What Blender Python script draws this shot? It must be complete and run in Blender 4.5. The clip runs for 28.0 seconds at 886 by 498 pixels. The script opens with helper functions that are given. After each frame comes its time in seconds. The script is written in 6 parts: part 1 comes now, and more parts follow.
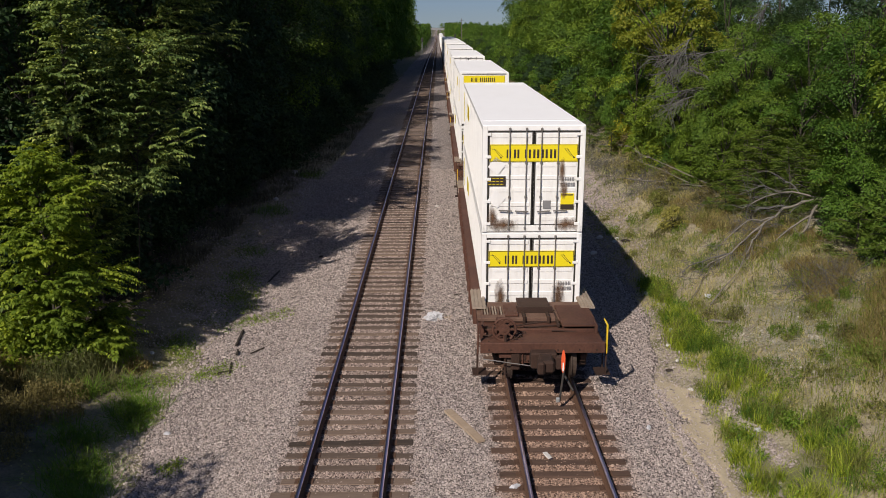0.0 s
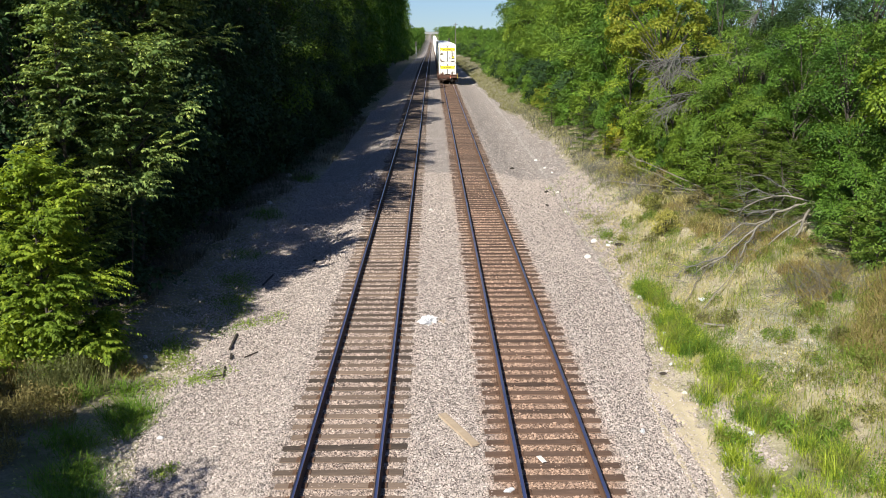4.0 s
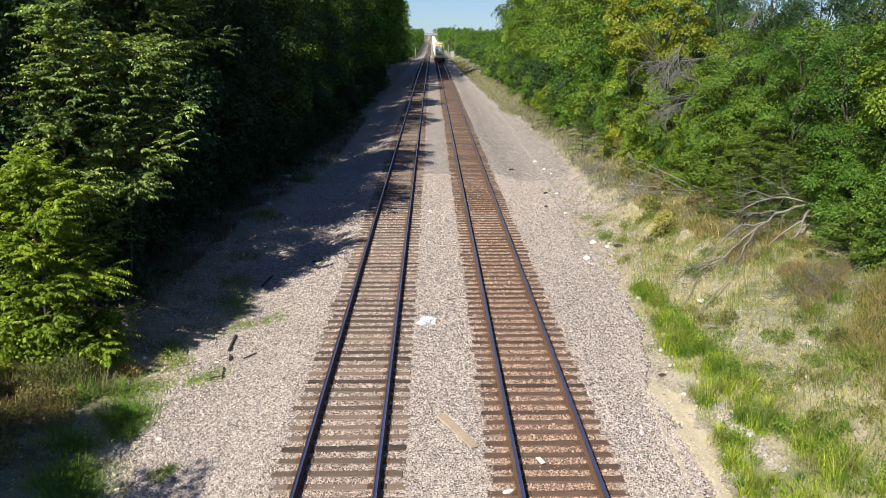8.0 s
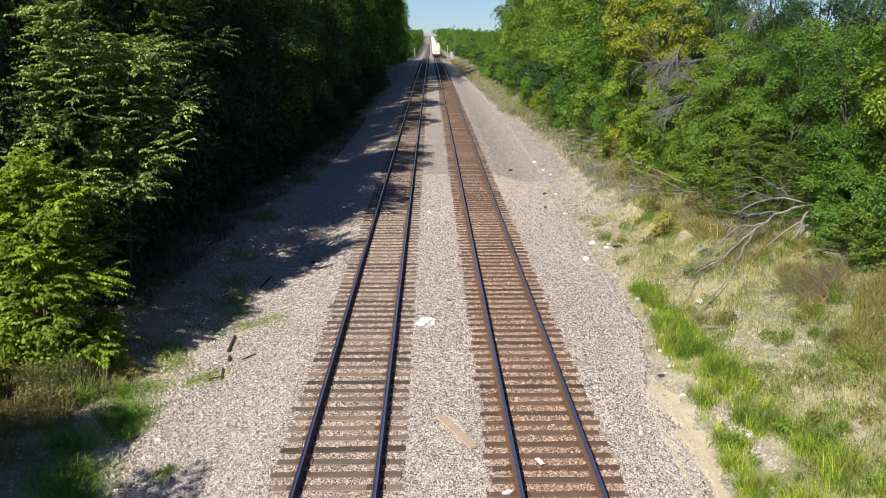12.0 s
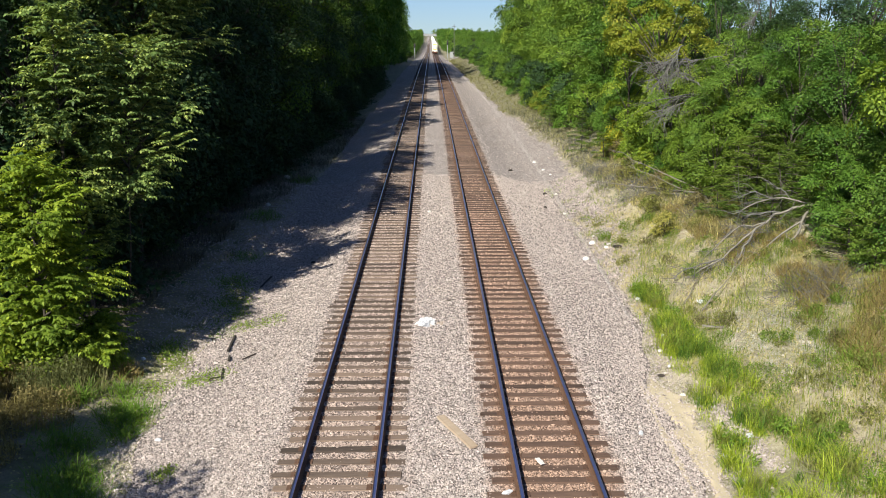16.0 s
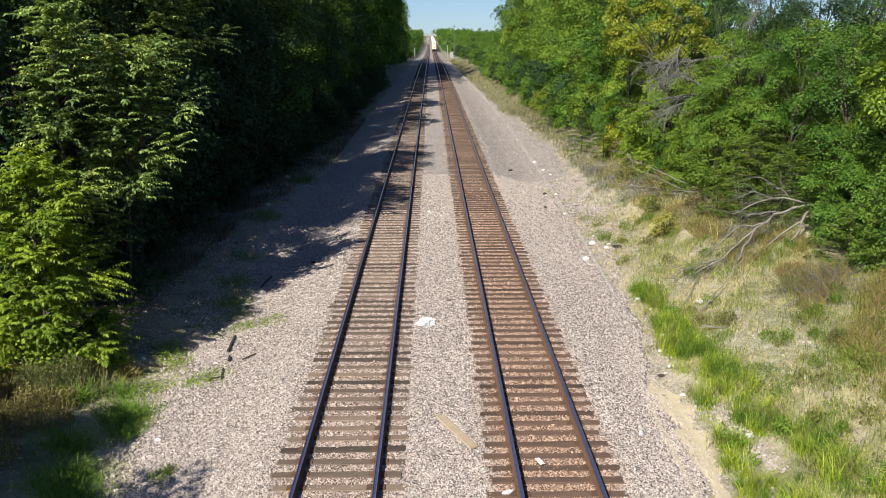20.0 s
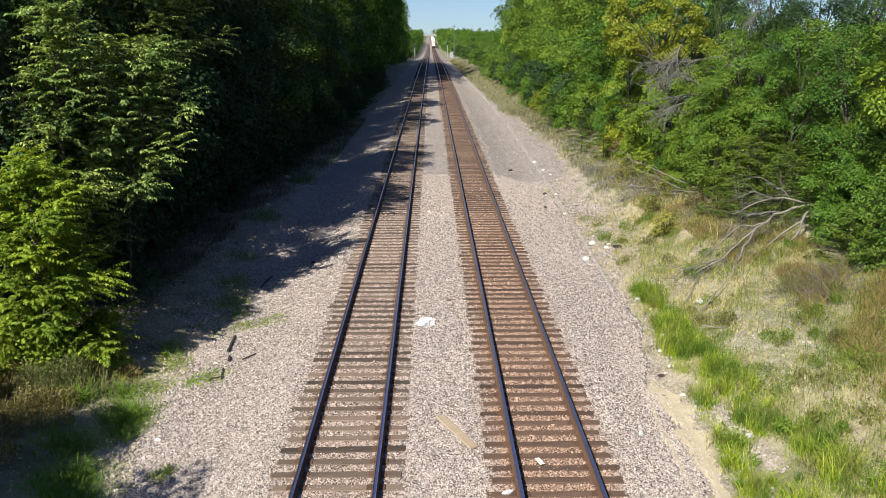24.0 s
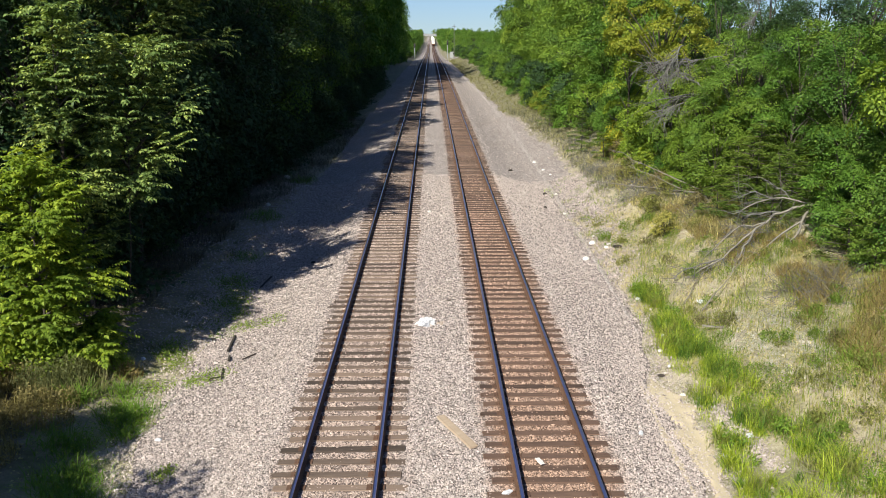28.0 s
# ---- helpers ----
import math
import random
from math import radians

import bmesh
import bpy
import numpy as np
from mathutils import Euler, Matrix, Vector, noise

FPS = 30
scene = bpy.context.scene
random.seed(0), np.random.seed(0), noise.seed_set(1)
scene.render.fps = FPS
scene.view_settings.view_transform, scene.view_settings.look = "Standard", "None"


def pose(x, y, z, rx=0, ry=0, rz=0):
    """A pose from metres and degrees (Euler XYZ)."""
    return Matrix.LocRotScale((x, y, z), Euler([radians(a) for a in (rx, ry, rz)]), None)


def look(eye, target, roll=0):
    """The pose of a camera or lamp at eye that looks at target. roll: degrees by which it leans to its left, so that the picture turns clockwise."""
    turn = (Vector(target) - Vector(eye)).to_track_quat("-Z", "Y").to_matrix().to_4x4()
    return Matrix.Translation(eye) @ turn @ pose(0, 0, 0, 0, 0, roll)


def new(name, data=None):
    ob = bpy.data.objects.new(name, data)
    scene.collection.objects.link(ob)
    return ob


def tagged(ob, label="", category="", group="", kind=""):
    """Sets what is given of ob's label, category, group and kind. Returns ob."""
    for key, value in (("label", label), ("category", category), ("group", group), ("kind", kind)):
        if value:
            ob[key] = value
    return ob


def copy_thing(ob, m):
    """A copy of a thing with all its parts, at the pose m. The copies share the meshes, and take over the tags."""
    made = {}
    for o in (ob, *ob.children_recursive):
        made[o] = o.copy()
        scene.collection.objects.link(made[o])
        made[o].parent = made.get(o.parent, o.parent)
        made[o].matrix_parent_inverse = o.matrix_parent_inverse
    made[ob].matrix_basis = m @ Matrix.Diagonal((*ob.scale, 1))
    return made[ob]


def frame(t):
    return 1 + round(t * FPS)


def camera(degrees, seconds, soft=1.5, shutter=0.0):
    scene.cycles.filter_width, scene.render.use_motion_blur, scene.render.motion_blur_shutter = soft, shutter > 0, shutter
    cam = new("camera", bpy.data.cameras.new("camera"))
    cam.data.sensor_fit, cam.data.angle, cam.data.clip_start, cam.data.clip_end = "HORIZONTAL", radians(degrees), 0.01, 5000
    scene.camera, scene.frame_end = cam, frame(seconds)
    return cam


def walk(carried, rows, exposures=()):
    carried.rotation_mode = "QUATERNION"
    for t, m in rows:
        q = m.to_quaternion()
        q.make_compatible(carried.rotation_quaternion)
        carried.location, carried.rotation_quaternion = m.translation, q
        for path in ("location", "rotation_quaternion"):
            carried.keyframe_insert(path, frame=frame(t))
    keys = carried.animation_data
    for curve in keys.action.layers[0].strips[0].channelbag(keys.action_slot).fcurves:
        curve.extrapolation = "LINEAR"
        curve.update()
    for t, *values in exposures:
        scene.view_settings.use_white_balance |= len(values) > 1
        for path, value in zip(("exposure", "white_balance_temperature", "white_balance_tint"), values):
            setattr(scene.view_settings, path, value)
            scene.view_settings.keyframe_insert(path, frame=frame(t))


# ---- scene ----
# ---- camera ----
cam = camera(55.2, 28.0, soft=0.15)
EYE_Z = 8.19
# seconds, degrees turned to the left, degrees tilted down, degrees of roll; added to the resting pose
DRIFT = [(0.0, 0.529, 0.379, -0.145), (0.5, 0.541, 0.262, -0.103), (1.0, 0.485, 0.179, -0.072), (1.5, 0.356, 0.168, -0.050),
         (2.0, 0.248, 0.112, -0.052), (2.5, 0.223, 0.085, -0.040), (3.0, 0.209, 0.131, -0.105), (3.5, 0.150, 0.132, -0.090),
         (4.5, 0.095, 0.122, -0.040), (5.5, 0.056, 0.114, -0.010), (6.0, 0.054, 0.078, -0.030), (7.0, 0.056, 0.056, -0.007),
         (8.0, 0.056, 0.050, -0.007), (9.0, 0.020, 0.0, 0.0), (10.0, 0.003, 0.0, 0.0), (14.0, 0.0, 0.0, 0.0), (21.0, 0.0, 0.0, 0.0), (28.0, 0.0, 0.0, 0.0)]
REST_TURN, REST_TILT, REST_ROLL = -0.81, -14.45, 0.0
walk(cam, [(t, pose(0, 0, EYE_Z, 90 + REST_TILT - down, 0, REST_TURN + left) @ pose(0, 0, 0, 0, 0, REST_ROLL + roll))
           for t, left, down, roll in DRIFT],
     exposures=[(0.0, -0.28, 6750, 13.5), (0.5, 0.11, 6750, 13), (1.0, 0.52, 6650, 11.5), (2.0, 0.73, 6600, 7), (3.0, 0.765, 6600, 4.5), (28.0, 0.765, 6600, 4.5)])

# ---- light ----
SUN_DIR = Vector((-3.9, -6.9, 6.6)).normalized()
world = bpy.data.worlds.new("world")
scene.world = world
world.use_nodes = True
wn = world.node_tree.nodes
sky = wn.new("ShaderNodeTexSky")
sky.sky_type, sky.sun_disc = "NISHITA", False
sky.sun_elevation, sky.sun_rotation = math.asin(SUN_DIR.z), math.atan2(SUN_DIR.x, SUN_DIR.y)
sky.air_density, sky.dust_density, sky.ozone_density = 1.0, 0.3, 4.5
wn["Background"].inputs["Strength"].default_value = 0.046
# the haze near the horizon is thin: read the sky a little higher up
lift = wn.new("ShaderNodeVectorMath")
lift.operation, lift.inputs[1].default_value = "ADD", (0, 0, 0.04)
where = wn.new("ShaderNodeTexCoord")
world.node_tree.links.new(where.outputs["Generated"], lift.inputs[0])
world.node_tree.links.new(lift.outputs[0], sky.inputs["Vector"])
hue = wn.new("ShaderNodeVectorMath")   # a clear late-summer sky, a touch less green than the model's
hue.operation, hue.inputs[1].default_value = "MULTIPLY", (1.10, 1.15, 1.40)
world.node_tree.links.new(sky.outputs[0], hue.inputs[0])
world.node_tree.links.new(hue.outputs[0], wn["Background"].inputs["Color"])
sun = new("sun", bpy.data.lights.new("sun", "SUN"))
sun.data.energy, sun.data.angle, sun.data.color = 5.0, radians(0.55), (1.0, 0.945, 0.85)
sun.matrix_world = look((0, 0, 60), Vector((0, 0, 60)) - SUN_DIR)

# ---- materials ----
def material(name):
    m = bpy.data.materials.new(name)
    m.use_nodes = True
    nt = m.node_tree
    return m, nt, nt.nodes["Principled BSDF"]


def node(nt, kind, **values):
    n = nt.nodes.new("ShaderNode" + kind)
    for key, value in values.items():
        n.inputs[key.replace("_", " ")].default_value = value
    return n


def ramp(nt, source, stops):
    r = nt.nodes.new("ShaderNodeValToRGB")
    e = r.color_ramp.elements
    while len(e) < len(stops):
        e.new(0.5)
    for el, (p, c) in zip(e, stops):
        el.position, el.color = p, (*c, 1)
    nt.links.new(source, r.inputs[0])
    return r.outputs[0]


def mix(nt, fac, a, b, blend="MIX"):
    n = nt.nodes.new("ShaderNodeMix")
    n.data_type, n.blend_type = "RGBA", blend
    for sock, v in ((n.inputs[0], fac), (n.inputs[6], a), (n.inputs[7], b)):
        if isinstance(v, bpy.types.NodeSocket):
            nt.links.new(v, sock)
        elif isinstance(v, (int, float)):
            sock.default_value = v
        else:
            sock.default_value = (*v, 1)
    return n.outputs[2]


def coords(nt, scale=(1, 1, 1), space="Object"):
    tc = nt.nodes.new("ShaderNodeTexCoord")
    mp = node(nt, "Mapping", Scale=scale)
    nt.links.new(tc.outputs[space], mp.inputs[0])
    return mp.outputs[0]


def noise_tex(nt, vec, scale, detail=4.0, rough=0.6):
    n = node(nt, "TexNoise", Scale=scale, Detail=detail, Roughness=rough)
    nt.links.new(vec, n.inputs["Vector"])
    return n.outputs[0]


def bump(nt, bsdf, height, strength, distance):
    b = node(nt, "Bump", Strength=strength, Distance=distance)
    nt.links.new(height, b.inputs["Height"])
    nt.links.new(b.outputs[0], bsdf.inputs["Normal"])


def surface(name, dark, light, scale=3.0, fine=40.0, roughness=0.7, metallic=0.0, relief=0.3, depth=0.01, stretch=(1, 1, 1), vary=0.0):
    """A surface with variation at two scales, and per object when vary is set."""
    m, nt, b = material(name)
    v = coords(nt, stretch)
    big, small = noise_tex(nt, v, scale), noise_tex(nt, v, fine, 6.0)
    c = mix(nt, 0.45, ramp(nt, big, [(0.3, dark), (0.7, light)]), ramp(nt, small, [(0.3, dark), (0.7, light)]))
    if vary:
        oi = nt.nodes.new("ShaderNodeObjectInfo")
        c = mix(nt, vary, c, ramp(nt, oi.outputs["Random"], [(0.0, [x * 0.55 for x in dark]), (0.5, [(x + y) / 2 for x, y in zip(dark, light)]), (1.0, [min(1, x * 1.25) for x in light])]))
    nt.links.new(c, b.inputs["Base Color"])
    b.inputs["Roughness"].default_value, b.inputs["Metallic"].default_value = roughness, metallic
    bump(nt, b, small, relief, depth)
    return m


def leaf_material(name, dark, mid, light, through_light=0.35, even=0.0):
    """even: how far single leaves are drawn to the middle tone, so that masses and not leaves stand out."""
    dark, light = [[c + (m - c) * even for c, m in zip(tone, mid)] for tone in (dark, light)]
    if name.startswith(("leaf", "cedar")):   # broad leaves are a little bluer than grass
        dark, mid, light = [(c[0], c[1], c[2] * 1.12) for c in (dark, mid, light)]
    m, nt, b = material(name)
    g = nt.nodes.new("ShaderNodeNewGeometry")
    oi = nt.nodes.new("ShaderNodeObjectInfo")
    c = ramp(nt, g.outputs["Random Per Island"], [(0.0, dark), (0.5, mid), (0.93, light), (1.0, [x * 1.25 for x in light])])
    v = coords(nt)
    big = noise_tex(nt, v, 0.6, 2.0)
    c = mix(nt, ramp(nt, big, [(0.35, (0, 0, 0)), (0.65, (0.55,) * 3)]), c, mid)
    c = mix(nt, 0.9, c, ramp(nt, oi.outputs["Random"], [(0.0, (0.70, 0.76, 0.75)), (0.5, (0.95, 0.98, 0.9)), (1.0, (1.30, 1.2, 1.0))]), "MULTIPLY")
    nt.links.new(c, b.inputs["Base Color"])
    b.inputs["Roughness"].default_value = 0.55
    b.inputs["Specular IOR Level"].default_value = 0.22
    tr = nt.nodes.new("ShaderNodeBsdfTranslucent")
    warm = mix(nt, 1.0, c, (1.25, 1.2, 0.5), "MULTIPLY")
    nt.links.new(warm, tr.inputs["Color"])
    ms = nt.nodes.new("ShaderNodeMixShader")
    ms.inputs[0].default_value = through_light
    nt.links.new(b.outputs[0], ms.inputs[1])
    nt.links.new(tr.outputs[0], ms.inputs[2])
    nt.links.new(ms.outputs[0], nt.nodes["Material Output"].inputs["Surface"])
    return m


def rusted(nt, colour, centre=2.40, strength=0.8):
    """Brown brake dust and rust settled between and beside the rails of the busier track."""
    v = coords(nt)
    sep = nt.nodes.new("ShaderNodeSeparateXYZ")
    nt.links.new(v, sep.inputs[0])
    off = node(nt, "Math")
    off.operation, off.inputs[1].default_value = "SUBTRACT", centre
    nt.links.new(sep.outputs[0], off.inputs[0])
    wide = node(nt, "Math")
    wide.operation = "ABSOLUTE"
    nt.links.new(off.outputs[0], wide.inputs[0])
    wob = node(nt, "Math")
    wob.operation, wob.inputs[1].default_value = "MULTIPLY_ADD", 0.6
    nt.links.new(noise_tex(nt, v, 3.0, 5.0), wob.inputs[0])
    nt.links.new(wide.outputs[0], wob.inputs[2])
    mr = nt.nodes.new("ShaderNodeMapRange")
    for k, val in zip((1, 2, 3, 4), (1.25, 1.75, strength, 0.0)):
        mr.inputs[k].default_value = val
    nt.links.new(wob.outputs[0], mr.inputs[0])
    return mix(nt, mr.outputs[0], colour, mix(nt, 1.0, colour, (0.86, 0.62, 0.46), "MULTIPLY"))


def gravel_material(name, tones, size=0.05, grime=0.2, rusty=False):
    """Broken stone: cells of their own tone with dark joints, and larger stains."""
    m, nt, b = material(name)
    v = coords(nt)
    warp = nt.nodes.new("ShaderNodeVectorMath")
    warp.operation = "MULTIPLY_ADD"
    nz = node(nt, "TexNoise", Scale=14.0, Detail=2.0)
    nt.links.new(v, nz.inputs["Vector"])
    nt.links.new(nz.outputs["Color"], warp.inputs[0])
    warp.inputs[1].default_value = (0.05, 0.05, 0.05)
    nt.links.new(v, warp.inputs[2])
    vo = node(nt, "TexVoronoi", Scale=1 / size, Randomness=1.0)
    ve = node(nt, "TexVoronoi", Scale=1 / size, Randomness=1.0)
    ve.feature = "DISTANCE_TO_EDGE"
    for n in (vo, ve):
        nt.links.new(warp.outputs[0], n.inputs["Vector"])
    sep = nt.nodes.new("ShaderNodeSeparateColor")
    nt.links.new(vo.outputs["Color"], sep.inputs[0])
    c = ramp(nt, sep.outputs[0], tones)
    joint = ramp(nt, ve.outputs["Distance"], [(0.0, (0.75,) * 3), (0.13, (0, 0, 0))])
    c = mix(nt, joint, c, [x * 0.30 for x in tones[0][1]])
    big = noise_tex(nt, v, 0.35, 5.0)
    c = mix(nt, ramp(nt, big, [(0.42, (0, 0, 0)), (0.7, (grime,) * 3)]), c, (0.16, 0.13, 0.11))
    if rusty:
        c = mix(nt, 1.0, c, ramp(nt, noise_tex(nt, v, 7.0, 3.0), [(0.35, (0.86,) * 3), (0.62, (1.12,) * 3)]), "MULTIPLY")
        c = rusted(nt, rusted(nt, c), -1.82, 0.35)
    nt.links.new(c, b.inputs["Base Color"])
    b.inputs["Roughness"].default_value = 0.9
    b.inputs["Specular IOR Level"].default_value = 0.2
    hgt = mix(nt, 0.5, ramp(nt, ve.outputs["Distance"], [(0.0, (0, 0, 0)), (0.4, (1, 1, 1))]), sep.outputs[1])
    bump(nt, b, hgt, 0.6, 0.02)
    return m


STONE_TONES = [(0.0, (0.18, 0.143, 0.129)), (0.22, (0.35, 0.284, 0.257)), (0.75, (0.465, 0.384, 0.352)), (1.0, (0.58, 0.502, 0.466))]
# darker than the loose stones: shade in the gaps between them is coloured in
BED_TONES = [(0.0, (0.095, 0.077, 0.071)), (0.3, (0.21, 0.174, 0.162)), (0.7, (0.345, 0.292, 0.275)), (1.0, (0.50, 0.442, 0.42))]
M_BALLAST = gravel_material("broken_stone", BED_TONES, rusty=True)
# paler copy of the bed: lit stones and shaded gaps averaged into one tone
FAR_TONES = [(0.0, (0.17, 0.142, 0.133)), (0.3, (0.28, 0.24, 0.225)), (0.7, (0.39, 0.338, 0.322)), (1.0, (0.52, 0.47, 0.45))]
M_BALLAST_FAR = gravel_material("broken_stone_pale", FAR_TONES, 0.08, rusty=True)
M_FINES = gravel_material("fine_gravel", [(0.0, (0.22, 0.19, 0.175)), (0.5, (0.42, 0.37, 0.35)), (1.0, (0.62, 0.57, 0.545))], 0.045, 0.15)


def stone_material():
    m, nt, b = material("loose_stone")
    g = nt.nodes.new("ShaderNodeNewGeometry")
    c = ramp(nt, g.outputs["Random Per Island"], STONE_TONES)
    v = coords(nt)
    c = mix(nt, 0.3, c, ramp(nt, noise_tex(nt, v, 60.0), [(0.3, (0.2, 0.17, 0.15)), (0.7, (0.55, 0.5, 0.47))]))
    c = mix(nt, 1.0, c, ramp(nt, noise_tex(nt, v, 7.0, 3.0), [(0.35, (0.86,) * 3), (0.62, (1.12,) * 3)]), "MULTIPLY")
    nt.links.new(rusted(nt, rusted(nt, c), -1.82, 0.35), b.inputs["Base Color"])
    b.inputs["Roughness"].default_value = 0.88
    return m


M_STONE = stone_material()


def ground_material():
    """Soil with dry thatch, litter and green growth in patches."""
    m, nt, b = material("soil_and_thatch")
    v = coords(nt)
    straw = ramp(nt, noise_tex(nt, v, 14.0, 10.0, 0.8), [(0.32, (0.15, 0.125, 0.088)), (0.46, (0.38, 0.33, 0.22)), (0.7, (0.64, 0.575, 0.42))])
    green = ramp(nt, noise_tex(nt, v, 12.0, 6.0), [(0.3, (0.07, 0.085, 0.022)), (0.7, (0.20, 0.22, 0.06))])
    c = mix(nt, ramp(nt, noise_tex(nt, v, 0.5, 4.0), [(0.48, (0, 0, 0)), (0.62, (0.8,) * 3)]), straw, green)
    bare = ramp(nt, noise_tex(nt, v, 30.0, 8.0, 0.8), [(0.35, (0.30, 0.25, 0.175)), (0.65, (0.71, 0.62, 0.465))])
    c = mix(nt, ramp(nt, noise_tex(nt, v, 1.1, 5.0, 0.65), [(0.5, (0, 0, 0)), (0.6, (0.9,) * 3)]), c, bare)
    # leaf mould under the woods, darkened to hold the shade there as well
    shaded_humus = ramp(nt, noise_tex(nt, v, 11.0, 8.0, 0.7), [(0.35, (0.03, 0.024, 0.018)), (0.68, (0.135, 0.108, 0.08))])
    sep = nt.nodes.new("ShaderNodeSeparateXYZ")
    nt.links.new(v, sep.inputs[0])
    wob = node(nt, "Math")
    wob.operation, wob.inputs[1].default_value = "MULTIPLY_ADD", 2.2
    nt.links.new(noise_tex(nt, v, 0.7, 5.0), wob.inputs[0])
    nt.links.new(sep.outputs[0], wob.inputs[2])
    mr = nt.nodes.new("ShaderNodeMapRange")
    for k, val in zip((1, 2, 3, 4), (-9.3, -6.0, 1.0, 0.0)):
        mr.inputs[k].default_value = val
    nt.links.new(wob.outputs[0], mr.inputs[0])
    c = mix(nt, mr.outputs[0], c, shaded_humus)
    # further down the line the verge is covered with low green growth
    verge_cover = ramp(nt, noise_tex(nt, v, 1.2, 6.0, 0.7), [(0.35, (0.075, 0.075, 0.035)), (0.55, (0.17, 0.155, 0.095)), (0.72, (0.32, 0.28, 0.215))])
    along = nt.nodes.new("ShaderNodeMapRange")
    for k, val in zip((1, 2, 3, 4), (44.0, 72.0, 0.0, 0.85)):
        along.inputs[k].default_value = val
    nt.links.new(sep.outputs[1], along.inputs[0])
    c = mix(nt, along.outputs[0], c, verge_cover)
    nt.links.new(c, b.inputs["Base Color"])
    b.inputs["Roughness"].default_value = 0.95
    bump(nt, b, noise_tex(nt, v, 25.0, 8.0, 0.7), 0.9, 0.06)
    return m


M_GROUND = ground_material()
M_SAND = surface("yellow_sand", (0.40, 0.325, 0.21), (0.58, 0.49, 0.35), 1.5, 60, 0.95, relief=0.4, depth=0.01)
M_TIE_RUSTY = surface("rust_stained_timber", (0.032, 0.018, 0.013), (0.140, 0.083, 0.058), 1.5, 6, 0.9, relief=0.9, depth=0.012, stretch=(0.7, 5, 5), vary=0.45)
M_TIE = surface("weathered_timber", (0.032, 0.022, 0.017), (0.20, 0.142, 0.108), 1.5, 6, 0.9, relief=0.9, depth=0.012, stretch=(0.7, 6, 6), vary=0.65)
M_RAIL_RUST = surface("rusted_steel", (0.075, 0.042, 0.028), (0.19, 0.10, 0.062), 2.0, 60, 0.85, 0.25, 0.4, 0.004, stretch=(1, 0.2, 1))
M_RAIL_TOP = surface("polished_steel", (0.60, 0.50, 0.62), (0.80, 0.67, 0.82), 4.0, 90, 0.30, 1.0, 0.05, 0.001, stretch=(1, 0.05, 1))
M_PLATE = surface("rusty_plate", (0.065, 0.036, 0.025), (0.155, 0.085, 0.055), 4.0, 50, 0.9, 0.2, 0.5, 0.004, vary=0.3)
M_BARK = surface("bark", (0.03, 0.025, 0.02), (0.095, 0.08, 0.065), 3.0, 30, 0.95, relief=0.9, depth=0.02, stretch=(3, 3, 0.6))
M_DEAD = surface("dead_wood", (0.12, 0.105, 0.085), (0.29, 0.262, 0.22), 3.0, 30, 0.9, relief=0.7, depth=0.01)
M_TWIG = surface("grey_twig", (0.085, 0.08, 0.074), (0.20, 0.192, 0.18), 3.0, 30, 0.9)
M_LEAF = leaf_material("leaf_green", (0.039, 0.087, 0.013), (0.079, 0.165, 0.022), (0.143, 0.244, 0.034), 0.24, 0.15)
# leaf green darkened and cooled: the shade inside the woods is in the colour
M_LEAF_SHADED = leaf_material("leaf_deep_green", (0.018, 0.040, 0.016), (0.039, 0.076, 0.027), (0.074, 0.122, 0.043), 0.2, 0.5)
M_LEAF_OLIVE = leaf_material("leaf_olive", (0.052, 0.099, 0.016), (0.109, 0.193, 0.028), (0.183, 0.277, 0.043), 0.24, 0.15)
M_LEAF_LIME = leaf_material("leaf_lime", (0.075, 0.125, 0.015), (0.185, 0.265, 0.03), (0.36, 0.435, 0.055), 0.38)
M_LEAF_YELLOW = leaf_material("leaf_yellowing", (0.10, 0.15, 0.018), (0.27, 0.305, 0.036), (0.46, 0.42, 0.06), 0.4, 0.15)
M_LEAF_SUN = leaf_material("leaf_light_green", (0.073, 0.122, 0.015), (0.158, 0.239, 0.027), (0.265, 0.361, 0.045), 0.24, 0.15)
M_CEDAR = leaf_material("cedar_needles", (0.062, 0.104, 0.017), (0.122, 0.185, 0.030), (0.208, 0.271, 0.043), 0.2, 0.5)
M_GRASS = leaf_material("grass_green", (0.15, 0.205, 0.021), (0.36, 0.445, 0.045), (0.62, 0.65, 0.10), 0.4)
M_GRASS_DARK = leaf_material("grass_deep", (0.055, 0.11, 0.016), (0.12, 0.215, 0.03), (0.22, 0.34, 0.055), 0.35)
M_STRAW = leaf_material("grass_dry", (0.21, 0.188, 0.09), (0.40, 0.365, 0.18), (0.62, 0.575, 0.31), 0.25)
M_BLEACHED = leaf_material("grass_bleached", (0.26, 0.245, 0.195), (0.46, 0.435, 0.36), (0.66, 0.635, 0.545), 0.15, 0.2)
M_WEED = leaf_material("weed_brown", (0.085, 0.075, 0.032), (0.17, 0.150, 0.066), (0.28, 0.25, 0.112), 0.25)

# grey weed tone, darkened to carry the shade along the woods
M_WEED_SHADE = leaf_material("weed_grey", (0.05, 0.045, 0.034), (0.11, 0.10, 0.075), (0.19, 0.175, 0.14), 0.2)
M_WEED_DULL = leaf_material("weed_dull", (0.075, 0.085, 0.03), (0.155, 0.165, 0.065), (0.26, 0.26, 0.12), 0.3)
M_WEED_OLIVE = leaf_material("weed_olive", (0.12, 0.125, 0.035), (0.25, 0.25, 0.07), (0.40, 0.385, 0.13), 0.3)
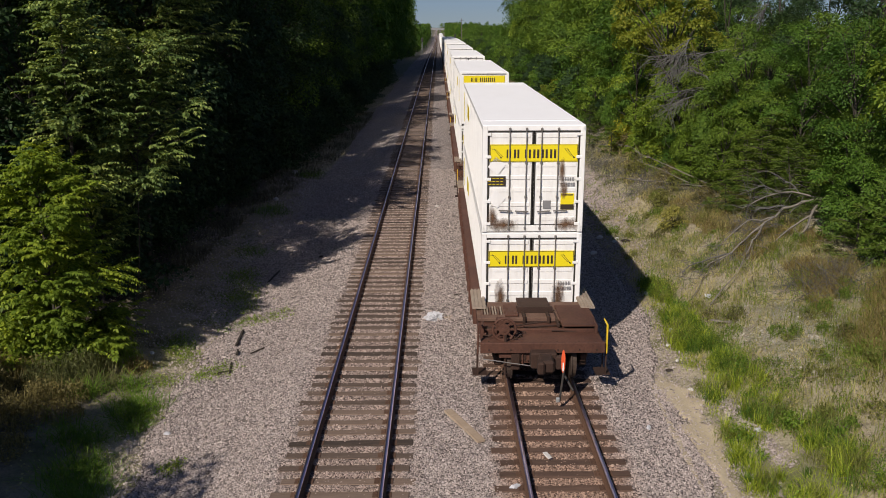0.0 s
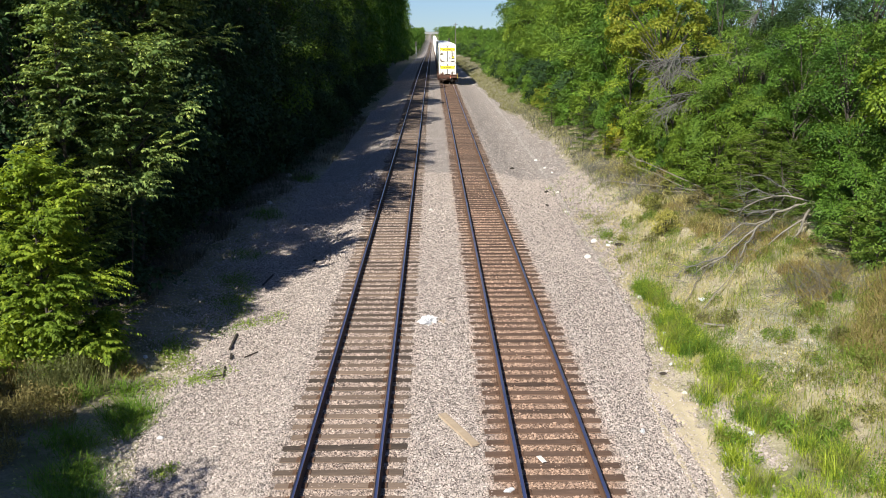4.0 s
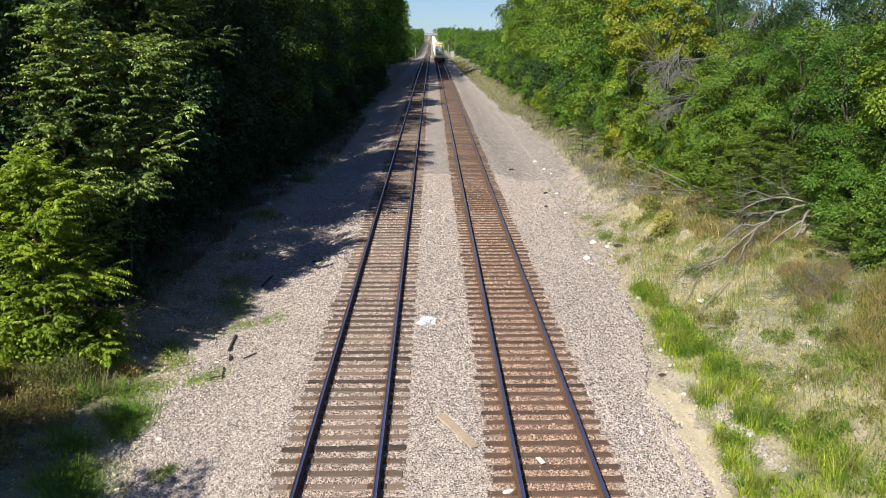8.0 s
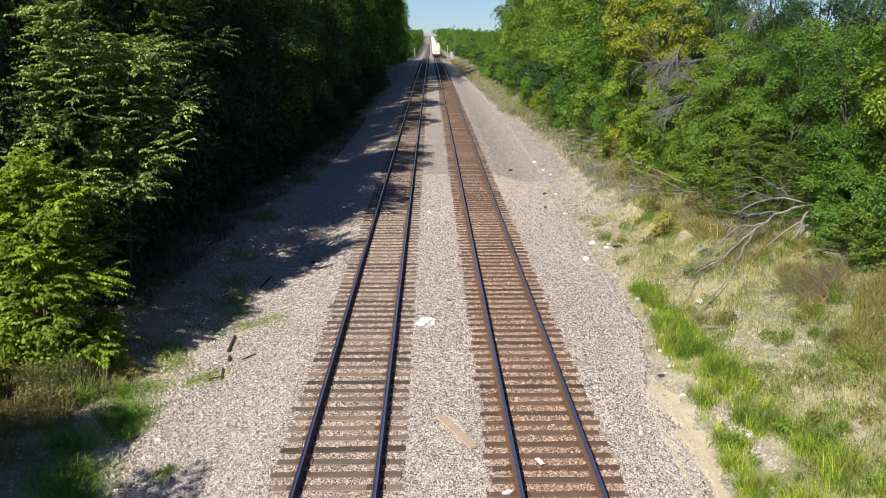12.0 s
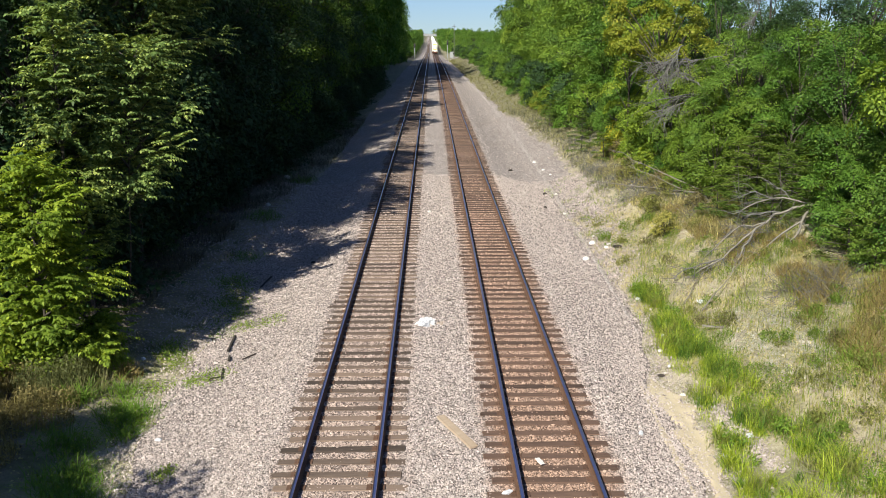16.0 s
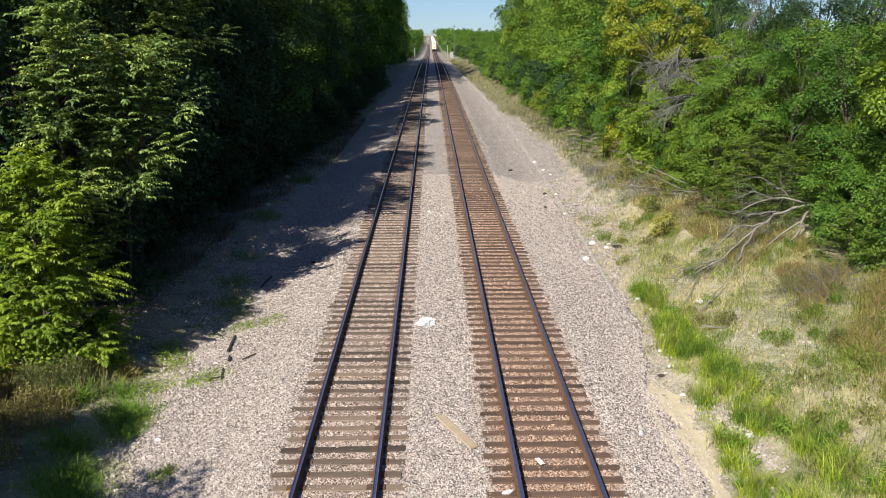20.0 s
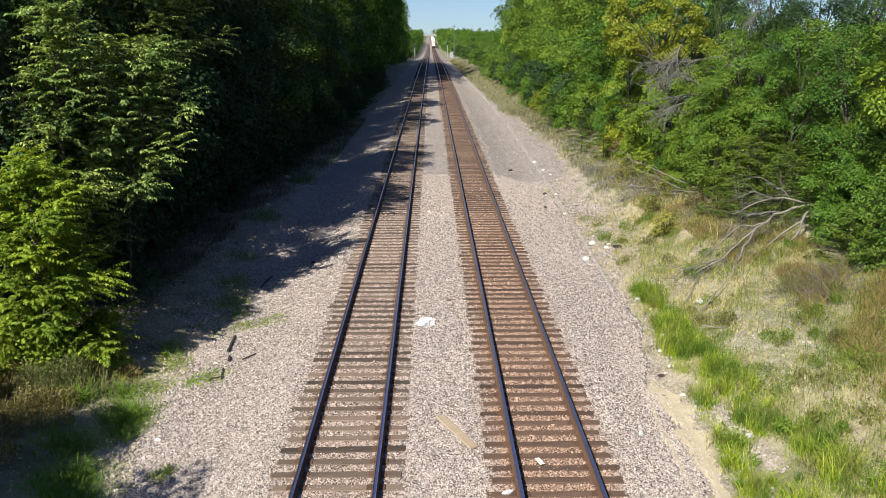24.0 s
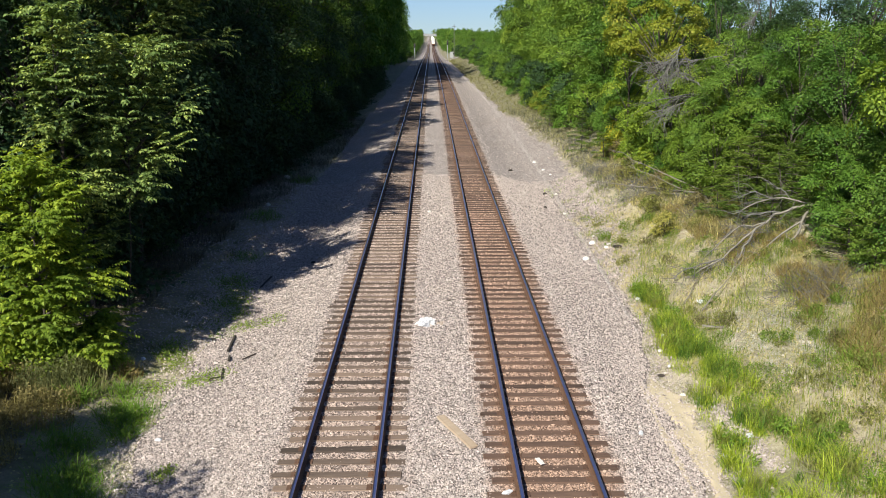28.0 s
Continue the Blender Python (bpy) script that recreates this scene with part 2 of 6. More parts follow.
M_WEED_RUSTY = leaf_material("weed_rusty", (0.098, 0.078, 0.034), (0.195, 0.158, 0.070), (0.31, 0.26, 0.12), 0.25)


def paint(name, colour, roughness=0.5, dirt=(0.30, 0.24, 0.18), amount=0.35, metallic=0.0, streak=(1, 1, 1), rust=0.0):
    m, nt, b = material(name)
    v = coords(nt, streak)
    grime = noise_tex(nt, v, 1.6, 8.0, 0.65)
    c = mix(nt, ramp(nt, grime, [(0.45, (0, 0, 0)), (0.8, (amount,) * 3)]), colour, dirt)
    if rust:
        spots = noise_tex(nt, v, 7.0, 6.0, 0.7)
        c = mix(nt, ramp(nt, spots, [(0.62, (0, 0, 0)), (0.74, (rust,) * 3)]), c, (0.20, 0.085, 0.035))
    nt.links.new(c, b.inputs["Base Color"])
    b.inputs["Roughness"].default_value, b.inputs["Metallic"].default_value = roughness, metallic
    bump(nt, b, noise_tex(nt, v, 30.0, 4.0), 0.08, 0.004)
    return m


M_WHITE = paint("container_white", (0.91, 0.905, 0.89), 0.45, amount=0.16, streak=(2, 2, 0.5))
M_DOOR = paint("door_white", (0.91, 0.90, 0.875), 0.5, amount=0.28, streak=(3, 3, 0.6), rust=0.3)
M_ROOF = paint("roof_white", (0.955, 0.955, 0.95), 0.9, amount=0.05, streak=(1, 0.3, 1))
M_STEEL = paint("galvanised_rod", (0.22, 0.21, 0.20), 0.55, (0.12, 0.07, 0.045), 0.6, 0.3)
M_GASKET = paint("black_gasket", (0.03, 0.028, 0.026), 0.8, amount=0.2)


def stain_material():
    """Rust and soot that thins out towards a ragged edge."""
    m, nt, b = material("soft_rust_stain")
    v = coords(nt, space="Generated")
    sep = nt.nodes.new("ShaderNodeVectorMath")
    sep.operation, sep.inputs[1].default_value = "DISTANCE", (0.5, 0.5, 0.45)
    flat = nt.nodes.new("ShaderNodeVectorMath")
    flat.operation, flat.inputs[1].default_value, flat.inputs[2].default_value = "MULTIPLY_ADD", (1, 0, 1), (0, 0.5, 0)
    nt.links.new(v, flat.inputs[0])
    nt.links.new(flat.outputs[0], sep.inputs[0])
    wob = node(nt, "Math")
    wob.operation, wob.inputs[1].default_value = "MULTIPLY_ADD", 0.75
    nt.links.new(noise_tex(nt, coords(nt, (9, 9, 3.5)), 1.0, 8.0, 0.7), wob.inputs[0])
    nt.links.new(sep.outputs["Value"], wob.inputs[2])
    alpha = ramp(nt, wob.outputs[0], [(0.40, (0.75,) * 3), (0.55, (0.4,) * 3), (0.85, (0, 0, 0))])
    b.inputs["Base Color"].default_value, b.inputs["Roughness"].default_value = (0.16, 0.085, 0.045, 1), 0.9
    nt.links.new(alpha, b.inputs["Alpha"])
    return m


M_STAIN = stain_material()
M_YELLOW = paint("sign_yellow", (0.86, 0.70, 0.012), 0.5, (0.6, 0.47, 0.05), 0.2)
M_BLACK = paint("sign_black", (0.040, 0.028, 0.018), 0.6, (0.12, 0.1, 0.05), 0.2)
M_GREY = paint("sticker_grey", (0.22, 0.22, 0.23), 0.6)
M_CAR = surface("car_brown_paint", (0.044, 0.016, 0.010), (0.135, 0.056, 0.034), 1.1, 20, 0.75, 0.0, 0.25, 0.004)
M_CAR_DUSTY = surface("car_dusty_paint", (0.085, 0.042, 0.029), (0.21, 0.125, 0.088), 2.5, 24, 0.85, 0.0, 0.3, 0.004)
M_CAR_DARK = surface("car_grime", (0.023, 0.011, 0.007), (0.064, 0.032, 0.021), 2.0, 25, 0.85, 0.1, 0.4, 0.006)
M_GRATE = surface("worn_grating", (0.26, 0.20, 0.15), (0.42, 0.35, 0.28), 2.0, 25, 0.8, 0.1, 0.3, 0.003)
M_WHEEL = surface("wheel_steel", (0.035, 0.023, 0.017), (0.10, 0.068, 0.05), 3.0, 30, 0.75, 0.2, 0.2, 0.003)
M_ORANGE = paint("reflective_orange", (0.85, 0.12, 0.04), 0.4, amount=0.15)
M_SAFETY = paint("handrail_yellow", (0.75, 0.52, 0.03), 0.5, amount=0.25)
# grey-violet blotches put the shading of the crumpled folds into the colour
M_PLASTIC = paint("white_plastic", (0.58, 0.58, 0.61), 0.4, (0.28, 0.27, 0.29), 0.7)
M_BOARD = surface("pale_board", (0.30, 0.22, 0.15), (0.46, 0.36, 0.265), 1.5, 20, 0.85, relief=0.3, depth=0.004, stretch=(6, 0.6, 6))
M_CHALK = surface("pale_rock", (0.50, 0.47, 0.44), (0.74, 0.71, 0.68), 3.0, 20, 0.9, relief=0.5, depth=0.02)
M_DARKWOOD = surface("rotten_timber", (0.018, 0.014, 0.011), (0.06, 0.046, 0.036), 3.0, 30, 0.95, relief=0.8, depth=0.01)
M_CONCRETE = surface("concrete", (0.22, 0.23, 0.24), (0.32, 0.33, 0.34), 0.6, 8, 0.9, relief=0.2, depth=0.01)
M_SIGNAL = paint("signal_black", (0.03, 0.03, 0.03), 0.6)
M_ALU = paint("aluminium_grey", (0.34, 0.35, 0.36), 0.5, metallic=0.3)


# ---- building tools ----
def thing(name, label, category, group="", kind="", at=(0, 0, 0), turn=0.0):
    e = new(name)
    e.matrix_world = pose(*at, 0, 0, turn)
    return tagged(e, label, category, group, kind)


def link_mesh(name, me, mats, parent=None, label=""):
    for m in (mats if isinstance(mats, (list, tuple)) else [mats]):
        me.materials.append(m)
    ob = new(name, me)
    if parent is not None:
        ob.parent = parent
    if label:
        tagged(ob, label)
    return ob


def part(name, bm, mats, parent=None, label="", smooth=False):
    me = bpy.data.meshes.new(name)
    bm.normal_update()
    if smooth:
        for f in bm.faces:
            f.smooth = True
    bm.to_mesh(me)
    bm.free()
    return link_mesh(name, me, mats, parent, label)


def share(ob, m, parent=None):
    """Another object on the same mesh."""
    o = new(ob.name.split(".")[0], ob.data)
    o.parent = parent if parent is not None else ob.parent
    o.matrix_basis = m
    return o


def box(size, at=(0, 0, 0), bevel=0.0, bm=None, rot=(0, 0, 0)):
    bm = bm or bmesh.new()
    r = bmesh.ops.create_cube(bm, size=1.0, matrix=pose(*at, *rot) @ Matrix.Diagonal((*size, 1)))
    if bevel:
        edges = list({e for v in r["verts"] for e in v.link_edges})
        bmesh.ops.bevel(bm, geom=edges, offset=bevel, segments=1, affect="EDGES")
    return bm


def cyl(radius, length, at=(0, 0, 0), rot=(0, 0, 0), n=12, bm=None, r2=None):
    bm = bm or bmesh.new()
    bmesh.ops.create_cone(bm, cap_ends=True, segments=n, radius1=radius, radius2=radius if r2 is None else r2, depth=length, matrix=pose(*at, *rot))
    return bm


def raw_mesh(name, verts, faces):
    """A mesh from numpy arrays whose faces all have one number of corners."""
    me = bpy.data.meshes.new(name)
    verts, faces = np.asarray(verts, np.float32), np.asarray(faces, np.int32)
    n, k = faces.shape
    me.vertices.add(len(verts))
    me.vertices.foreach_set("co", verts.ravel())
    me.loops.add(n * k)
    me.loops.foreach_set("vertex_index", faces.ravel())
    me.polygons.add(n)
    me.polygons.foreach_set("loop_start", np.arange(0, n * k, k, dtype=np.int32))
    me.update(calc_edges=True)
    return me


def unit(a):
    return a / np.maximum(np.linalg.norm(a, axis=-1, keepdims=True), 1e-9)


def leaves(pos, ahead, up, length, ratio=0.42, droop=0.12, fold=0.16):
    """Kite-shaped leaves: base, two sides and a drooping tip, folded along the middle."""
    ahead = unit(ahead)
    side = unit(np.cross(ahead, up))
    up = np.cross(side, ahead)
    L = length[:, None]
    mid = pos + ahead * L * 0.45
    v = np.stack([pos, mid + side * L * ratio * 0.5 + up * L * fold, pos + ahead * L - up * L * droop, mid - side * L * ratio * 0.5 + up * L * fold], 1)
    n = len(pos)
    return v.reshape(-1, 3), np.arange(4 * n).reshape(n, 4)


def tube(points, radii, n=6):
    """A tapered tube along a line of points, as arrays."""
    p = np.asarray(points, float)
    d = unit(np.gradient(p, axis=0))
    ref = np.where(np.abs(d[:, 2:3]) > 0.9, [[1.0, 0, 0]], [[0, 0, 1.0]])
    a = unit(np.cross(d, ref))
    b = np.cross(d, a)
    ang = np.linspace(0, 2 * np.pi, n, endpoint=False)
    ring = np.cos(ang)[None, :, None] * a[:, None] + np.sin(ang)[None, :, None] * b[:, None]
    v = (p[:, None] + ring * np.asarray(radii)[:, None, None]).reshape(-1, 3)
    i, j = np.meshgrid(np.arange(len(p) - 1), np.arange(n), indexing="ij")
    k = (j + 1) % n
    f = np.stack([i * n + j, i * n + k, (i + 1) * n + k, (i + 1) * n + j], -1).reshape(-1, 4)
    return v, f


def merge(pieces):
    vs, fs, n = [], [], 0
    for v, f in pieces:
        vs.append(v)
        fs.append(f + n)
        n += len(v)
    return np.concatenate(vs), np.concatenate(fs)


def wander(rng, start, direction, length, steps, wiggle=0.15, lift=0.0):
    p, d, out = np.array(start, float), unit(np.array(direction, float)), [np.array(start, float)]
    for _ in range(steps):
        d = unit(d + rng.normal(0, wiggle, 3) + [0, 0, lift])
        p = p + d * length / steps
        out.append(p.copy())
    return np.array(out)


def tree_arrays(seed, height, spread, leaf, count, bare=0.12, limbs=16, clump=0.9, lean=(0, 0), squash=0.6, top=0.55, twigs=True):
    """Wood and leaves of one tree: a trunk, limbs that fork, and clumps of leaves round the twigs, with gaps."""
    rng = np.random.default_rng(seed)
    trunk = wander(rng, (0, 0, -0.4), (lean[0], lean[1], 1), height * 0.95, 9, 0.06, 0.05)
    r0 = 0.011 * height + 0.02
    wood = [tube(trunk, np.linspace(r0, r0 * 0.18, len(trunk)), 7 if twigs else 5)]
    centres, radii = [], []
    for i in range(limbs):
        u = bare + (1 - bare) * (i + rng.random()) / limbs
        base = np.array([np.interp(u, np.linspace(0, 1, len(trunk)), trunk[:, k]) for k in range(3)])
        wide = spread * (math.sin(math.pi * min(1, (u - bare) / (1 - bare) * 0.8 + 0.16)) ** 0.7) * rng.uniform(0.55, 1.2)
        a = i * 2.4 + rng.normal(0, 0.5)
        limb = wander(rng, base, (math.cos(a), math.sin(a), 0.25 + 0.6 * u), wide, 5, 0.18, 0.02)
        wood.append(tube(limb, np.linspace(r0 * 0.35 * (1.2 - u), 0.012, len(limb))[::1 if twigs else 1], 4 if twigs else 3))
        for q in range(4):
            f = rng.uniform(0.35, 1.0)
            at = np.array([np.interp(f, np.linspace(0, 1, len(limb)), limb[:, k]) for k in range(3)])
            twig = wander(rng, at, rng.normal(0, 1, 3) + [math.cos(a), math.sin(a), 0.35], wide * rng.uniform(0.25, 0.5), 3, 0.25)
            if twigs:
                wood.append(tube(twig, np.linspace(0.018, 0.006, len(twig)), 3))
            centres.append(twig[-1])
            radii.append(clump * rng.uniform(0.55, 1.25))
    for q in range(max(3, limbs // 5)):
        centres.append(trunk[-1] + rng.normal(0, 0.35, 3) * [1, 1, 0.9])
        radii.append(clump * rng.uniform(0.4, 0.9) * (0.5 + top))
    centres, radii = np.array(centres), np.array(radii)
    share_of = radii ** 2 / (radii ** 2).sum()
    which = rng.choice(len(radii), count, p=share_of)
    d = unit(rng.normal(0, 1, (count, 3)))
    d[:, 2] = np.where(d[:, 2] < -0.35, -d[:, 2] * 0.8, d[:, 2])
    rad = rng.uniform(0.35, 1.0, count) ** 0.45
    off = d * rad[:, None] * radii[which][:, None] * [1, 1, squash]
    pos = centres[which] + off + rng.normal(0, 0.05, (count, 3))
    pos[:, 2] = np.maximum(pos[:, 2], 0.08)
    ahead = unit(d * [1, 1, 0.35] + rng.normal(0, 0.55, (count, 3)) + [0, 0, -0.18])
    up = unit(rng.normal(0, 0.30, (count, 3)) + [0, 0, 0.75] + d * 0.9)
    return (wood[0], merge(wood[1:])), leaves(pos, ahead, up, leaf * rng.uniform(0.6, 1.35, count), 0.68)


def lobed_arrays(seed, height, spread, leaf, count, bare=0.1, lobes=13, lobe=0.42, lean=(0, 0), flat=0.75, spray=0.34, top=0.35, twigs=True, ratio=0.6):
    """A tree whose crown is a heap of lobes with gaps between; each lobe carries drooping sprays of leaves on its outer side."""
    rng = np.random.default_rng(seed)
    trunk = wander(rng, (0, 0, -0.4), (lean[0], lean[1], 1), height * 0.9, 9, 0.06, 0.05)
    r0 = 0.010 * height + 0.02
    wood = [tube(trunk, np.linspace(r0, r0 * 0.18, len(trunk)), 7 if twigs else 5)]
    centres, normals, radii = [], [], []
    for i in range(lobes):
        u = (i + rng.random()) / lobes
        h = bare + (0.93 - bare) * u
        base = np.array([np.interp(h * 0.8, np.linspace(0, 1, len(trunk)), trunk[:, k]) for k in range(3)])
        wide = spread * (1 - (1 - top) * u ** 1.8) * min(1.0, 0.6 + 1.6 * u)
        R = lobe * spread * (1 - 0.35 * u) * rng.uniform(0.65, 1.25)
        a = i * 2.4 + rng.normal(0, 0.35)
        out = max(0.05, wide - R) * rng.uniform(0.75, 1.15)
        axis = trunk[-1] * [h, h, 0]
        c = np.array([axis[0] + math.cos(a) * out, axis[1] + math.sin(a) * out, height * h])
        limb = np.stack([base + (c - base) * q + [0, 0, 0.12 * out * math.sin(math.pi * q)] for q in np.linspace(0, 1, 5)])
        wood.append(tube(limb, np.linspace(r0 * 0.4, 0.014, 5), 4 if twigs else 3))
        n = max(5, int(9.0 * (R / spray) ** 1.7 / 3.2))
        d = unit(rng.normal(0, 1, (n, 3)) + [0.35 * math.cos(a), 0.35 * math.sin(a), 0.35])
        d[:, 2] = np.where(d[:, 2] < -0.45, -d[:, 2], d[:, 2])
        p = c + d * R * rng.uniform(0.65, 1.08, (n, 1)) * [1, 1, flat]
        if twigs:
            for q in range(0, n, 2):
                wood.append(tube(np.stack([c, (c + p[q]) / 2 + rng.normal(0, 0.05, 3), p[q]]), [0.014, 0.010, 0.005], 3))
        centres.append(p)
        normals.append(unit(d * [0.6, 0.6, 0.3] + [0, 0, 0.75] + rng.normal(0, 0.18, (n, 3))))
        radii.append(spray * rng.lognormal(0, 0.3, n))
    centres, normals, radii = np.concatenate(centres), np.concatenate(normals), np.concatenate(radii)
    which = rng.choice(len(radii), count, p=radii ** 2 / (radii ** 2).sum())
    n, r = normals[which], radii[which]
    e1 = unit(np.cross(n, rng.normal(0, 1, (count, 3))))
    q = np.sqrt(rng.random(count))
    pos = centres[which] + e1 * (r * q)[:, None] + n * (r * (-0.45 * q * q + rng.normal(0, 0.14, count)))[:, None]
    pos[:, 2] = np.maximum(pos[:, 2], 0.06)
    ahead = e1 + rng.normal(0, 0.45, (count, 3)) + [0, 0, -0.25]
    up = n + rng.normal(0, 0.30, (count, 3))
    return (wood[0], merge(wood[1:])), leaves(pos, ahead, up, leaf * rng.uniform(0.6, 1.3, count), ratio)


def cedar_arrays(seed, height, spread, count):
    """A cedar: tiers of level, feathery branches one over another."""
    rng = np.random.default_rng(seed)
    wood = [tube(wander(rng, (0, 0, -0.2), (0, 0, 1), height, 6, 0.04), np.linspace(0.05, 0.01, 7), 6)]
    P, A, U = [], [], []
    tiers = int(height * 9)
    each = count // tiers
    for i in range(tiers):
        u = (i + rng.random()) / tiers
        a, ln = i * 2.4 + rng.normal(0, 0.3), spread * (1 - u) ** 0.65 * rng.uniform(0.7, 1.15) + 0.15
        d = np.array([math.cos(a), math.sin(a), rng.uniform(-0.05, 0.22)])
        base = np.array([0, 0, height * (0.06 + 0.92 * u)])
        wood.append(tube(np.stack([base, base + d * ln * 0.6, base + d * ln - [0, 0, 0.08 * ln]]), [0.018, 0.012, 0.004], 4))
        f = rng.random(each) ** 0.6
        side = np.array([-math.sin(a), math.cos(a), 0])
        s = rng.normal(0, 0.20, each) * (1.25 - f) * ln
        pos = base + d * (f * ln)[:, None] + side * s[:, None] + np.stack([0 * f, 0 * f, -0.10 * f * f * ln - np.abs(s) * 0.25 + rng.normal(0, 0.03, each)], 1)
        P.append(pos)
        A.append(d + side * np.sign(s)[:, None] * 0.7 + rng.normal(0, 0.25, (each, 3)))
        U.append(rng.normal(0, 0.35, (each, 3)) + [0, 0, 1.0])
    pos, ahead, up = np.concatenate(P), np.concatenate(A), np.concatenate(U)
    pos[:, 2] = np.maximum(pos[:, 2], 0.05)
    return (wood[0], merge(wood[1:])), leaves(pos, ahead, up, rng.uniform(0.07, 0.14, len(pos)), 0.28, 0.05, 0.05)


def frond_arrays(rng, base, direction, length, pairs=8, leaflet=0.13):
    """A pinnate leaf: an arching stalk with two rows of hanging leaflets."""
    d = unit(np.array(direction, float))
    t = np.linspace(0.12, 1, pairs)
    arch = np.stack([base + d * length * s + np.array([0, 0, -0.26 * length * s * s]) for s in t])
    tang = unit(np.gradient(arch, axis=0))
    side = unit(np.cross(tang, [0, 0, 1.0]))
    pos = np.concatenate([arch, arch, arch[-1:]])
    ahead = np.concatenate([side + tang * 0.55, -side + tang * 0.55, tang[-1:]]) + rng.normal(0, 0.12, (2 * pairs + 1, 3)) + [0, 0, -0.30]
    size = leaflet * np.concatenate([np.sin(np.linspace(0.7, 2.4, pairs))] * 2 + [np.ones(1)]) * rng.uniform(0.85, 1.15, 2 * pairs + 1)
    return leaves(pos, ahead, np.tile([[0, 0, 1.0]], (2 * pairs + 1, 1)) + rng.normal(0, 0.25, (2 * pairs + 1, 3)), size, 0.50, 0.22, 0.1)


def blades(rng, x, y, z, height, width, lean=0.35, bunch=1.0):
    """Grass: bent tapering blades, two quads each."""
    n = len(x)
    a = rng.uniform(0, 2 * np.pi, n)
    h = height * rng.uniform(0.5, 1.25, n)
    out = np.stack([np.cos(a), np.sin(a), np.zeros(n)], 1)
    side = np.stack([-np.sin(a), np.cos(a), np.zeros(n)], 1)
    p0 = np.stack([x, y, z - 0.02], 1)
    le = (lean * rng.uniform(0.2, 1.4, n) * h)[:, None]
    p1 = p0 + out * le * 0.3 + np.stack([0 * h, 0 * h, h * 0.6], 1)
    p2 = p0 + out * le + np.stack([0 * h, 0 * h, h], 1)
    w = (width * rng.uniform(0.6, 1.3, n))[:, None] * side
    v = np.stack([p0 - w, p0 + w, p1 + w * 0.8, p1 - w * 0.8, p2 + w * 0.12, p2 - w * 0.12], 1).reshape(-1, 3)
    i = np.arange(n)[:, None] * 6
    f = np.concatenate([i + [0, 1, 2, 3], i + [3, 2, 4, 5]])
    return v, f


def lump(seed, size, rough=0.25, sub=2):
    """An uneven stone."""
    bm = bmesh.new()
    bmesh.ops.create_icosphere(bm, subdivisions=sub, radius=1.0)
    off = Vector((seed * 7.3, seed * 3.1, seed))
    for v in bm.verts:
        k = 1 + rough * noise.noise(v.co * 1.3 + off) + rough * 0.6 * noise.noise(v.co * 3.1 + off)
        v.co = Vector((v.co.x * size[0], v.co.y * size[1], max(v.co.z, -0.5) * size[2])) * k
    return bm


# ---- ground, ballast and the two tracks ----
LEFT_X, RIGHT_X = -1.82, 2.40   # centre lines of the tracks
GAUGE = 1.51                    # between the middles of the rail heads
TIE_STEP = 0.495


def grade(y):
    """Height of the rail tops along the line: level, then falling gently into the distance."""
    u = np.clip((np.asarray(y, float) - 120.0) / 500.0, 0, 1)
    return -5.4 * u * u * (3 - 2 * u)


CROSS_X = [-700, -60, -16, -11, -8.4, -7.0, -5.6, -4.4, -3.35, 3.95, 5.0, 6.0, 7.2, 8.6, 10.5, 13, 18, 60, 700]
CROSS_Z = [1.0, 0.6, 0.2, -0.35, -0.75, -0.85, -0.78, -0.55, -0.205, -0.205, -0.55, -0.72, -0.55, -0.15, 0.55, 1.1, 1.5, 1.8, 2.0]


def lie(x, y):
    """Height of the ground under a place."""
    x, y = np.asarray(x, float), np.asarray(y, float)
    z = np.interp(x, CROSS_X, CROSS_Z) + grade(y)
    rough = np.clip(np.maximum((-x - 6.5) / 3, (x - 6.0) / 3), 0, 1) * np.clip((95 - y) / 50, 0.1, 1)
    return z + rough * (0.10 * np.sin(x * 1.7 + y * 0.9) * np.sin(y * 0.63 - x * 0.4) + 0.05 * np.sin(x * 3.9 - y * 2.7))


def sheet(xs, ys, lift=0.0):
    X, Y = np.meshgrid(xs, ys)
    v = np.stack([X, Y, lie(X, Y) + lift], -1).reshape(-1, 3)
    i, j = np.meshgrid(np.arange(len(ys) - 1), np.arange(len(xs) - 1), indexing="ij")
    a = i * len(xs) + j
    return v, np.stack([a, a + 1, a + len(xs) + 1, a + len(xs)], -1).reshape(-1, 4)


FAR_Y = np.concatenate([np.arange(-60, 0, 10), np.arange(0, 60, 0.5), np.arange(60, 140, 2), np.arange(140, 700, 20), np.geomspace(700, 4000, 12)])
GROUND_X = np.concatenate([[-700, -300, -120, -60, -40, -28], np.arange(-20, 20.1, 0.4), [28, 40, 60, 120, 300, 700]])
ground = link_mesh("ground", raw_mesh("ground", *sheet(GROUND_X, FAR_Y, -0.05)), M_GROUND)
tagged(ground, "dry soil with thatch and green weeds beside the tracks", "ground", kind="structure")
ground.data.shade_smooth()


def ballast_edge(y, side):
    """Where the stone ends on either side: it wanders."""
    w = 0.22 * np.sin(y * 0.31 + 1.0) + 0.12 * np.sin(y * 0.83) + 0.10 * np.sin(y * 2.1)
    if side < 0:
        return np.interp(y, [0, 14, 18, 24, 30, 40, 50, 90, 400], [-5.6, -5.9, -6.9, -7.0, -7.2, -7.3, -7.1, -6.9, -6.4]) + w
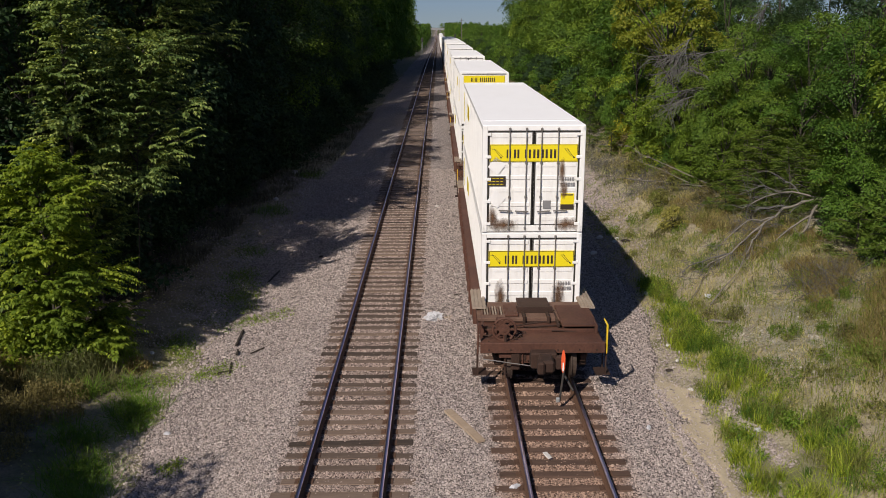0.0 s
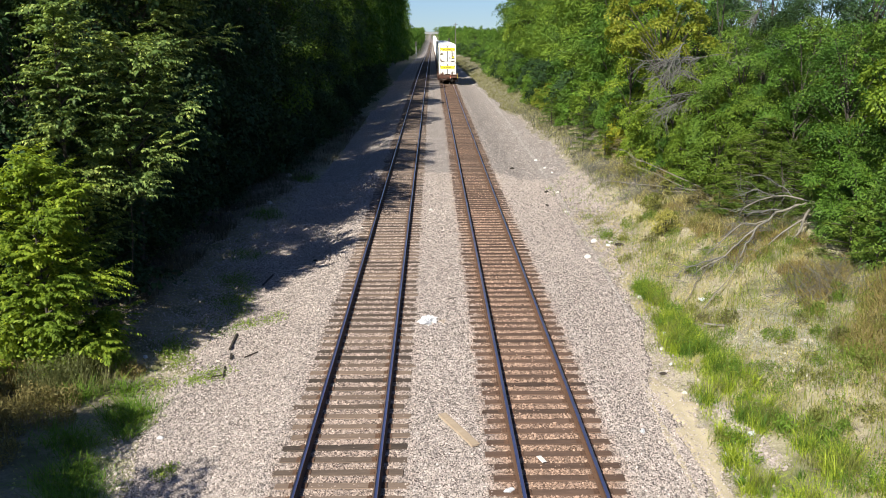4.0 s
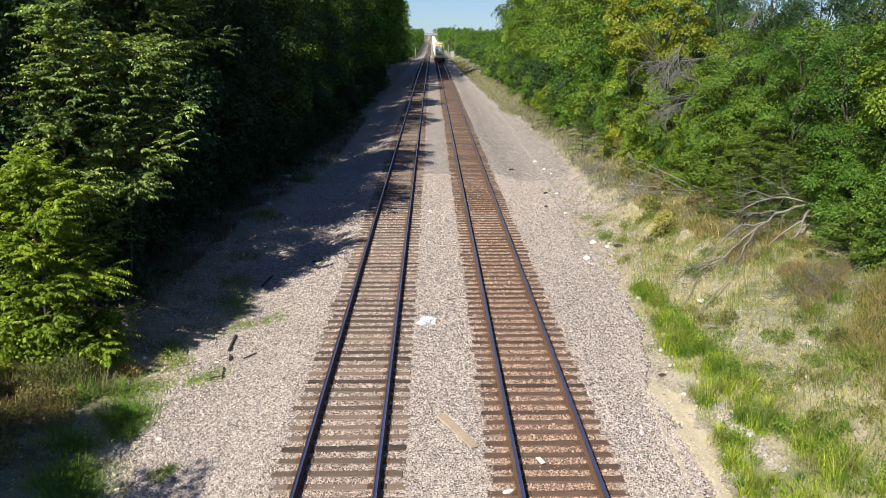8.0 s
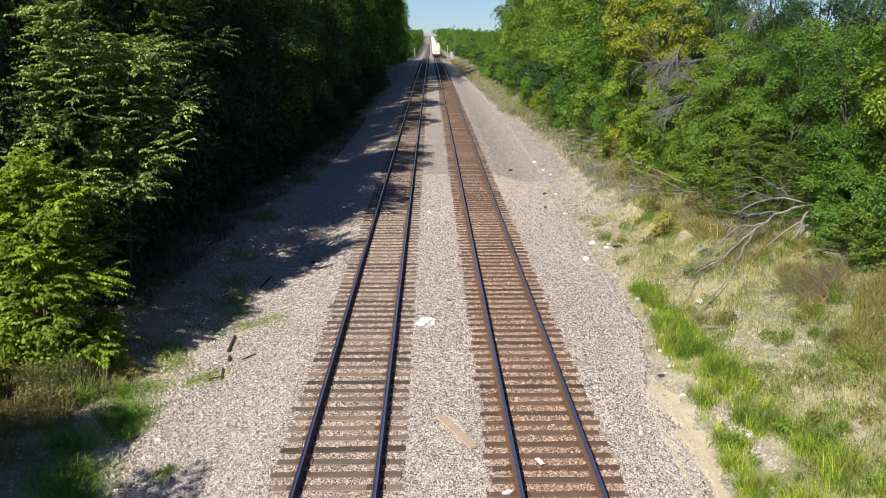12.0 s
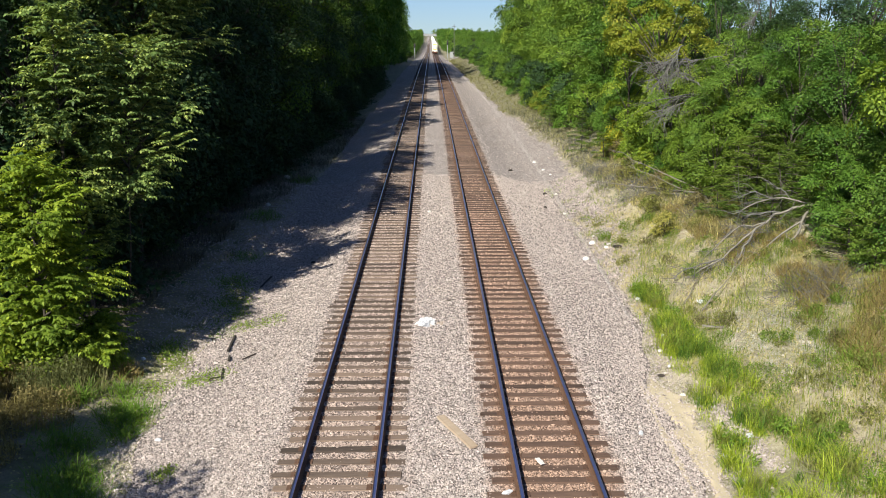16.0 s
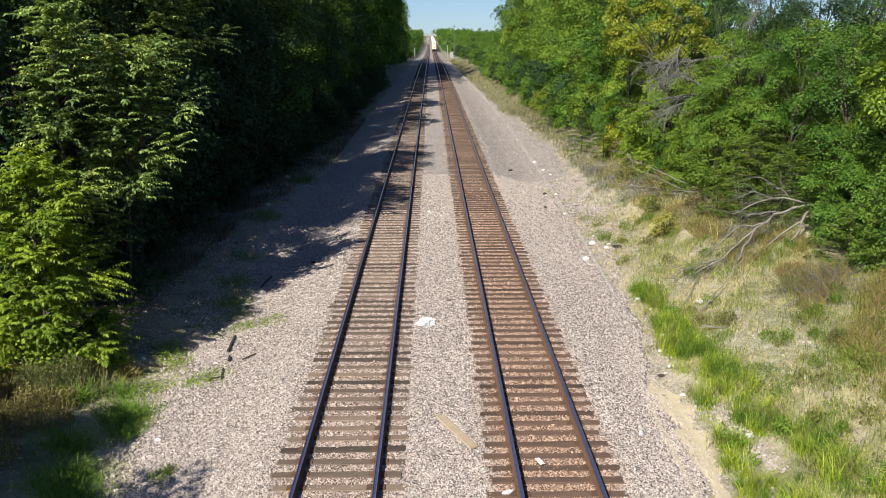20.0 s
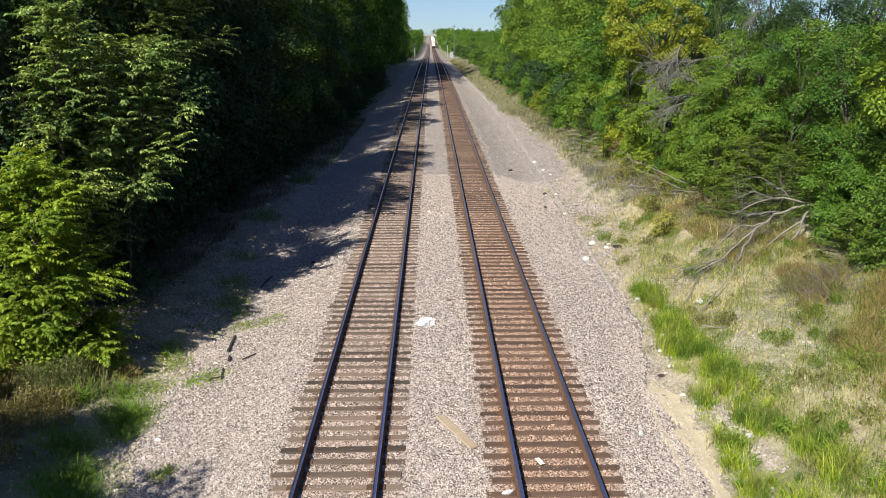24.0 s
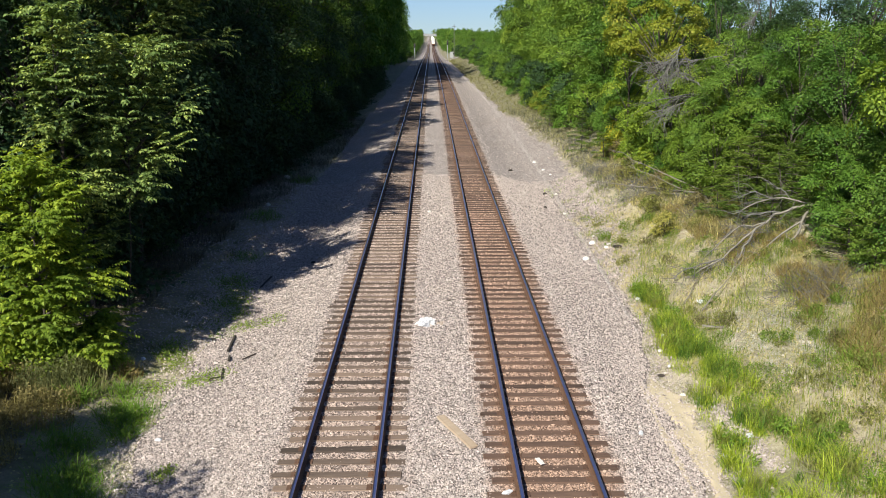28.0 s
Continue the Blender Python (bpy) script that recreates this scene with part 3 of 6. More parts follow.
    return np.interp(y, [0, 14, 20, 24, 28, 35, 50, 76, 93, 150, 400], [5.6, 5.6, 5.6, 6.2, 6.9, 7.9, 8.8, 8.6, 8.0, 7.3, 6.4]) + w * 0.8


def ballast_sheet(ys, n, lift):
    t = np.linspace(0, 1, n)
    X = ballast_edge(ys, -1)[:, None] * (1 - t) + ballast_edge(ys, 1)[:, None] * t
    Y = np.repeat(ys[:, None], n, 1)
    # the bed drops below the soil at its rims
    rim = np.minimum(np.minimum(t, 1 - t) / 0.03, 1)
    Z = lie(X, Y) + lift * rim - 0.06 * (1 - rim)
    v = np.stack([X, Y, Z], -1).reshape(-1, 3)
    i, j = np.meshgrid(np.arange(len(ys) - 1), np.arange(n - 1), indexing="ij")
    a = i * n + j
    return v, np.stack([a, a + 1, a + n + 1, a + n], -1).reshape(-1, 4)


ballast = link_mesh("ballast_bed", raw_mesh("ballast_bed", *ballast_sheet(np.concatenate([np.arange(-40, 0, 5), np.arange(0, 50.1, 0.25)]), 70, 0.0)), M_BALLAST)
tagged(ballast, "pinkish grey crushed stone ballast under two tracks", "ballast", kind="structure")
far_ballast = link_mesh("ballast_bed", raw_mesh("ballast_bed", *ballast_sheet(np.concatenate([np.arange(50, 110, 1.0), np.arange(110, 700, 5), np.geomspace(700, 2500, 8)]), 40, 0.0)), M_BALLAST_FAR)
tagged(far_ballast, "pale stone ballast far down the line, averaging lit stones and gaps", "ballast", kind="structure")


TIE_START = {LEFT_X: 9.0, RIGHT_X: 9.2}


def on_tie(x, y):
    """True on top of a tie of either track."""
    hit = np.zeros(len(x), bool)
    for cx, y0 in TIE_START.items():
        near = np.abs((y - y0 + TIE_STEP / 2) % TIE_STEP - TIE_STEP / 2) < 0.130
        hit |= (np.abs(x - cx) < 1.28) & near
    return hit


def chips(rng, x, y, z, size):
    """Broken stones as small uneven pyramids, five faces each."""
    n = len(x)
    ring = np.arange(5) * 2 * np.pi / 5
    base = np.stack([np.append(np.cos(ring), 0.0), np.append(np.sin(ring), 0.0), np.append(np.full(5, -0.35), 0.85)], 1)
    tri = np.array([[k, (k + 1) % 5, 5] for k in range(5)])
    s = unit(rng.normal(0, 0.5, (n, 3)) + [0, 0, 1.0])
    q = unit(np.cross(s, rng.normal(0, 1, (n, 3))))
    r = np.cross(s, q)
    shape = base[None] * rng.uniform(0.65, 1.35, (n, 6, 1))
    shape[:, 5, :2] += rng.uniform(-0.55, 0.55, (n, 2))
    v = (shape[..., 0:1] * q[:, None] * 1.25 + shape[..., 1:2] * r[:, None] + shape[..., 2:3] * s[:, None] * 0.95) * size[:, None, None] + np.stack([x, y, z], 1)[:, None]
    return v.reshape(-1, 3), (tri[None] + 6 * np.arange(n)[:, None, None]).reshape(-1, 3)


def loose_stones():
    """Single stones over the near bed, as eight-sided chips."""
    rng = np.random.default_rng(5)
    n = 270000
    y = np.concatenate([12.5 + 38 * rng.random(240000) ** 1.8, 32 + 120 * rng.random(n - 240000) ** 1.5])
    lo, hi = ballast_edge(y, -1), ballast_edge(y, 1)
    across = rng.random(n)
    fringe = rng.random(n) < 0.085
    x = np.where(fringe, np.where(across < 0.5, lo, hi) + rng.normal(0, 0.45, n), lo + 0.15 + (hi - lo - 0.3) * across)
    strewn = (rng.random(n) < 0.06) & (y > 23.0) & (y < 62)
    x = np.where(strewn, lo - rng.gamma(1.6, 0.75, n) + 0.2, x)
    size = 0.0160 * rng.lognormal(0, 0.25, n) * np.minimum(1 + (y - 12.5) / 48, 1.7)
    z = lie(x, y) + size * rng.uniform(0.1, 0.75, n)
    on_rail = (np.abs(np.abs(x - LEFT_X) - GAUGE / 2) < 0.10) | (np.abs(np.abs(x - RIGHT_X) - GAUGE / 2) < 0.10)
    on_path = (np.abs(x - np.interp(y, [24, 34, 52, 80, 107, 150], [6.25, 6.55, 7.0, 7.25, 7.2, 6.7])) < np.interp(y, [24, 35, 60], [0.08, 0.25, 0.40]) * rng.uniform(0.4, 1.6, n)) & (y > 24) & (rng.random(n) > 0.45)
    keep = ~(on_path | on_rail | (on_tie(x, y) & (rng.random(n) > 0.05)))
    between = (np.abs(x - LEFT_X) < 1.3) | (np.abs(x - RIGHT_X) < 1.3)
    keep &= ~(between & (y > 40) & (rng.random(n) > 0.3))
    x, y, z, size = x[keep], y[keep], z[keep], size[keep]
    ob = link_mesh("loose_ballast", raw_mesh("loose_ballast", *chips(rng, x, y, z, size)), M_STONE)
    return tagged(ob, "loose pinkish grey stones lying on the ballast", "stones", kind="stuff")


loose_stones()


def rail_arrays(x, ys):
    """Rail section (head, web and foot) swept along the line; faces of the head's top come last."""
    prof = [(-0.07, -0.18), (-0.07, -0.165), (-0.012, -0.14), (-0.010, -0.05), (-0.037, -0.035), (-0.037, -0.008), (-0.028, 0.0),
            (0.028, 0.0), (0.037, -0.008), (0.037, -0.035), (0.010, -0.05), (0.012, -0.14), (0.07, -0.165), (0.07, -0.18)]
    k = len(prof)
    px, pz = np.array(prof).T
    g = grade(ys)
    v = np.stack([np.tile(px + x, (len(ys), 1)), np.repeat(ys[:, None], k, 1), pz[None] + g[:, None]], -1).reshape(-1, 3)
    i, j = np.meshgrid(np.arange(len(ys) - 1), np.arange(k - 1), indexing="ij")
    a = (i * k + j)
    f = np.stack([a, a + 1, a + k + 1, a + k], -1)
    top = (j >= 5) & (j <= 7)
    return v, f.reshape(-1, 4)[::1, ::-1], top.ravel()


def tie_mesh(seed, mat):
    rng = random.Random(seed)
    bm = box((2.55 + rng.uniform(-0.04, 0.04), 0.225, 0.17), (0, 0, -0.265), 0.015)
    bmesh.ops.subdivide_edges(bm, edges=[e for e in bm.edges if abs(e.verts[0].co.x - e.verts[1].co.x) > 1], cuts=5)
    for v in bm.verts:
        v.co += Vector((0, rng.uniform(-0.008, 0.008), rng.uniform(-0.008, 0.006)))
    me = bpy.data.meshes.new("tie")
    bm.to_mesh(me)
    bm.free()
    me.materials.append(mat)
    return me


TIES = {m: [tie_mesh(i, m) for i in range(7)] for m in (M_TIE, M_TIE_RUSTY)}


def plate_mesh():
    bm = box((0.36, 0.19, 0.018), (0, 0, -0.182), 0.004)
    for sx in (-0.11, 0.11):
        for sy in (-0.055, 0.055):
            box((0.03, 0.025, 0.035), (sx, sy, -0.165), 0, bm)
    me = bpy.data.meshes.new("tie_plate")
    bm.to_mesh(me)
    bm.free()
    me.materials.append(M_PLATE)
    return me


PLATE = plate_mesh()


def track(x, seed, label, timber):
    rng = random.Random(seed)
    t = thing("railway_track", label, "railway track", group="railway tracks", kind="structure")
    ys = np.concatenate([np.arange(-40, 130, 10.0), np.arange(130, 700, 15.0), np.geomspace(700, 2500, 10)])
    for sx in (-1, 1):
        v, f, top = rail_arrays(x + sx * GAUGE / 2, ys)
        me = raw_mesh("rail", v, f)
        rail = link_mesh("rail", me, [M_RAIL_RUST, M_RAIL_TOP], t, "rusty steel rail with a polished head")
        me.polygons.foreach_set("material_index", top.astype(np.int32))
    y0 = TIE_START[x]
    for i in range(300):
        y = y0 + i * TIE_STEP + rng.uniform(-0.025, 0.025)
        o = new("tie", rng.choice(TIES[timber]))
        o.parent = t
        o.matrix_basis = pose(x + rng.gauss(0, 0.05), y, float(grade(y)) + rng.uniform(-0.012, 0.004), 0, 0, rng.gauss(0, 0.7) + (180 if rng.random() < 0.5 else 0))
        if i < 110:
            for sx in (-1, 1):
                p = new("tie_plate", PLATE)
                p.parent = t
                p.matrix_basis = pose(x + sx * GAUGE / 2, y, float(grade(y)), 0, 0, 0)
    # the ties too far off to tell apart, and those under and behind the bridge
    ys = np.concatenate([np.arange(y0 - 60 * TIE_STEP, y0 - 0.1, TIE_STEP), np.arange(y0 + 300 * TIE_STEP, 900, TIE_STEP)])
    cube = np.array([[a, b, c] for c in (-0.30, -0.185) for a, b in ((-1.27, -0.11), (1.27, -0.11), (1.27, 0.11), (-1.27, 0.11))])
    quad = np.array([[0, 1, 5, 4], [1, 2, 6, 5], [2, 3, 7, 6], [3, 0, 4, 7], [4, 5, 6, 7]])
    r2 = np.random.default_rng(seed)
    v = cube[None] + np.stack([x + r2.normal(0, 0.05, len(ys)), ys, grade(ys)], 1)[:, None]
    far = link_mesh("far_ties", raw_mesh("far_ties", v.reshape(-1, 3), (quad[None] + 8 * np.arange(len(ys))[:, None, None]).reshape(-1, 4)), timber, t)
    far["kind"] = "stuff"
    return t


track(LEFT_X, 11, "railway track with rusty rails on worn brown timber ties", M_TIE)
track(RIGHT_X, 12, "railway track with rust-stained rails and ties carrying the train", M_TIE_RUSTY)


# ---- the container train ----
CAR_PITCH = 23.8
TAIL_Y = [(0.0, 17.5), (28.0, 17.5 + 28.8 * 28)]


def glyph_bars(parent, at, width, height, counts, material_, name="bar"):
    """A row of plain upright bars in place of writing, flat on a rear wall."""
    x = at[0] - width / 2
    unit_w = width / sum(c if c > 0 else -c for c in counts)
    for c in counts:
        if c > 0:
            w = unit_w * c
            for k in (-1, 1):   # two plain strokes
                part(name, box((w * 0.26, 0.004, height), (x + w / 2 + k * w * 0.23, at[1], at[2])), material_, parent)
        x += unit_w * abs(c)


def container(stains):
    """A 53-foot container, its doors at y = 0 facing back, its floor at z = 0."""
    W, H, L = 2.59, 2.745, 16.15
    c = thing("shipping_container", "white steel shipping container with a yellow sign on its doors", "container", "containers on the train")
    part("roof", box((W, L - 0.1, 0.05), (0, L / 2, H - 0.025), 0.012), M_ROOF, c, "white sheet roof")
    first = part("roof_bow", box((W - 0.16, 0.05, 0.014), (0, 0, H + 0.004)), M_ROOF, c)
    first.matrix_basis = pose(0, 1.0, 0)
    share(first, pose(0, L - 1.0, 0))
    for s in (-1, 1):
        bm = box((0.04, L - 0.3, H - 0.28), (s * (W / 2 - 0.05), L / 2, H / 2), 0)
        for i in range(52):
            box((0.022, 0.10, H - 0.30), (s * (W / 2 - 0.022), 0.36 + i * 0.303, H / 2), 0, bm)
        part("side_wall", bm, M_WHITE, c)
        part("top_rail", box((0.07, L, 0.12), (s * (W / 2 - 0.036), L / 2, H - 0.075), 0.01), M_WHITE, c)
        part("bottom_rail", box((0.08, L, 0.16), (s * (W / 2 - 0.041), L / 2, 0.08), 0.01), M_WHITE, c)
        part("corner_post", box((0.13, 0.12, H - 0.02), (s * (W / 2 - 0.066), 0.06, H / 2 - 0.012), 0.012), M_WHITE, c)
        part("corner_post", box((0.13, 0.14, H - 0.02), (s * (W / 2 - 0.066), L - 0.08, H / 2 - 0.012), 0.012), M_WHITE, c)
        part("side_sign", box((0.006, 1.55, 0.50), (s * (W / 2 - 0.004), 10.6, H - 0.75)), M_YELLOW, c, "yellow sign panel")
        part("side_sign", box((0.006, 0.34, 1.2), (s * (W / 2 - 0.004), 15.1, H - 0.95)), M_YELLOW, c, "yellow sign panel")
    part("front_wall", box((W - 0.26, 0.06, H - 0.2), (0, L - 0.06, H / 2)), M_WHITE, c)
    nose = part("nose_sign", box((2.16, 0.006, 0.44), (0, L - 0.026, H - 0.36)), M_YELLOW, c, "yellow sign panel with dark bars")
    part("sign_border", merge_border(2.14, 0.42, 0.012, (0, L - 0.022, H - 0.36)), M_BLACK, nose)
    glyph_bars(nose, (0.06, L - 0.0215, H - 0.36), 1.30, 0.22, [3, 3, 3, 3, -1.2, 2.6, -0.4, 2.2], M_BLACK)
    part("header", box((W - 0.26, 0.11, 0.13), (0, 0.065, H - 0.075), 0.01), M_WHITE, c)
    part("sill", box((W - 0.26, 0.11, 0.16), (0, 0.065, 0.09), 0.01), M_DOOR, c, "white stained door sill")
    part("gasket", box((W - 0.26, 0.03, H - 0.28), (0, 0.10, H / 2)), M_GASKET, c)
    for s in (-1, 1):
        wd = W / 2 - 0.175
        cx = s * (wd / 2 + 0.022)
        door = part("door", box((wd, 0.04, H - 0.36), (cx, 0.055, H / 2 + 0.01), 0.01), M_DOOR, c, "white ribbed steel door")
        for ex in (0.022 + 0.012, 0.022 + wd - 0.012):
            part("door_seal", box((0.028, 0.02, H - 0.34), (s * ex, 0.030, H / 2 + 0.01)), M_GASKET, door)
        part("door_seal", box((wd, 0.02, 0.026), (cx, 0.030, H - 0.165)), M_GASKET, door)
        part("door_seal", box((wd, 0.02, 0.022), (cx, 0.030, 0.185)), M_GASKET, door)
        for z in (0.34, 0.72, 1.10, 1.42, 1.74, 2.48):
            part("rib", box((wd - 0.12, 0.022, 0.11), (cx, 0.030, z), 0.010), M_DOOR, door)
        for k, x in enumerate((0.19, 0.61)):
            rod = part("lock_rod", cyl(0.0135, H - 0.12, (s * x, -0.012, H / 2), n=8), M_STEEL, door)
            for z in (0.10, 0.92, 1.8, H - 0.10):
                part("rod_bracket", box((0.055, 0.045, 0.065), (s * x, -0.002, z), 0.006), M_STEEL, door)
            part("door_handle", box((0.34, 0.02, 0.035), (s * x + s * 0.09, -0.03, 0.55 + 0.02 * k), 0.004, rot=(0, -3 * s, 0)), M_STEEL, door)
        for z in (0.22, 0.80, 1.38, 1.95, 2.52):
            part("hinge", box((0.14, 0.035, 0.075), (s * (W / 2 - 0.15), 0.005, z), 0.006), M_WHITE, door)
    sign = part("door_sign", box((2.22, 0.006, 0.44), (0, 0.013, H - 0.70)), M_YELLOW, c, "yellow sign panel with dark bars")
    part("sign_border", merge_border(2.20, 0.42, 0.012, (0, 0.0085, H - 0.70)), M_BLACK, sign)
    glyph_bars(sign, (-0.06, 0.0085, H - 0.72), 1.30, 0.22, [2.2, -0.4, 2.6, -1.2, 3, 3, 3, 3], M_BLACK)
    for s in (-1, 1):
        bm = box((0.30, 0.004, 0.012), (s * 0.92, 0.0085, H - 0.70), 0, rot=(0, 52, 0))
        box((0.24, 0.004, 0.010), (s * 0.87, 0.0085, H - 0.70), 0, bm, rot=(0, 48, 0))
        box((0.10, 0.004, 0.010), (s * 0.92 - 0.10, 0.0085, H - 0.60), 0, bm, rot=(0, 10, 0))
        box((0.05, 0.004, 0.035), (s * 0.92 + 0.09, 0.0085, H - 0.81), 0, bm, rot=(0, 52, 0))
        part("sign_ornament", bm, M_BLACK, sign)
    if stains:
        pl = part("placard", box((0.50, 0.006, 0.25), (-0.95, 0.013, 1.33)), M_BLACK, c, "black placard with yellow bars")
        for k in range(3):
            for q in range(4):
                part("bar", box((0.07, 0.004, 0.012), (-1.10 + 0.10 * q, 0.0085, 1.25 + 0.075 * k)), M_YELLOW, pl)
        for z in (1.72, 0.86):
            part("placard_holder", box((0.33, 0.006, 0.33), (-0.93, 0.013, z), 0, rot=(0, 38, 0)), M_WHITE, c)
        part("vent_plate", box((0.20, 0.006, 0.21), (0.36, 0.013, 0.72)), M_GREY, c, "grey square plate")
        st = part("warning_sticker", box((0.34, 0.006, 0.42), (0.88, 0.013, 0.80)), M_YELLOW, c, "yellow sticker with black bars")
        part("bar", box((0.34, 0.004, 0.13), (0.88, 0.0085, 0.66)), M_BLACK, st)
        part("bar", box((0.30, 0.004, 0.03), (0.88, 0.0085, 0.97)), M_BLACK, st)
    else:
        st = part("warning_sticker", box((0.34, 0.006, 0.14), (0.93, 0.013, 0.42)), M_YELLOW, c, "yellow sticker with a black bar")
        part("bar", box((0.24, 0.004, 0.05), (0.93, 0.0085, 0.43)), M_BLACK, st)
    glyph_bars(c, (0.88, 0.013, 1.38), 0.34, 0.09, [1, 1, 1, 1], M_GREY, "number_bar")
    glyph_bars(c, (0.88, 0.013, 1.24), 0.38, 0.10, [1, 1, 1, 1, 1, 1], M_GREY, "number_bar")
    for k, (x, z, w, h) in enumerate(([(-0.80, 0.20, 0.95, 0.42), (0.90, 0.22, 0.80, 0.40), (0.72, 1.62, 0.22, 0.75), (0.78, 1.10, 0.25, 0.5), (-1.02, 0.42, 0.28, 0.7)] if stains else [(-0.80, 1.05, 0.34, 1.0), (0.72, 1.05, 0.42, 1.0), (-0.78, 1.0, 0.16, 0.7), (0.72, 1.0, 0.2, 0.6)])):
        part("rust_stain", box((w, 0.003, h), (x, 0.0085 - 0.0015 * k, z)), M_STAIN, c, "brown rust stain")
    return c


def merge_border(w, h, t, at):
    bm = bmesh.new()
    for s in (-1, 1):
        box((w, 0.004, t), (at[0], at[1], at[2] + s * (h - t) / 2), 0, bm)
        box((t, 0.004, h - 2 * t), (at[0] + s * (w - t) / 2, at[1], at[2]), 0, bm)
    return bm


def well_car():
    """A double-stack well car: its rear coupler face at y = 0, rail top at z = 0."""
    c = thing("well_car", "dark brown steel well car carrying two stacked containers", "rail car", "cars of the train")
    Lc = CAR_PITCH
    for s in (-1, 1):
        bm = box((0.11, 15.4, 0.80), (s * 1.43, Lc / 2, 0.72), 0.02)
        box((0.24, 16.6, 0.10), (s * 1.40, Lc / 2, 1.15), 0.02, bm)
        for i in range(14):
            box((0.10, 0.10, 0.7), (s * 1.50, 4.9 + i * 1.08, 0.72), 0.01, bm)
        part("side_sill", bm, M_CAR, c)
    bm = box((2.7, 15.4, 0.06), (0, Lc / 2, 0.29), 0)
    part("well_floor", bm, M_CAR_DARK, c)
    for end in (0, 1):
        # local frame of an end: u runs inwards from the coupler
        m = Matrix.Identity(4) if end == 0 else pose(0, Lc, 0, 0, 0, 180)

        def put(name, bm_, mat, parent=c, label=""):
            bm_.transform(m)
            return part(name, bm_, mat, parent, label)

        put("end_deck", box((2.9, 1.25, 0.10), (0, 2.95, 1.12), 0.015), M_CAR_DUSTY, label="dusty brown end deck")
        bm = box((2.86, 1.55, 0.08), (0, 1.70, 1.0), 0.015)
        box((2.9, 0.10, 0.26), (0, 0.92, 0.94), 0.015, bm)
        box((2.7, 0.08, 0.10), (0, 1.72, 1.06), 0.01, bm)
        put("end_platform", bm, M_CAR)
        put("end_bracket", box((0.22, 0.22, 0.5), (-0.62, 1.02, 0.62), 0.03), M_CAR_DARK)
        put("end_bracket", box((0.22, 0.22, 0.5), (0.62, 1.75, 0.62), 0.03), M_CAR_DARK)
        striker = put("striker_plate", box((0.82, 0.05, 0.34), (-0.10, 1.0, 0.70), 0.01), M_CAR)
        for x in (-0.46, -0.26, 0.27):
            put("rib", box((0.035, 0.06, 0.40), (x, 0.955, 0.69), 0.008), M_CAR, striker)
        for x, z in ((-0.40, 0.60), (-0.40, 0.80), (0.20, 0.60), (0.20, 0.80), (-0.33, 0.60)):
            put("bolt", cyl(0.022, 0.03, (x, 0.965, z), (90, 0, 0), 6), M_CAR_DARK, striker)
        for x in (-1.25, -0.75, 0.35, 0.85, 1.25):
            put("bolt", cyl(0.02, 0.02, (x, 1.02, 1.045), n=6), M_CAR_DARK)
            put("bolt", cyl(0.02, 0.02, (x, 0.863, 0.90), (90, 0, 0), 6), M_CAR_DARK)
        for k, (x0, x1, y0, z0) in enumerate(((-0.35, 1.05, 1.95, 1.075), (-1.35, 0.2, 1.84, 1.085), (0.3, 1.3, 1.66, 1.075))):
            run = wander(np.random.default_rng(30 + k), (x0, y0, z0), (1, 0, 0), x1 - x0, 8, 0.03)
            me = raw_mesh("brake_pipe", *tube(run, np.full(9, 0.018), 6))
            me.transform(m)
            link_mesh("brake_pipe", me, M_CAR_DARK, c)
        for k, (x0, y0) in enumerate(((-0.62, 1.25), (-0.50, 1.36), (-1.22, 1.3))):
            a = np.linspace(0, 5.0, 14)
            loop = np.stack([x0 + (0.16 - 0.01 * k) * np.cos(a), y0 + 0.13 * np.sin(a), 1.06 + 0.05 * np.sin(a * 1.3 + k) + 0.03], 1)
            me = raw_mesh("brake_chain", *tube(loop, np.full(14, 0.016), 5))
            me.transform(m)
            link_mesh("brake_chain", me, M_CAR_DARK, c)
        put("brake_staff", cyl(0.03, 1.0, (-0.86, 1.0, 0.72), (2, 0, 0), 8), M_CAR_DARK)
        put("staff_bracket", box((0.30, 0.16, 0.10), (-0.86, 1.02, 0.72), 0.01), M_CAR)
        for s in (-1, 1):
            put("gusset", box((0.06, 0.7, 0.45), (s * 1.1, 1.75, 0.72), 0.02), M_CAR_DARK)
            put("side_bracket", box((0.07, 0.34, 0.30), (s * 1.36, 1.75, 1.10), 0.012), M_CAR)
        put("uncoupling_lever", cyl(0.013, 1.35, (-0.72, 0.80, 0.60), (0, 99, 0), 8), M_STEEL)
        put("end_bulkhead", box((2.7, 0.10, 0.85), (0, 3.62, 0.70), 0.01), M_CAR_DARK)
        put("deck_panel", box((0.85, 1.5, 0.05), (0.98, 2.4, 1.20), 0.01), M_CAR)
        put("deck_panel", box((0.34, 0.9, 0.05), (-0.60, 2.85, 1.20), 0.01), M_CAR)
        for k in range(8):   # a slatted tread beside the wheel
            put("tread_slat", box((0.032, 0.52, 0.05), (-1.32 + 0.068 * k, 2.82, 1.196), 0.006), M_GRATE if k % 3 else M_CAR_DUSTY)
        put("deck_angle", box((0.05, 0.9, 0.09), (0.50, 2.3, 1.13), 0.008), M_CAR_DARK)
        put("deck_angle", box((1.2, 0.05, 0.12), (-0.1, 2.36, 1.10), 0.008), M_CAR_DARK)
        bm = box((0.8, 0.8, 0.06), (0.0, 3.15, 1.27), 0.01)
        box((0.9, 0.08, 0.22), (0.0, 2.72, 1.22), 0.01, bm)
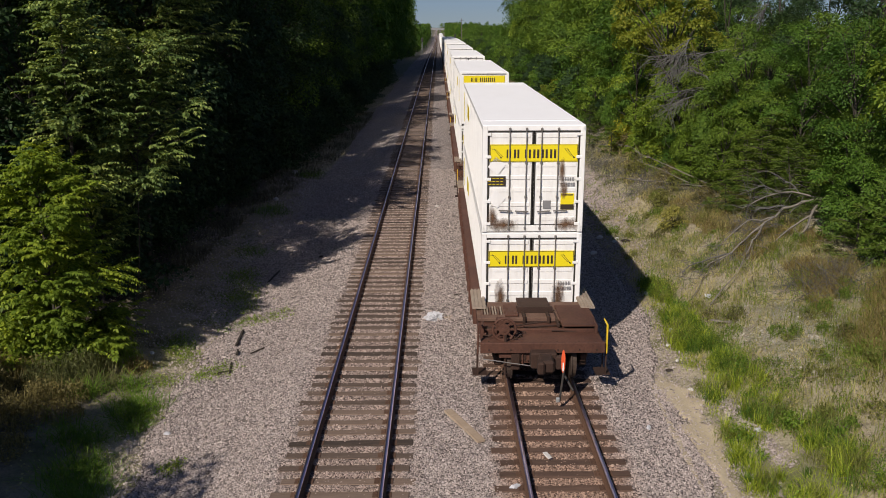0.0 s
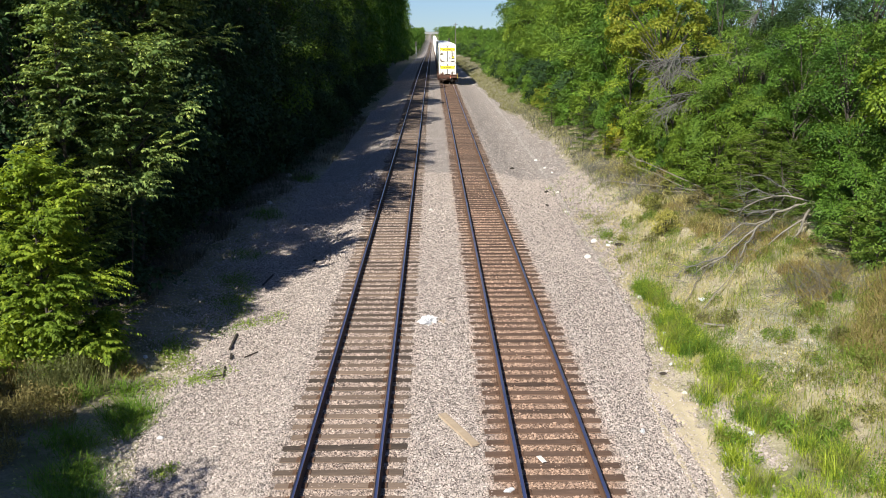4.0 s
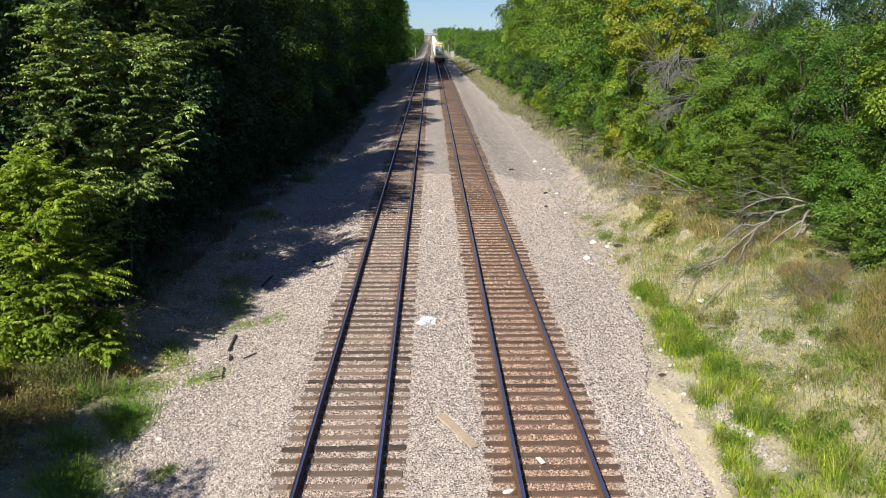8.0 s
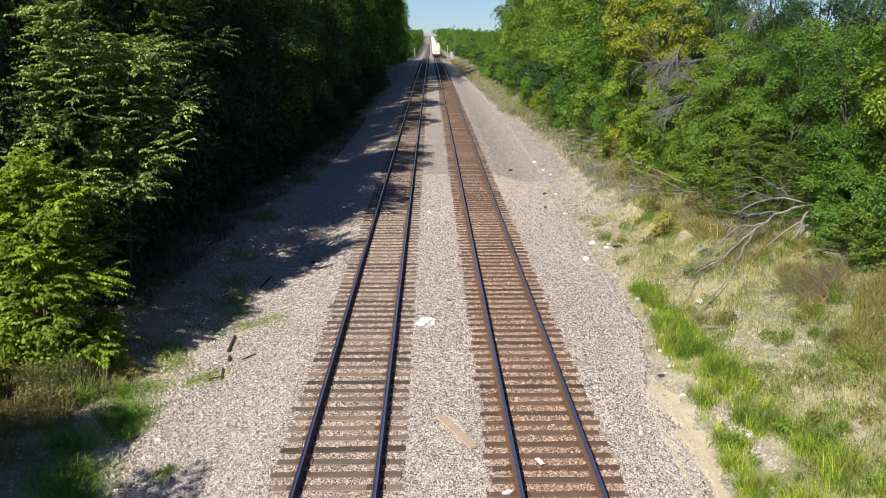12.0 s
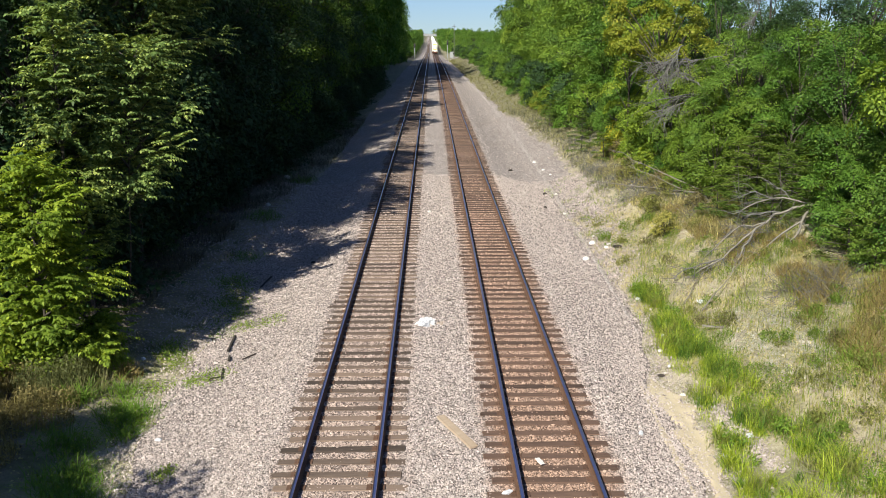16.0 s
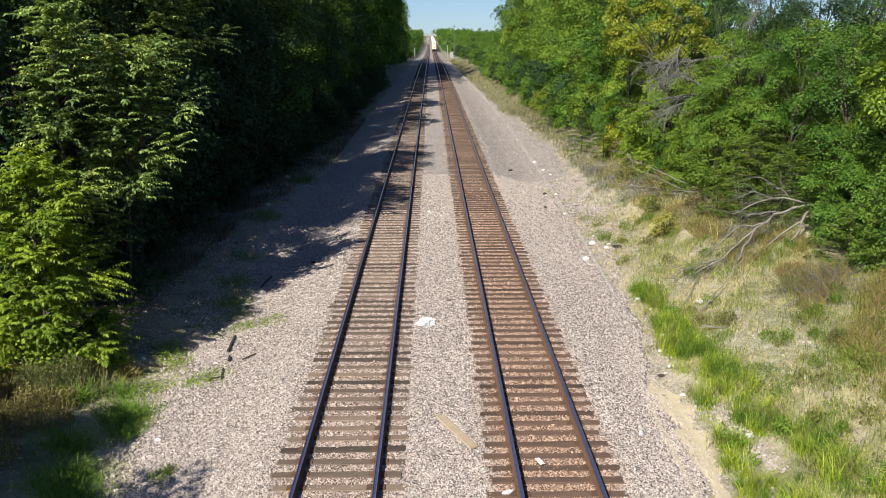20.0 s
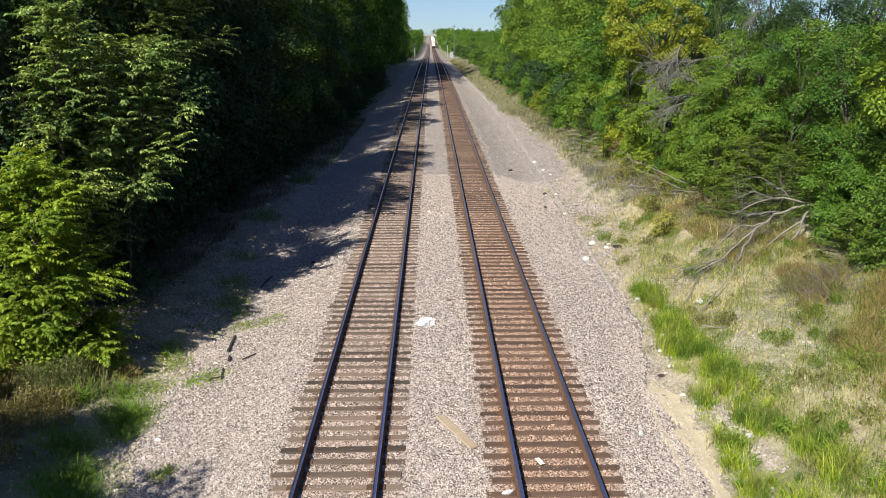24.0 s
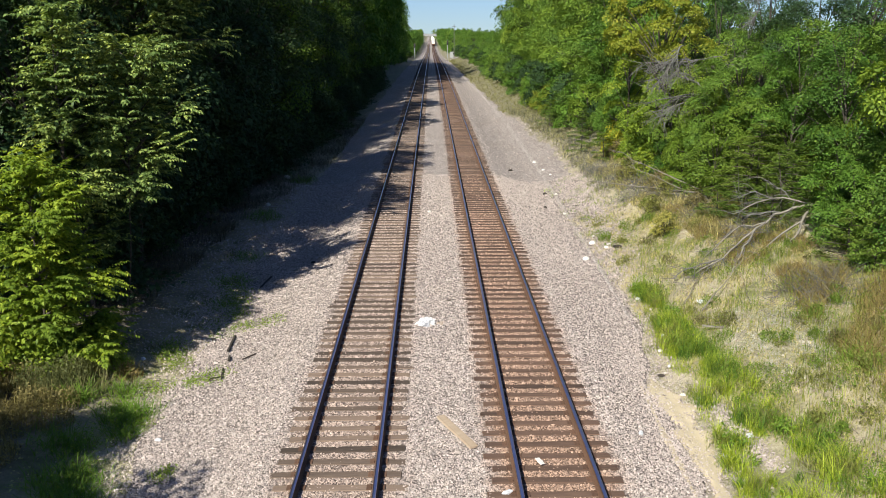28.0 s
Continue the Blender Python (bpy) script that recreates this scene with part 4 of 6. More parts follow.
        box((0.07, 0.5, 0.18), (-0.30, 2.5, 1.14), 0.01, bm)
        box((0.07, 0.5, 0.18), (0.30, 2.5, 1.14), 0.01, bm)
        put("lock_bracket", bm, M_CAR_DARK)
        bm = box((0.6, 2.6, 0.38), (0, 1.9, 0.72), 0.03)
        box((0.16, 0.5, 0.22), (-0.45, 1.2, 0.70), 0.02, bm)
        box((0.16, 0.5, 0.22), (0.45, 1.2, 0.70), 0.02, bm)
        put("centre_sill", bm, M_CAR_DARK)
        bm = box((0.34, 0.5, 0.30), (0, 0.28, 0.80), 0.05)
        box((0.16, 0.24, 0.30), (-0.14, 0.06, 0.80), 0.04, bm)
        box((0.20, 0.9, 0.20), (0, 0.75, 0.80), 0.03, bm)
        put("coupler", bm, M_CAR_DARK)
        for s in (-1, 1):
            g = box((0.36, 1.5, 0.04), (s * 1.38, 3.65, 1.23))
            for k in range(4):
                box((0.05, 1.5, 0.03), (s * 1.38 - 0.135 + 0.09 * k, 3.65, 1.262), 0, g)
            put("walkway_grating", g, M_GRATE, label="tan worn walkway grating")
            grab = box((0.035, 0.10, 0.72), (s * 1.50, 1.0, 1.12), 0.01)
            box((0.035, 0.40, 0.05), (s * 1.50, 1.2, 1.46), 0.01, grab)
            put("grab_iron", grab, M_SAFETY if s > 0 else M_CAR, label="yellow grab iron" if s > 0 else "")
            bm = box((0.03, 0.04, 0.55), (s * 1.5, 1.02, 0.48), 0)
            box((0.03, 0.04, 0.55), (s * 1.5, 1.42, 0.48), 0, bm)
            box((0.34, 0.42, 0.03), (s * 1.45, 1.22, 0.22), 0, bm)
            put("step", bm, M_CAR_DARK)
        bm = bmesh.new()
        for k in range(8):
            a = math.pi / 2 + 2 * math.pi * k / 8
            box((0.22, 0.03, 0.045), (-0.88 + math.cos(a) * 0.14, 1.16, 1.30 + math.sin(a) * 0.14), 0, bm, rot=(0, -math.degrees(a), 0))
        cyl(0.135, 0.04, (-0.88, 1.155, 1.30), (90, 0, 0), 16, bm)
        cyl(0.06, 0.30, (-0.88, 1.27, 1.30), (90, 0, 0), 12, bm)
        box((0.34, 0.22, 0.5), (-0.88, 1.5, 1.2), 0.02, bm)
        hub = put("brake_wheel", bm, M_CAR)
        turn = np.linspace(0, 2 * np.pi, 29)
        me = raw_mesh("rim", *tube(np.stack([-0.88 + 0.27 * np.cos(turn), np.full(29, 1.15), 1.30 + 0.27 * np.sin(turn)], 1), np.full(29, 0.032), 8))
        me.transform(m)
        link_mesh("rim", me, M_CAR, hub)
        hose = tube(wander(np.random.default_rng(3), (0.35, 0.55, 0.72), (0.2, -0.5, -1), 0.75, 7, 0.1, 0.08), np.full(8, 0.028), 7)
        me = raw_mesh("air_hose", *hose)
        me.transform(m)
        link_mesh("air_hose", me, M_GASKET, c)
        # the truck
        tk = part("truck_bolster", box((2.1, 0.4, 0.30), tuple(m @ Vector((0, 2.35, 0.55))), 0.03), M_CAR_DARK, c)
        for s in (-1, 1):
            bm = box((0.16, 2.3, 0.20), (s * 1.0, 2.35, 0.56), 0.03)
            box((0.18, 0.5, 0.42), (s * 1.0, 2.35, 0.46), 0.03, bm)
            box((0.2, 0.3, 0.3), (s * 1.0, 1.46, 0.48), 0.03, bm)
            box((0.2, 0.3, 0.3), (s * 1.0, 3.24, 0.48), 0.03, bm)
            put("side_frame", bm, M_CAR_DARK, tk)
        for u in (1.46, 3.24):
            ax = put("axle", cyl(0.08, 2.0, (0, u, 0.455), (0, 90, 0), 10), M_CAR_DARK, tk)
            for s in (-1, 1):
                bm = cyl(0.455, 0.11, (s * 0.765, u, 0.455), (0, 90, 0), 24)
                cyl(0.49, 0.03, (s * 0.70, u, 0.455), (0, 90, 0), 24, bm)
                put("wheel", bm, M_WHEEL, c)
    return c


def tail_marker():
    """The flashing marker hung on the last coupler."""
    e = thing("end_of_train_marker", "orange reflective marker hung on the last coupler", "marker lamp")
    part("body", box((0.22, 0.14, 0.32), (0.30, 0.06, 0.92), 0.03), M_CAR_DARK, e)
    bm = bmesh.new()
    bmesh.ops.create_cone(bm, cap_ends=True, segments=20, radius1=0.27, radius2=0.27, depth=0.03, matrix=pose(0.34, -0.03, 0.98, 90) @ Matrix.Diagonal((0.17, 1, 1, 1)))
    part("reflector", bm, M_ORANGE, e, "orange-red reflective blade")
    part("stripe", box((0.03, 0.006, 0.2), (0.34, -0.052, 0.86), 0), M_WHITE, e)
    part("hose", cyl(0.026, 0.75, (0.33, 0.0, 0.40), (4, 5, 0), 8), M_GASKET, e)
    part("glad_hand", box((0.09, 0.07, 0.12), (0.25, -0.03, 0.06), 0.02), M_ALU, e)
    return e


def far_container():
    W, H, L = 2.59, 2.745, 16.15
    c = thing("shipping_container", "white steel shipping container with yellow sign panels", "container", "containers on the train")
    part("roof", box((W, L, 0.05), (0, L / 2, H - 0.025), 0.01), M_ROOF, c)
    for s in (-1, 1):
        bm = box((0.05, L, H - 0.06), (s * (W / 2 - 0.026), L / 2, (H - 0.06) / 2))
        for i in range(26):
            box((0.02, 0.12, H - 0.3), (s * (W / 2 - 0.002), 0.4 + i * 0.6, H / 2), 0, bm)
        part("side_wall", bm, M_WHITE, c)
        part("side_sign", box((0.006, 1.55, 0.5), (s * (W / 2 + 0.012), 10.6, H - 0.75)), M_YELLOW, c, "yellow sign panel")
    part("front_wall", box((W - 0.12, 0.05, H - 0.06), (0, L - 0.03, (H - 0.06) / 2)), M_WHITE, c)
    for s in (-1, 1):
        part("door", box((W / 2 - 0.08, 0.05, H - 0.06), (s * (W / 4 - 0.02), 0.03, (H - 0.06) / 2), 0.01), M_DOOR, c)
        for x in (0.19, 0.61):
            part("lock_rod", cyl(0.02, H - 0.12, (s * x, -0.02, H / 2), n=6), M_STEEL, c)
    part("door_sign", box((2.2, 0.006, 0.44), (0, -0.001, H - 0.70)), M_YELLOW, c, "yellow sign panel")
    return c


def far_car():
    c = thing("well_car", "dark brown steel well car carrying two stacked containers", "rail car", "cars of the train")
    for s in (-1, 1):
        part("side_sill", box((0.2, 16.6, 0.9), (s * 1.42, CAR_PITCH / 2, 0.75), 0.02), M_CAR, c)
    part("well_floor", box((2.6, 15.4, 0.06), (0, CAR_PITCH / 2, 0.29)), M_CAR_DARK, c)
    for e in (0.0, CAR_PITCH):
        d = 1 if e == 0 else -1
        part("end_deck", box((2.9, 2.7, 0.2), (0, e + d * 2.25, 1.05), 0.02), M_CAR, c)
        part("coupler", box((0.3, 1.4, 0.3), (0, e + d * 0.7, 0.8), 0.04), M_CAR_DARK, c)
        part("truck", box((2.1, 2.2, 0.35), (0, e + d * 2.35, 0.5), 0.05), M_CAR_DARK, c)
        for u in (1.46, 3.24):
            part("wheelset", cyl(0.455, 1.55, (0, e + d * u, 0.455), (0, 90, 0), 16), M_WHEEL, c)
    return c


CARS, DETAILED = 36, 5
cars = [well_car(), far_car()]
low, high, plain = container(False), container(True), far_container()
TRAIN = [(tail_marker(), 0.0, 0.0, False)]   # object, distance ahead of the tail, height, nose to the rear
used = set()


def take(ob):
    """The prototype itself the first time, then copies of it."""
    if ob.name in used:
        return copy_thing(ob, Matrix.Identity(4))
    used.add(ob.name)
    return ob


for i in range(CARS):
    near = i < DETAILED
    TRAIN.append((take(cars[0] if near else cars[1]), i * CAR_PITCH, 0.0, False))
    TRAIN.append((take(low if near else plain), i * CAR_PITCH + 3.72, 0.25, False))
    turned = i == 1   # this one rides nose to the rear
    TRAIN.append((take((low if turned else high) if near else plain), i * CAR_PITCH + 3.72 + (16.15 if turned else 0.0), 0.25 + 2.765, turned))


# ---- woods ----
def plant(name, label, category, group, arrays, leaf_mat, at=(0, 0, 0), turn=0.0, stem="trunk", stem_mat=None):
    t = thing(name, label, category, group, at=at, turn=turn)
    (trunk, limbs), crown = arrays
    link_mesh(stem, raw_mesh(stem, *trunk), stem_mat or M_BARK, t)
    link_mesh("branchwork", raw_mesh("branchwork", *limbs), stem_mat or M_BARK, t)["kind"] = "stuff"
    cr = link_mesh("crown", raw_mesh("crown", *crown), leaf_mat, t)
    cr["kind"] = "stuff"
    return t


def stand(x, y, sink=0.05):
    return float(x), float(y), float(lie(x, y)) - sink


def scatter(protos, places, seed, size=(0.85, 1.15), taller=None):
    """Copies of the prototypes at the places; the prototypes themselves take the first ones."""
    rng = random.Random(seed)
    for i, (x, y) in enumerate(places):
        k = i % len(protos)
        m = pose(*stand(x, y), 0, 0, rng.uniform(0, 360))
        up = taller(y) if taller else 1.0
        s = rng.uniform(*size) * up ** 0.3
        o = protos[k] if i < len(protos) else copy_thing(protos[k], m)
        o.matrix_basis = m @ Matrix.Diagonal((s * rng.uniform(0.9, 1.1), s * rng.uniform(0.9, 1.1), s * up ** 0.7 * rng.uniform(0.93, 1.07), 1))


def line_of(rng, y0, y1, step, x, spread):
    out, y = [], y0
    while y < y1:
        out.append(((x(y) if callable(x) else x) + rng.uniform(-spread, spread), y + rng.uniform(-step, step) * 0.4))
        y += step
    return out


SWAYING = []   # boughs that stir in the wind: object, its resting place, size of the swing in degrees, phase


def frond_tree(name, label, at, height, spread, limbs, fronds, leaf_mat, leaflet=0.13, reach=0.9, seed=1, bare=0.15, sway=0.0, rise=0.35, taper=0.82, point=3.0, toward=0.0, lean=0.0, girth=1.0):
    """A young tree whose boughs end in arching sprays of hanging leaves; each bough is a part."""
    rng = np.random.default_rng(seed)
    t = thing(name, label, "tree", at=stand(*at))
    trunk = wander(rng, (0, 0, -0.3), (lean, 0, 1), height * 0.93, 9, 0.05, 0.0 if lean else 0.05)
    r0 = (0.006 * height + 0.015) * girth
    link_mesh("trunk", raw_mesh("trunk", *tube(trunk, np.linspace(r0, 0.012, len(trunk)), 8)), M_BARK, t)
    for i in range(limbs):
        u = bare + (1 - bare) * (i + rng.random()) / limbs
        base = np.array([np.interp(u, np.linspace(0, 1, len(trunk)), trunk[:, k]) for k in range(3)])
        a = i * 2.4 + rng.normal(0, 0.4)
        w01 = (u - bare) / (1 - bare)
        wide = spread * min(1.0, 0.62 + w01) * (1 - taper * w01 ** point) * rng.uniform(0.6, 1.12) * (1 + toward * math.cos(a))
        limb = wander(rng, (0, 0, 0), (math.cos(a), math.sin(a), rise + 0.9 * u * u), wide, 6, 0.12, -0.015)
        wood, leaf = [tube(limb, np.linspace(0.03 + 0.004 * wide, 0.006, len(limb)), 5)], []
        n = max(6, int(fronds * (0.4 + 0.6 * wide / spread)))
        for q in range(n):
            f = rng.uniform(0.12, 1.0) ** 0.8
            p = np.array([np.interp(f, np.linspace(0, 1, len(limb)), limb[:, k]) for k in range(3)])
            ang = a + rng.normal(0, 0.95) * (1.25 - f * 0.5)
            p = p + rng.normal(0, 0.16, 3)
            leaf.append(frond_arrays(rng, p, (math.cos(ang), math.sin(ang), rng.uniform(-0.05, 0.55 + 0.6 * u)), reach * rng.uniform(0.45, 1.1), rng.integers(7, 13), leaflet))
        ob = link_mesh("bough", raw_mesh("bough", *merge(wood)), M_BARK, t)
        link_mesh("foliage", raw_mesh("foliage", *merge(leaf)), leaf_mat, ob)["kind"] = "stuff"
        ob.matrix_basis = Matrix.Translation(base)
        if sway:
            SWAYING.append((ob, Vector(base), sway * rng.uniform(0.5, 1.2), rng.uniform(0, 6.28), a))
    return t


def woods():
    rng = random.Random(21)
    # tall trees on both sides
    # the first three carry the shade of the woods in their leaf colour
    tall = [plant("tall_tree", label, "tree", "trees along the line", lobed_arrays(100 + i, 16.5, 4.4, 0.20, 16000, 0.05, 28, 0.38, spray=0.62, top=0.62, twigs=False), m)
            for i, (m, label) in enumerate(((M_LEAF_SHADED, "tall tree in shade-darkened green at the edge of the woods"), (M_LEAF_SHADED, "tall leafy tree coloured dark for the shade"),
                                            (M_LEAF_SHADED, "tall tree in shade-darkened green overhanging the stones"), (M_LEAF_OLIVE, "tall green tree beside the tracks"), (M_LEAF_OLIVE, "tall olive green tree beside the tracks"), (M_LEAF_SUN, "tall light green tree beside the tracks")))]
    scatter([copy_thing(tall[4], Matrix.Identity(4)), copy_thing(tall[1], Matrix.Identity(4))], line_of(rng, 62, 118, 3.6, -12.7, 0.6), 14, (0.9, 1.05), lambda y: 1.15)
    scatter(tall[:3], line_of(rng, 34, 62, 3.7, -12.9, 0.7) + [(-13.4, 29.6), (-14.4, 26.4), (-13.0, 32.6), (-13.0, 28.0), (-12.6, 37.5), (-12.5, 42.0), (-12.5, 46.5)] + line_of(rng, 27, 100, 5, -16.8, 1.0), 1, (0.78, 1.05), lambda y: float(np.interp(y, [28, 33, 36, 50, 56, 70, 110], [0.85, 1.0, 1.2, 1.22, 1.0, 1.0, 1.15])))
    scatter(tall[3:], line_of(rng, 62, 162, 5.0, lambda y: 15.4 + max(0, min(y - 70, 40)) * 0.03 - max(0, y - 130) * 0.03, 0.7), 6, (0.9, 1.1), lambda y: float(np.interp(y, [62, 90, 130], [0.9, 1.05, 1.3])))
    for x, y, w, h in ((-12.4, 80.0, 0.95, 1.62), (-12.0, 107.0, 1.0, 1.62)):
        o = copy_thing(tall[4], Matrix.Identity(4))
        o.matrix_basis = pose(*stand(x, y), 0, 0, 40 + y) @ Matrix.Diagonal((w, w, h, 1))
    far = [plant("far_tree", "leafy green tree of the woods behind the line", "tree", "trees along the line", lobed_arrays(200 + i, 15.5, 4.8, 0.30, 7500, 0.04, 24, 0.38, spray=0.8, top=0.72, twigs=False), m)
           for i, m in enumerate((M_LEAF, M_LEAF_OLIVE, M_LEAF))]
    scatter(far, line_of(rng, 115, 318, 4.4, lambda y: -13.0 - max(0, min(y, 180) - 140) * 0.012 + max(0, min(y, 320) - 200) * 0.006, 0.6) + line_of(rng, 110, 229, 6, -18.0, 1.2) + line_of(rng, 22, 110, 5, -21.5, 1.5), 2, (0.85, 1.15), lambda y: float(np.interp(y, [30, 105, 122, 138, 228, 240, 280, 318], [0.95, 1.0, 1.3, 2.05, 2.15, 1.3, 1.3, 1.2])))
    scatter([copy_thing(f, Matrix.Identity(4)) for f in far], line_of(rng, 66, 160, 7, 21.5, 1.5) + line_of(rng, 139, 163, 5, 17.5, 0.8), 12)
    # two of the three use the green with shade in its colour
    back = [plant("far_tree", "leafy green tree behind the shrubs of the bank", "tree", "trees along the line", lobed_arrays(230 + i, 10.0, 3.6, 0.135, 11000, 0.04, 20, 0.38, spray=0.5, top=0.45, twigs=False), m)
            for i, m in enumerate((M_LEAF, M_LEAF_SHADED, M_LEAF_SHADED))]
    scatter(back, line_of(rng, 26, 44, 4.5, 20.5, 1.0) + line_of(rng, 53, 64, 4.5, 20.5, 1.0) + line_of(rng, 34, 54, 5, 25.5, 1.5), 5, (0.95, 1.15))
    low = [plant("distant_tree", "low green tree beside the far stretch of line", "tree", "distant trees", lobed_arrays(300 + i, 9.5, 3.8, 0.36, 2600, 0.05, 15, 0.42, spray=0.7, twigs=False), m)
           for i, m in enumerate((M_LEAF_OLIVE, M_LEAF))]
    scatter(low, line_of(rng, 326, 1080, 8, -11.8, 1.2) + line_of(rng, 176, 420, 8, lambda y: 16.5 - (y - 165) * 0.010, 1.2) + line_of(rng, 420, 1080, 8, 11.2, 1.0) + [(x + rng.uniform(-1, 1), 1085 + rng.uniform(-12, 12)) for x in (-46, -40, -34, -28, -23, -18, -13, 12, 17, 22, 28, 34, 40)]
            + line_of(rng, 300, 1250, 30, -30, 6) + line_of(rng, 200, 1250, 30, 32, 6), 3, (0.85, 1.05), lambda y: float(np.interp(y, [176, 250, 420, 620, 1050, 1250], [0.80, 0.82, 1.15, 1.5, 1.6, 1.7])))
    scatter([copy_thing(f, Matrix.Identity(4)) for f in low], [(x + rng.uniform(-3, 3), 1180 + rng.uniform(-30, 60)) for x in list(range(-120, -10, 8)) + list(range(6, 121, 8))], 13, (1.1, 1.9))
    # shrubs that close the foot of the woods
    foot = [plant("bush", "dense green bush at the foot of the woods", "bush", "bushes along the woods", lobed_arrays(400 + i, 3.4, 1.8, 0.15, 3200, 0.08, 11, 0.45, spray=0.36, twigs=False), m)
            for i, m in enumerate((M_LEAF_SHADED, M_LEAF, M_LEAF_OLIVE))]
    scatter(foot, line_of(rng, 64, 165, 3.2, lambda y: 11.7 + (y - 70) * 0.004, 0.6) + line_of(rng, 82, 170, 5.0, 10.8, 0.6) + line_of(rng, 170, 420, 10, 11.2, 0.8) + line_of(rng, 240, 420, 10, -10.4, 0.8), 4, (0.7, 1.35))
    # leaf colour darkened to stand for shade at the foot of the woods
    shade = plant("bush", "bush coloured dark for the shade of the woods", "bush", "bushes along the woods", tree_arrays(440, 3.0, 1.5, 0.14, 3400, 0.0, 16, 0.6, twigs=False), M_LEAF_SHADED)
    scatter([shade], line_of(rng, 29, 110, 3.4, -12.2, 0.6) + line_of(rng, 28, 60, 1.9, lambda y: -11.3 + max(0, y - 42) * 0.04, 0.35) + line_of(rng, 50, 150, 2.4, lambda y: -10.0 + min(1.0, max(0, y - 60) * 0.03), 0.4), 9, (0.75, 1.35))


def near_right():
    def tree(label, x, y, h, spread, mat, seed, leaf=0.115, count=14000, **shape):
        return plant("small_tree", label, "tree", "trees on the bank", lobed_arrays(seed, h, spread, leaf, count, **shape), mat, stand(x, y))

    # the shrubby trees of the bank
    big = [plant("small_tree", label, "tree", "trees on the bank", lobed_arrays(500 + i, 8.0, 3.0, 0.095, 23000, 0.06, 19, 0.36, spray=0.36, top=0.5), m)
           for i, (m, label) in enumerate(((M_LEAF_SUN, "small light green tree on the sunlit bank"), (M_LEAF_OLIVE, "small olive green tree on the sunlit bank"),
                                           (M_LEAF, "bushy green tree on the sunlit bank"), (M_LEAF_OLIVE, "bushy olive tree on the sunlit bank")))]
    scatter(big, [(16.9, 23), (16.8, 27.0), (14.6, 38.6), (17.4, 32), (14.6, 43.2), (14.8, 48.0), (14.6, 53.5), (14.4, 58.5), (16.6, 37.5),
                  (19.4, 28), (19.8, 33), (18.8, 39), (18.5, 46), (18.5, 53), (18.0, 60), (17.2, 43.0)], 7, (0.92, 1.06))
    bush = [plant("bush", label, "bush", "bushes on the bank", lobed_arrays(520 + i, 3.3, 1.7, 0.088, 9500, 0.10, 13, 0.42, spray=0.27), m)
            for i, (m, label) in enumerate(((M_LEAF, "leafy green bush on the bank"), (M_LEAF_OLIVE, "olive green bush on the bank"), (M_LEAF_SUN, "light green bush on the bank"), (M_LEAF, "spreading green bush on the bank")))]
    scatter(bush, [(15.3, 24.0), (15.9, 21), (13.1, 37.6), (12.5, 40.6), (12.2, 43.0), (12.6, 46.4), (12.2, 49.6), (12.2, 53.0), (12.0, 56.5),
                   (12.2, 60.0), (12.2, 64.0), (12.4, 68), (13.4, 40.2), (13.2, 44.6), (13.4, 51), (13.2, 55), (13.0, 61.5), (15.6, 30.2), (15.6, 34.6), (14.6, 29.4), (14.3, 27.4), (15.4, 26.0)], 8, (0.75, 1.2))
    tree("olive green shrubby tree above the fallen branch", 13.4, 38.0, 7.3, 2.6, M_LEAF_OLIVE, 601, 0.088, 19000, bare=0.08, lobes=18, lobe=0.36, spray=0.33, top=0.5)
    tree("green shrubby tree with fine leaves", 15.3, 36.2, 7.4, 2.7, M_LEAF, 602, 0.088, 19000, bare=0.1, lobes=18, lobe=0.36, spray=0.33, top=0.5)
    tree("dark green tree behind the cedars", 16.3, 32.6, 7.2, 2.4, M_LEAF, 603, 0.09, 14000, bare=0.3, lobes=14, spray=0.36, top=0.5)
    tree("light green tree at the edge of the bank", 13.2, 41.6, 5.2, 2.1, M_LEAF_SUN, 604, 0.09, 13000, lobes=14, spray=0.3)
    tree("bright green young tree on the bank", 12.0, 46.5, 4.8, 1.9, M_LEAF_SUN, 605, 0.09, 11000, lobes=13, spray=0.3)
    tree("tall green tree above the bank bushes", 13.4, 57.0, 10.5, 3.0, M_LEAF, 606, 0.14, 15000, bare=0.12, lobes=18, spray=0.42, top=0.5)
    tree("tall mid-green tree above the bank bushes", 13.2, 64.0, 11.0, 3.0, M_LEAF, 607, 0.14, 15000, bare=0.1, lobes=18, spray=0.42, top=0.5)
    tree("tree with large light green leaves at the wood's edge", 14.9, 26.6, 6.4, 1.7, M_LEAF_LIME, 608, 0.13, 4200, bare=0.62, lobes=12, spray=0.36, top=0.6)
    tree("low tree with large green leaves beside the dry grass", 14.6, 24.8, 3.2, 1.7, M_LEAF_OLIVE, 609, 0.10, 9000, bare=0.15, lobes=10, spray=0.36)
    # darkened leaf colour stands for the shade behind the sunlit shrubs
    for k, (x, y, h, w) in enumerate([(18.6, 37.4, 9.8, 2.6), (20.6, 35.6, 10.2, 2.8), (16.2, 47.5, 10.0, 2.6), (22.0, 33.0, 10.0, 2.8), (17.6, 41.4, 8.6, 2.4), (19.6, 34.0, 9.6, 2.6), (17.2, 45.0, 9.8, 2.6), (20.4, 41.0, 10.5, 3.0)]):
        tree("tall tree in shade-darkened green behind the bank shrubs", x, y, h, w, M_LEAF_SHADED, 620 + k, 0.105, 12000, bare=0.15, lobes=17, lobe=0.36, spray=0.4, top=0.5)
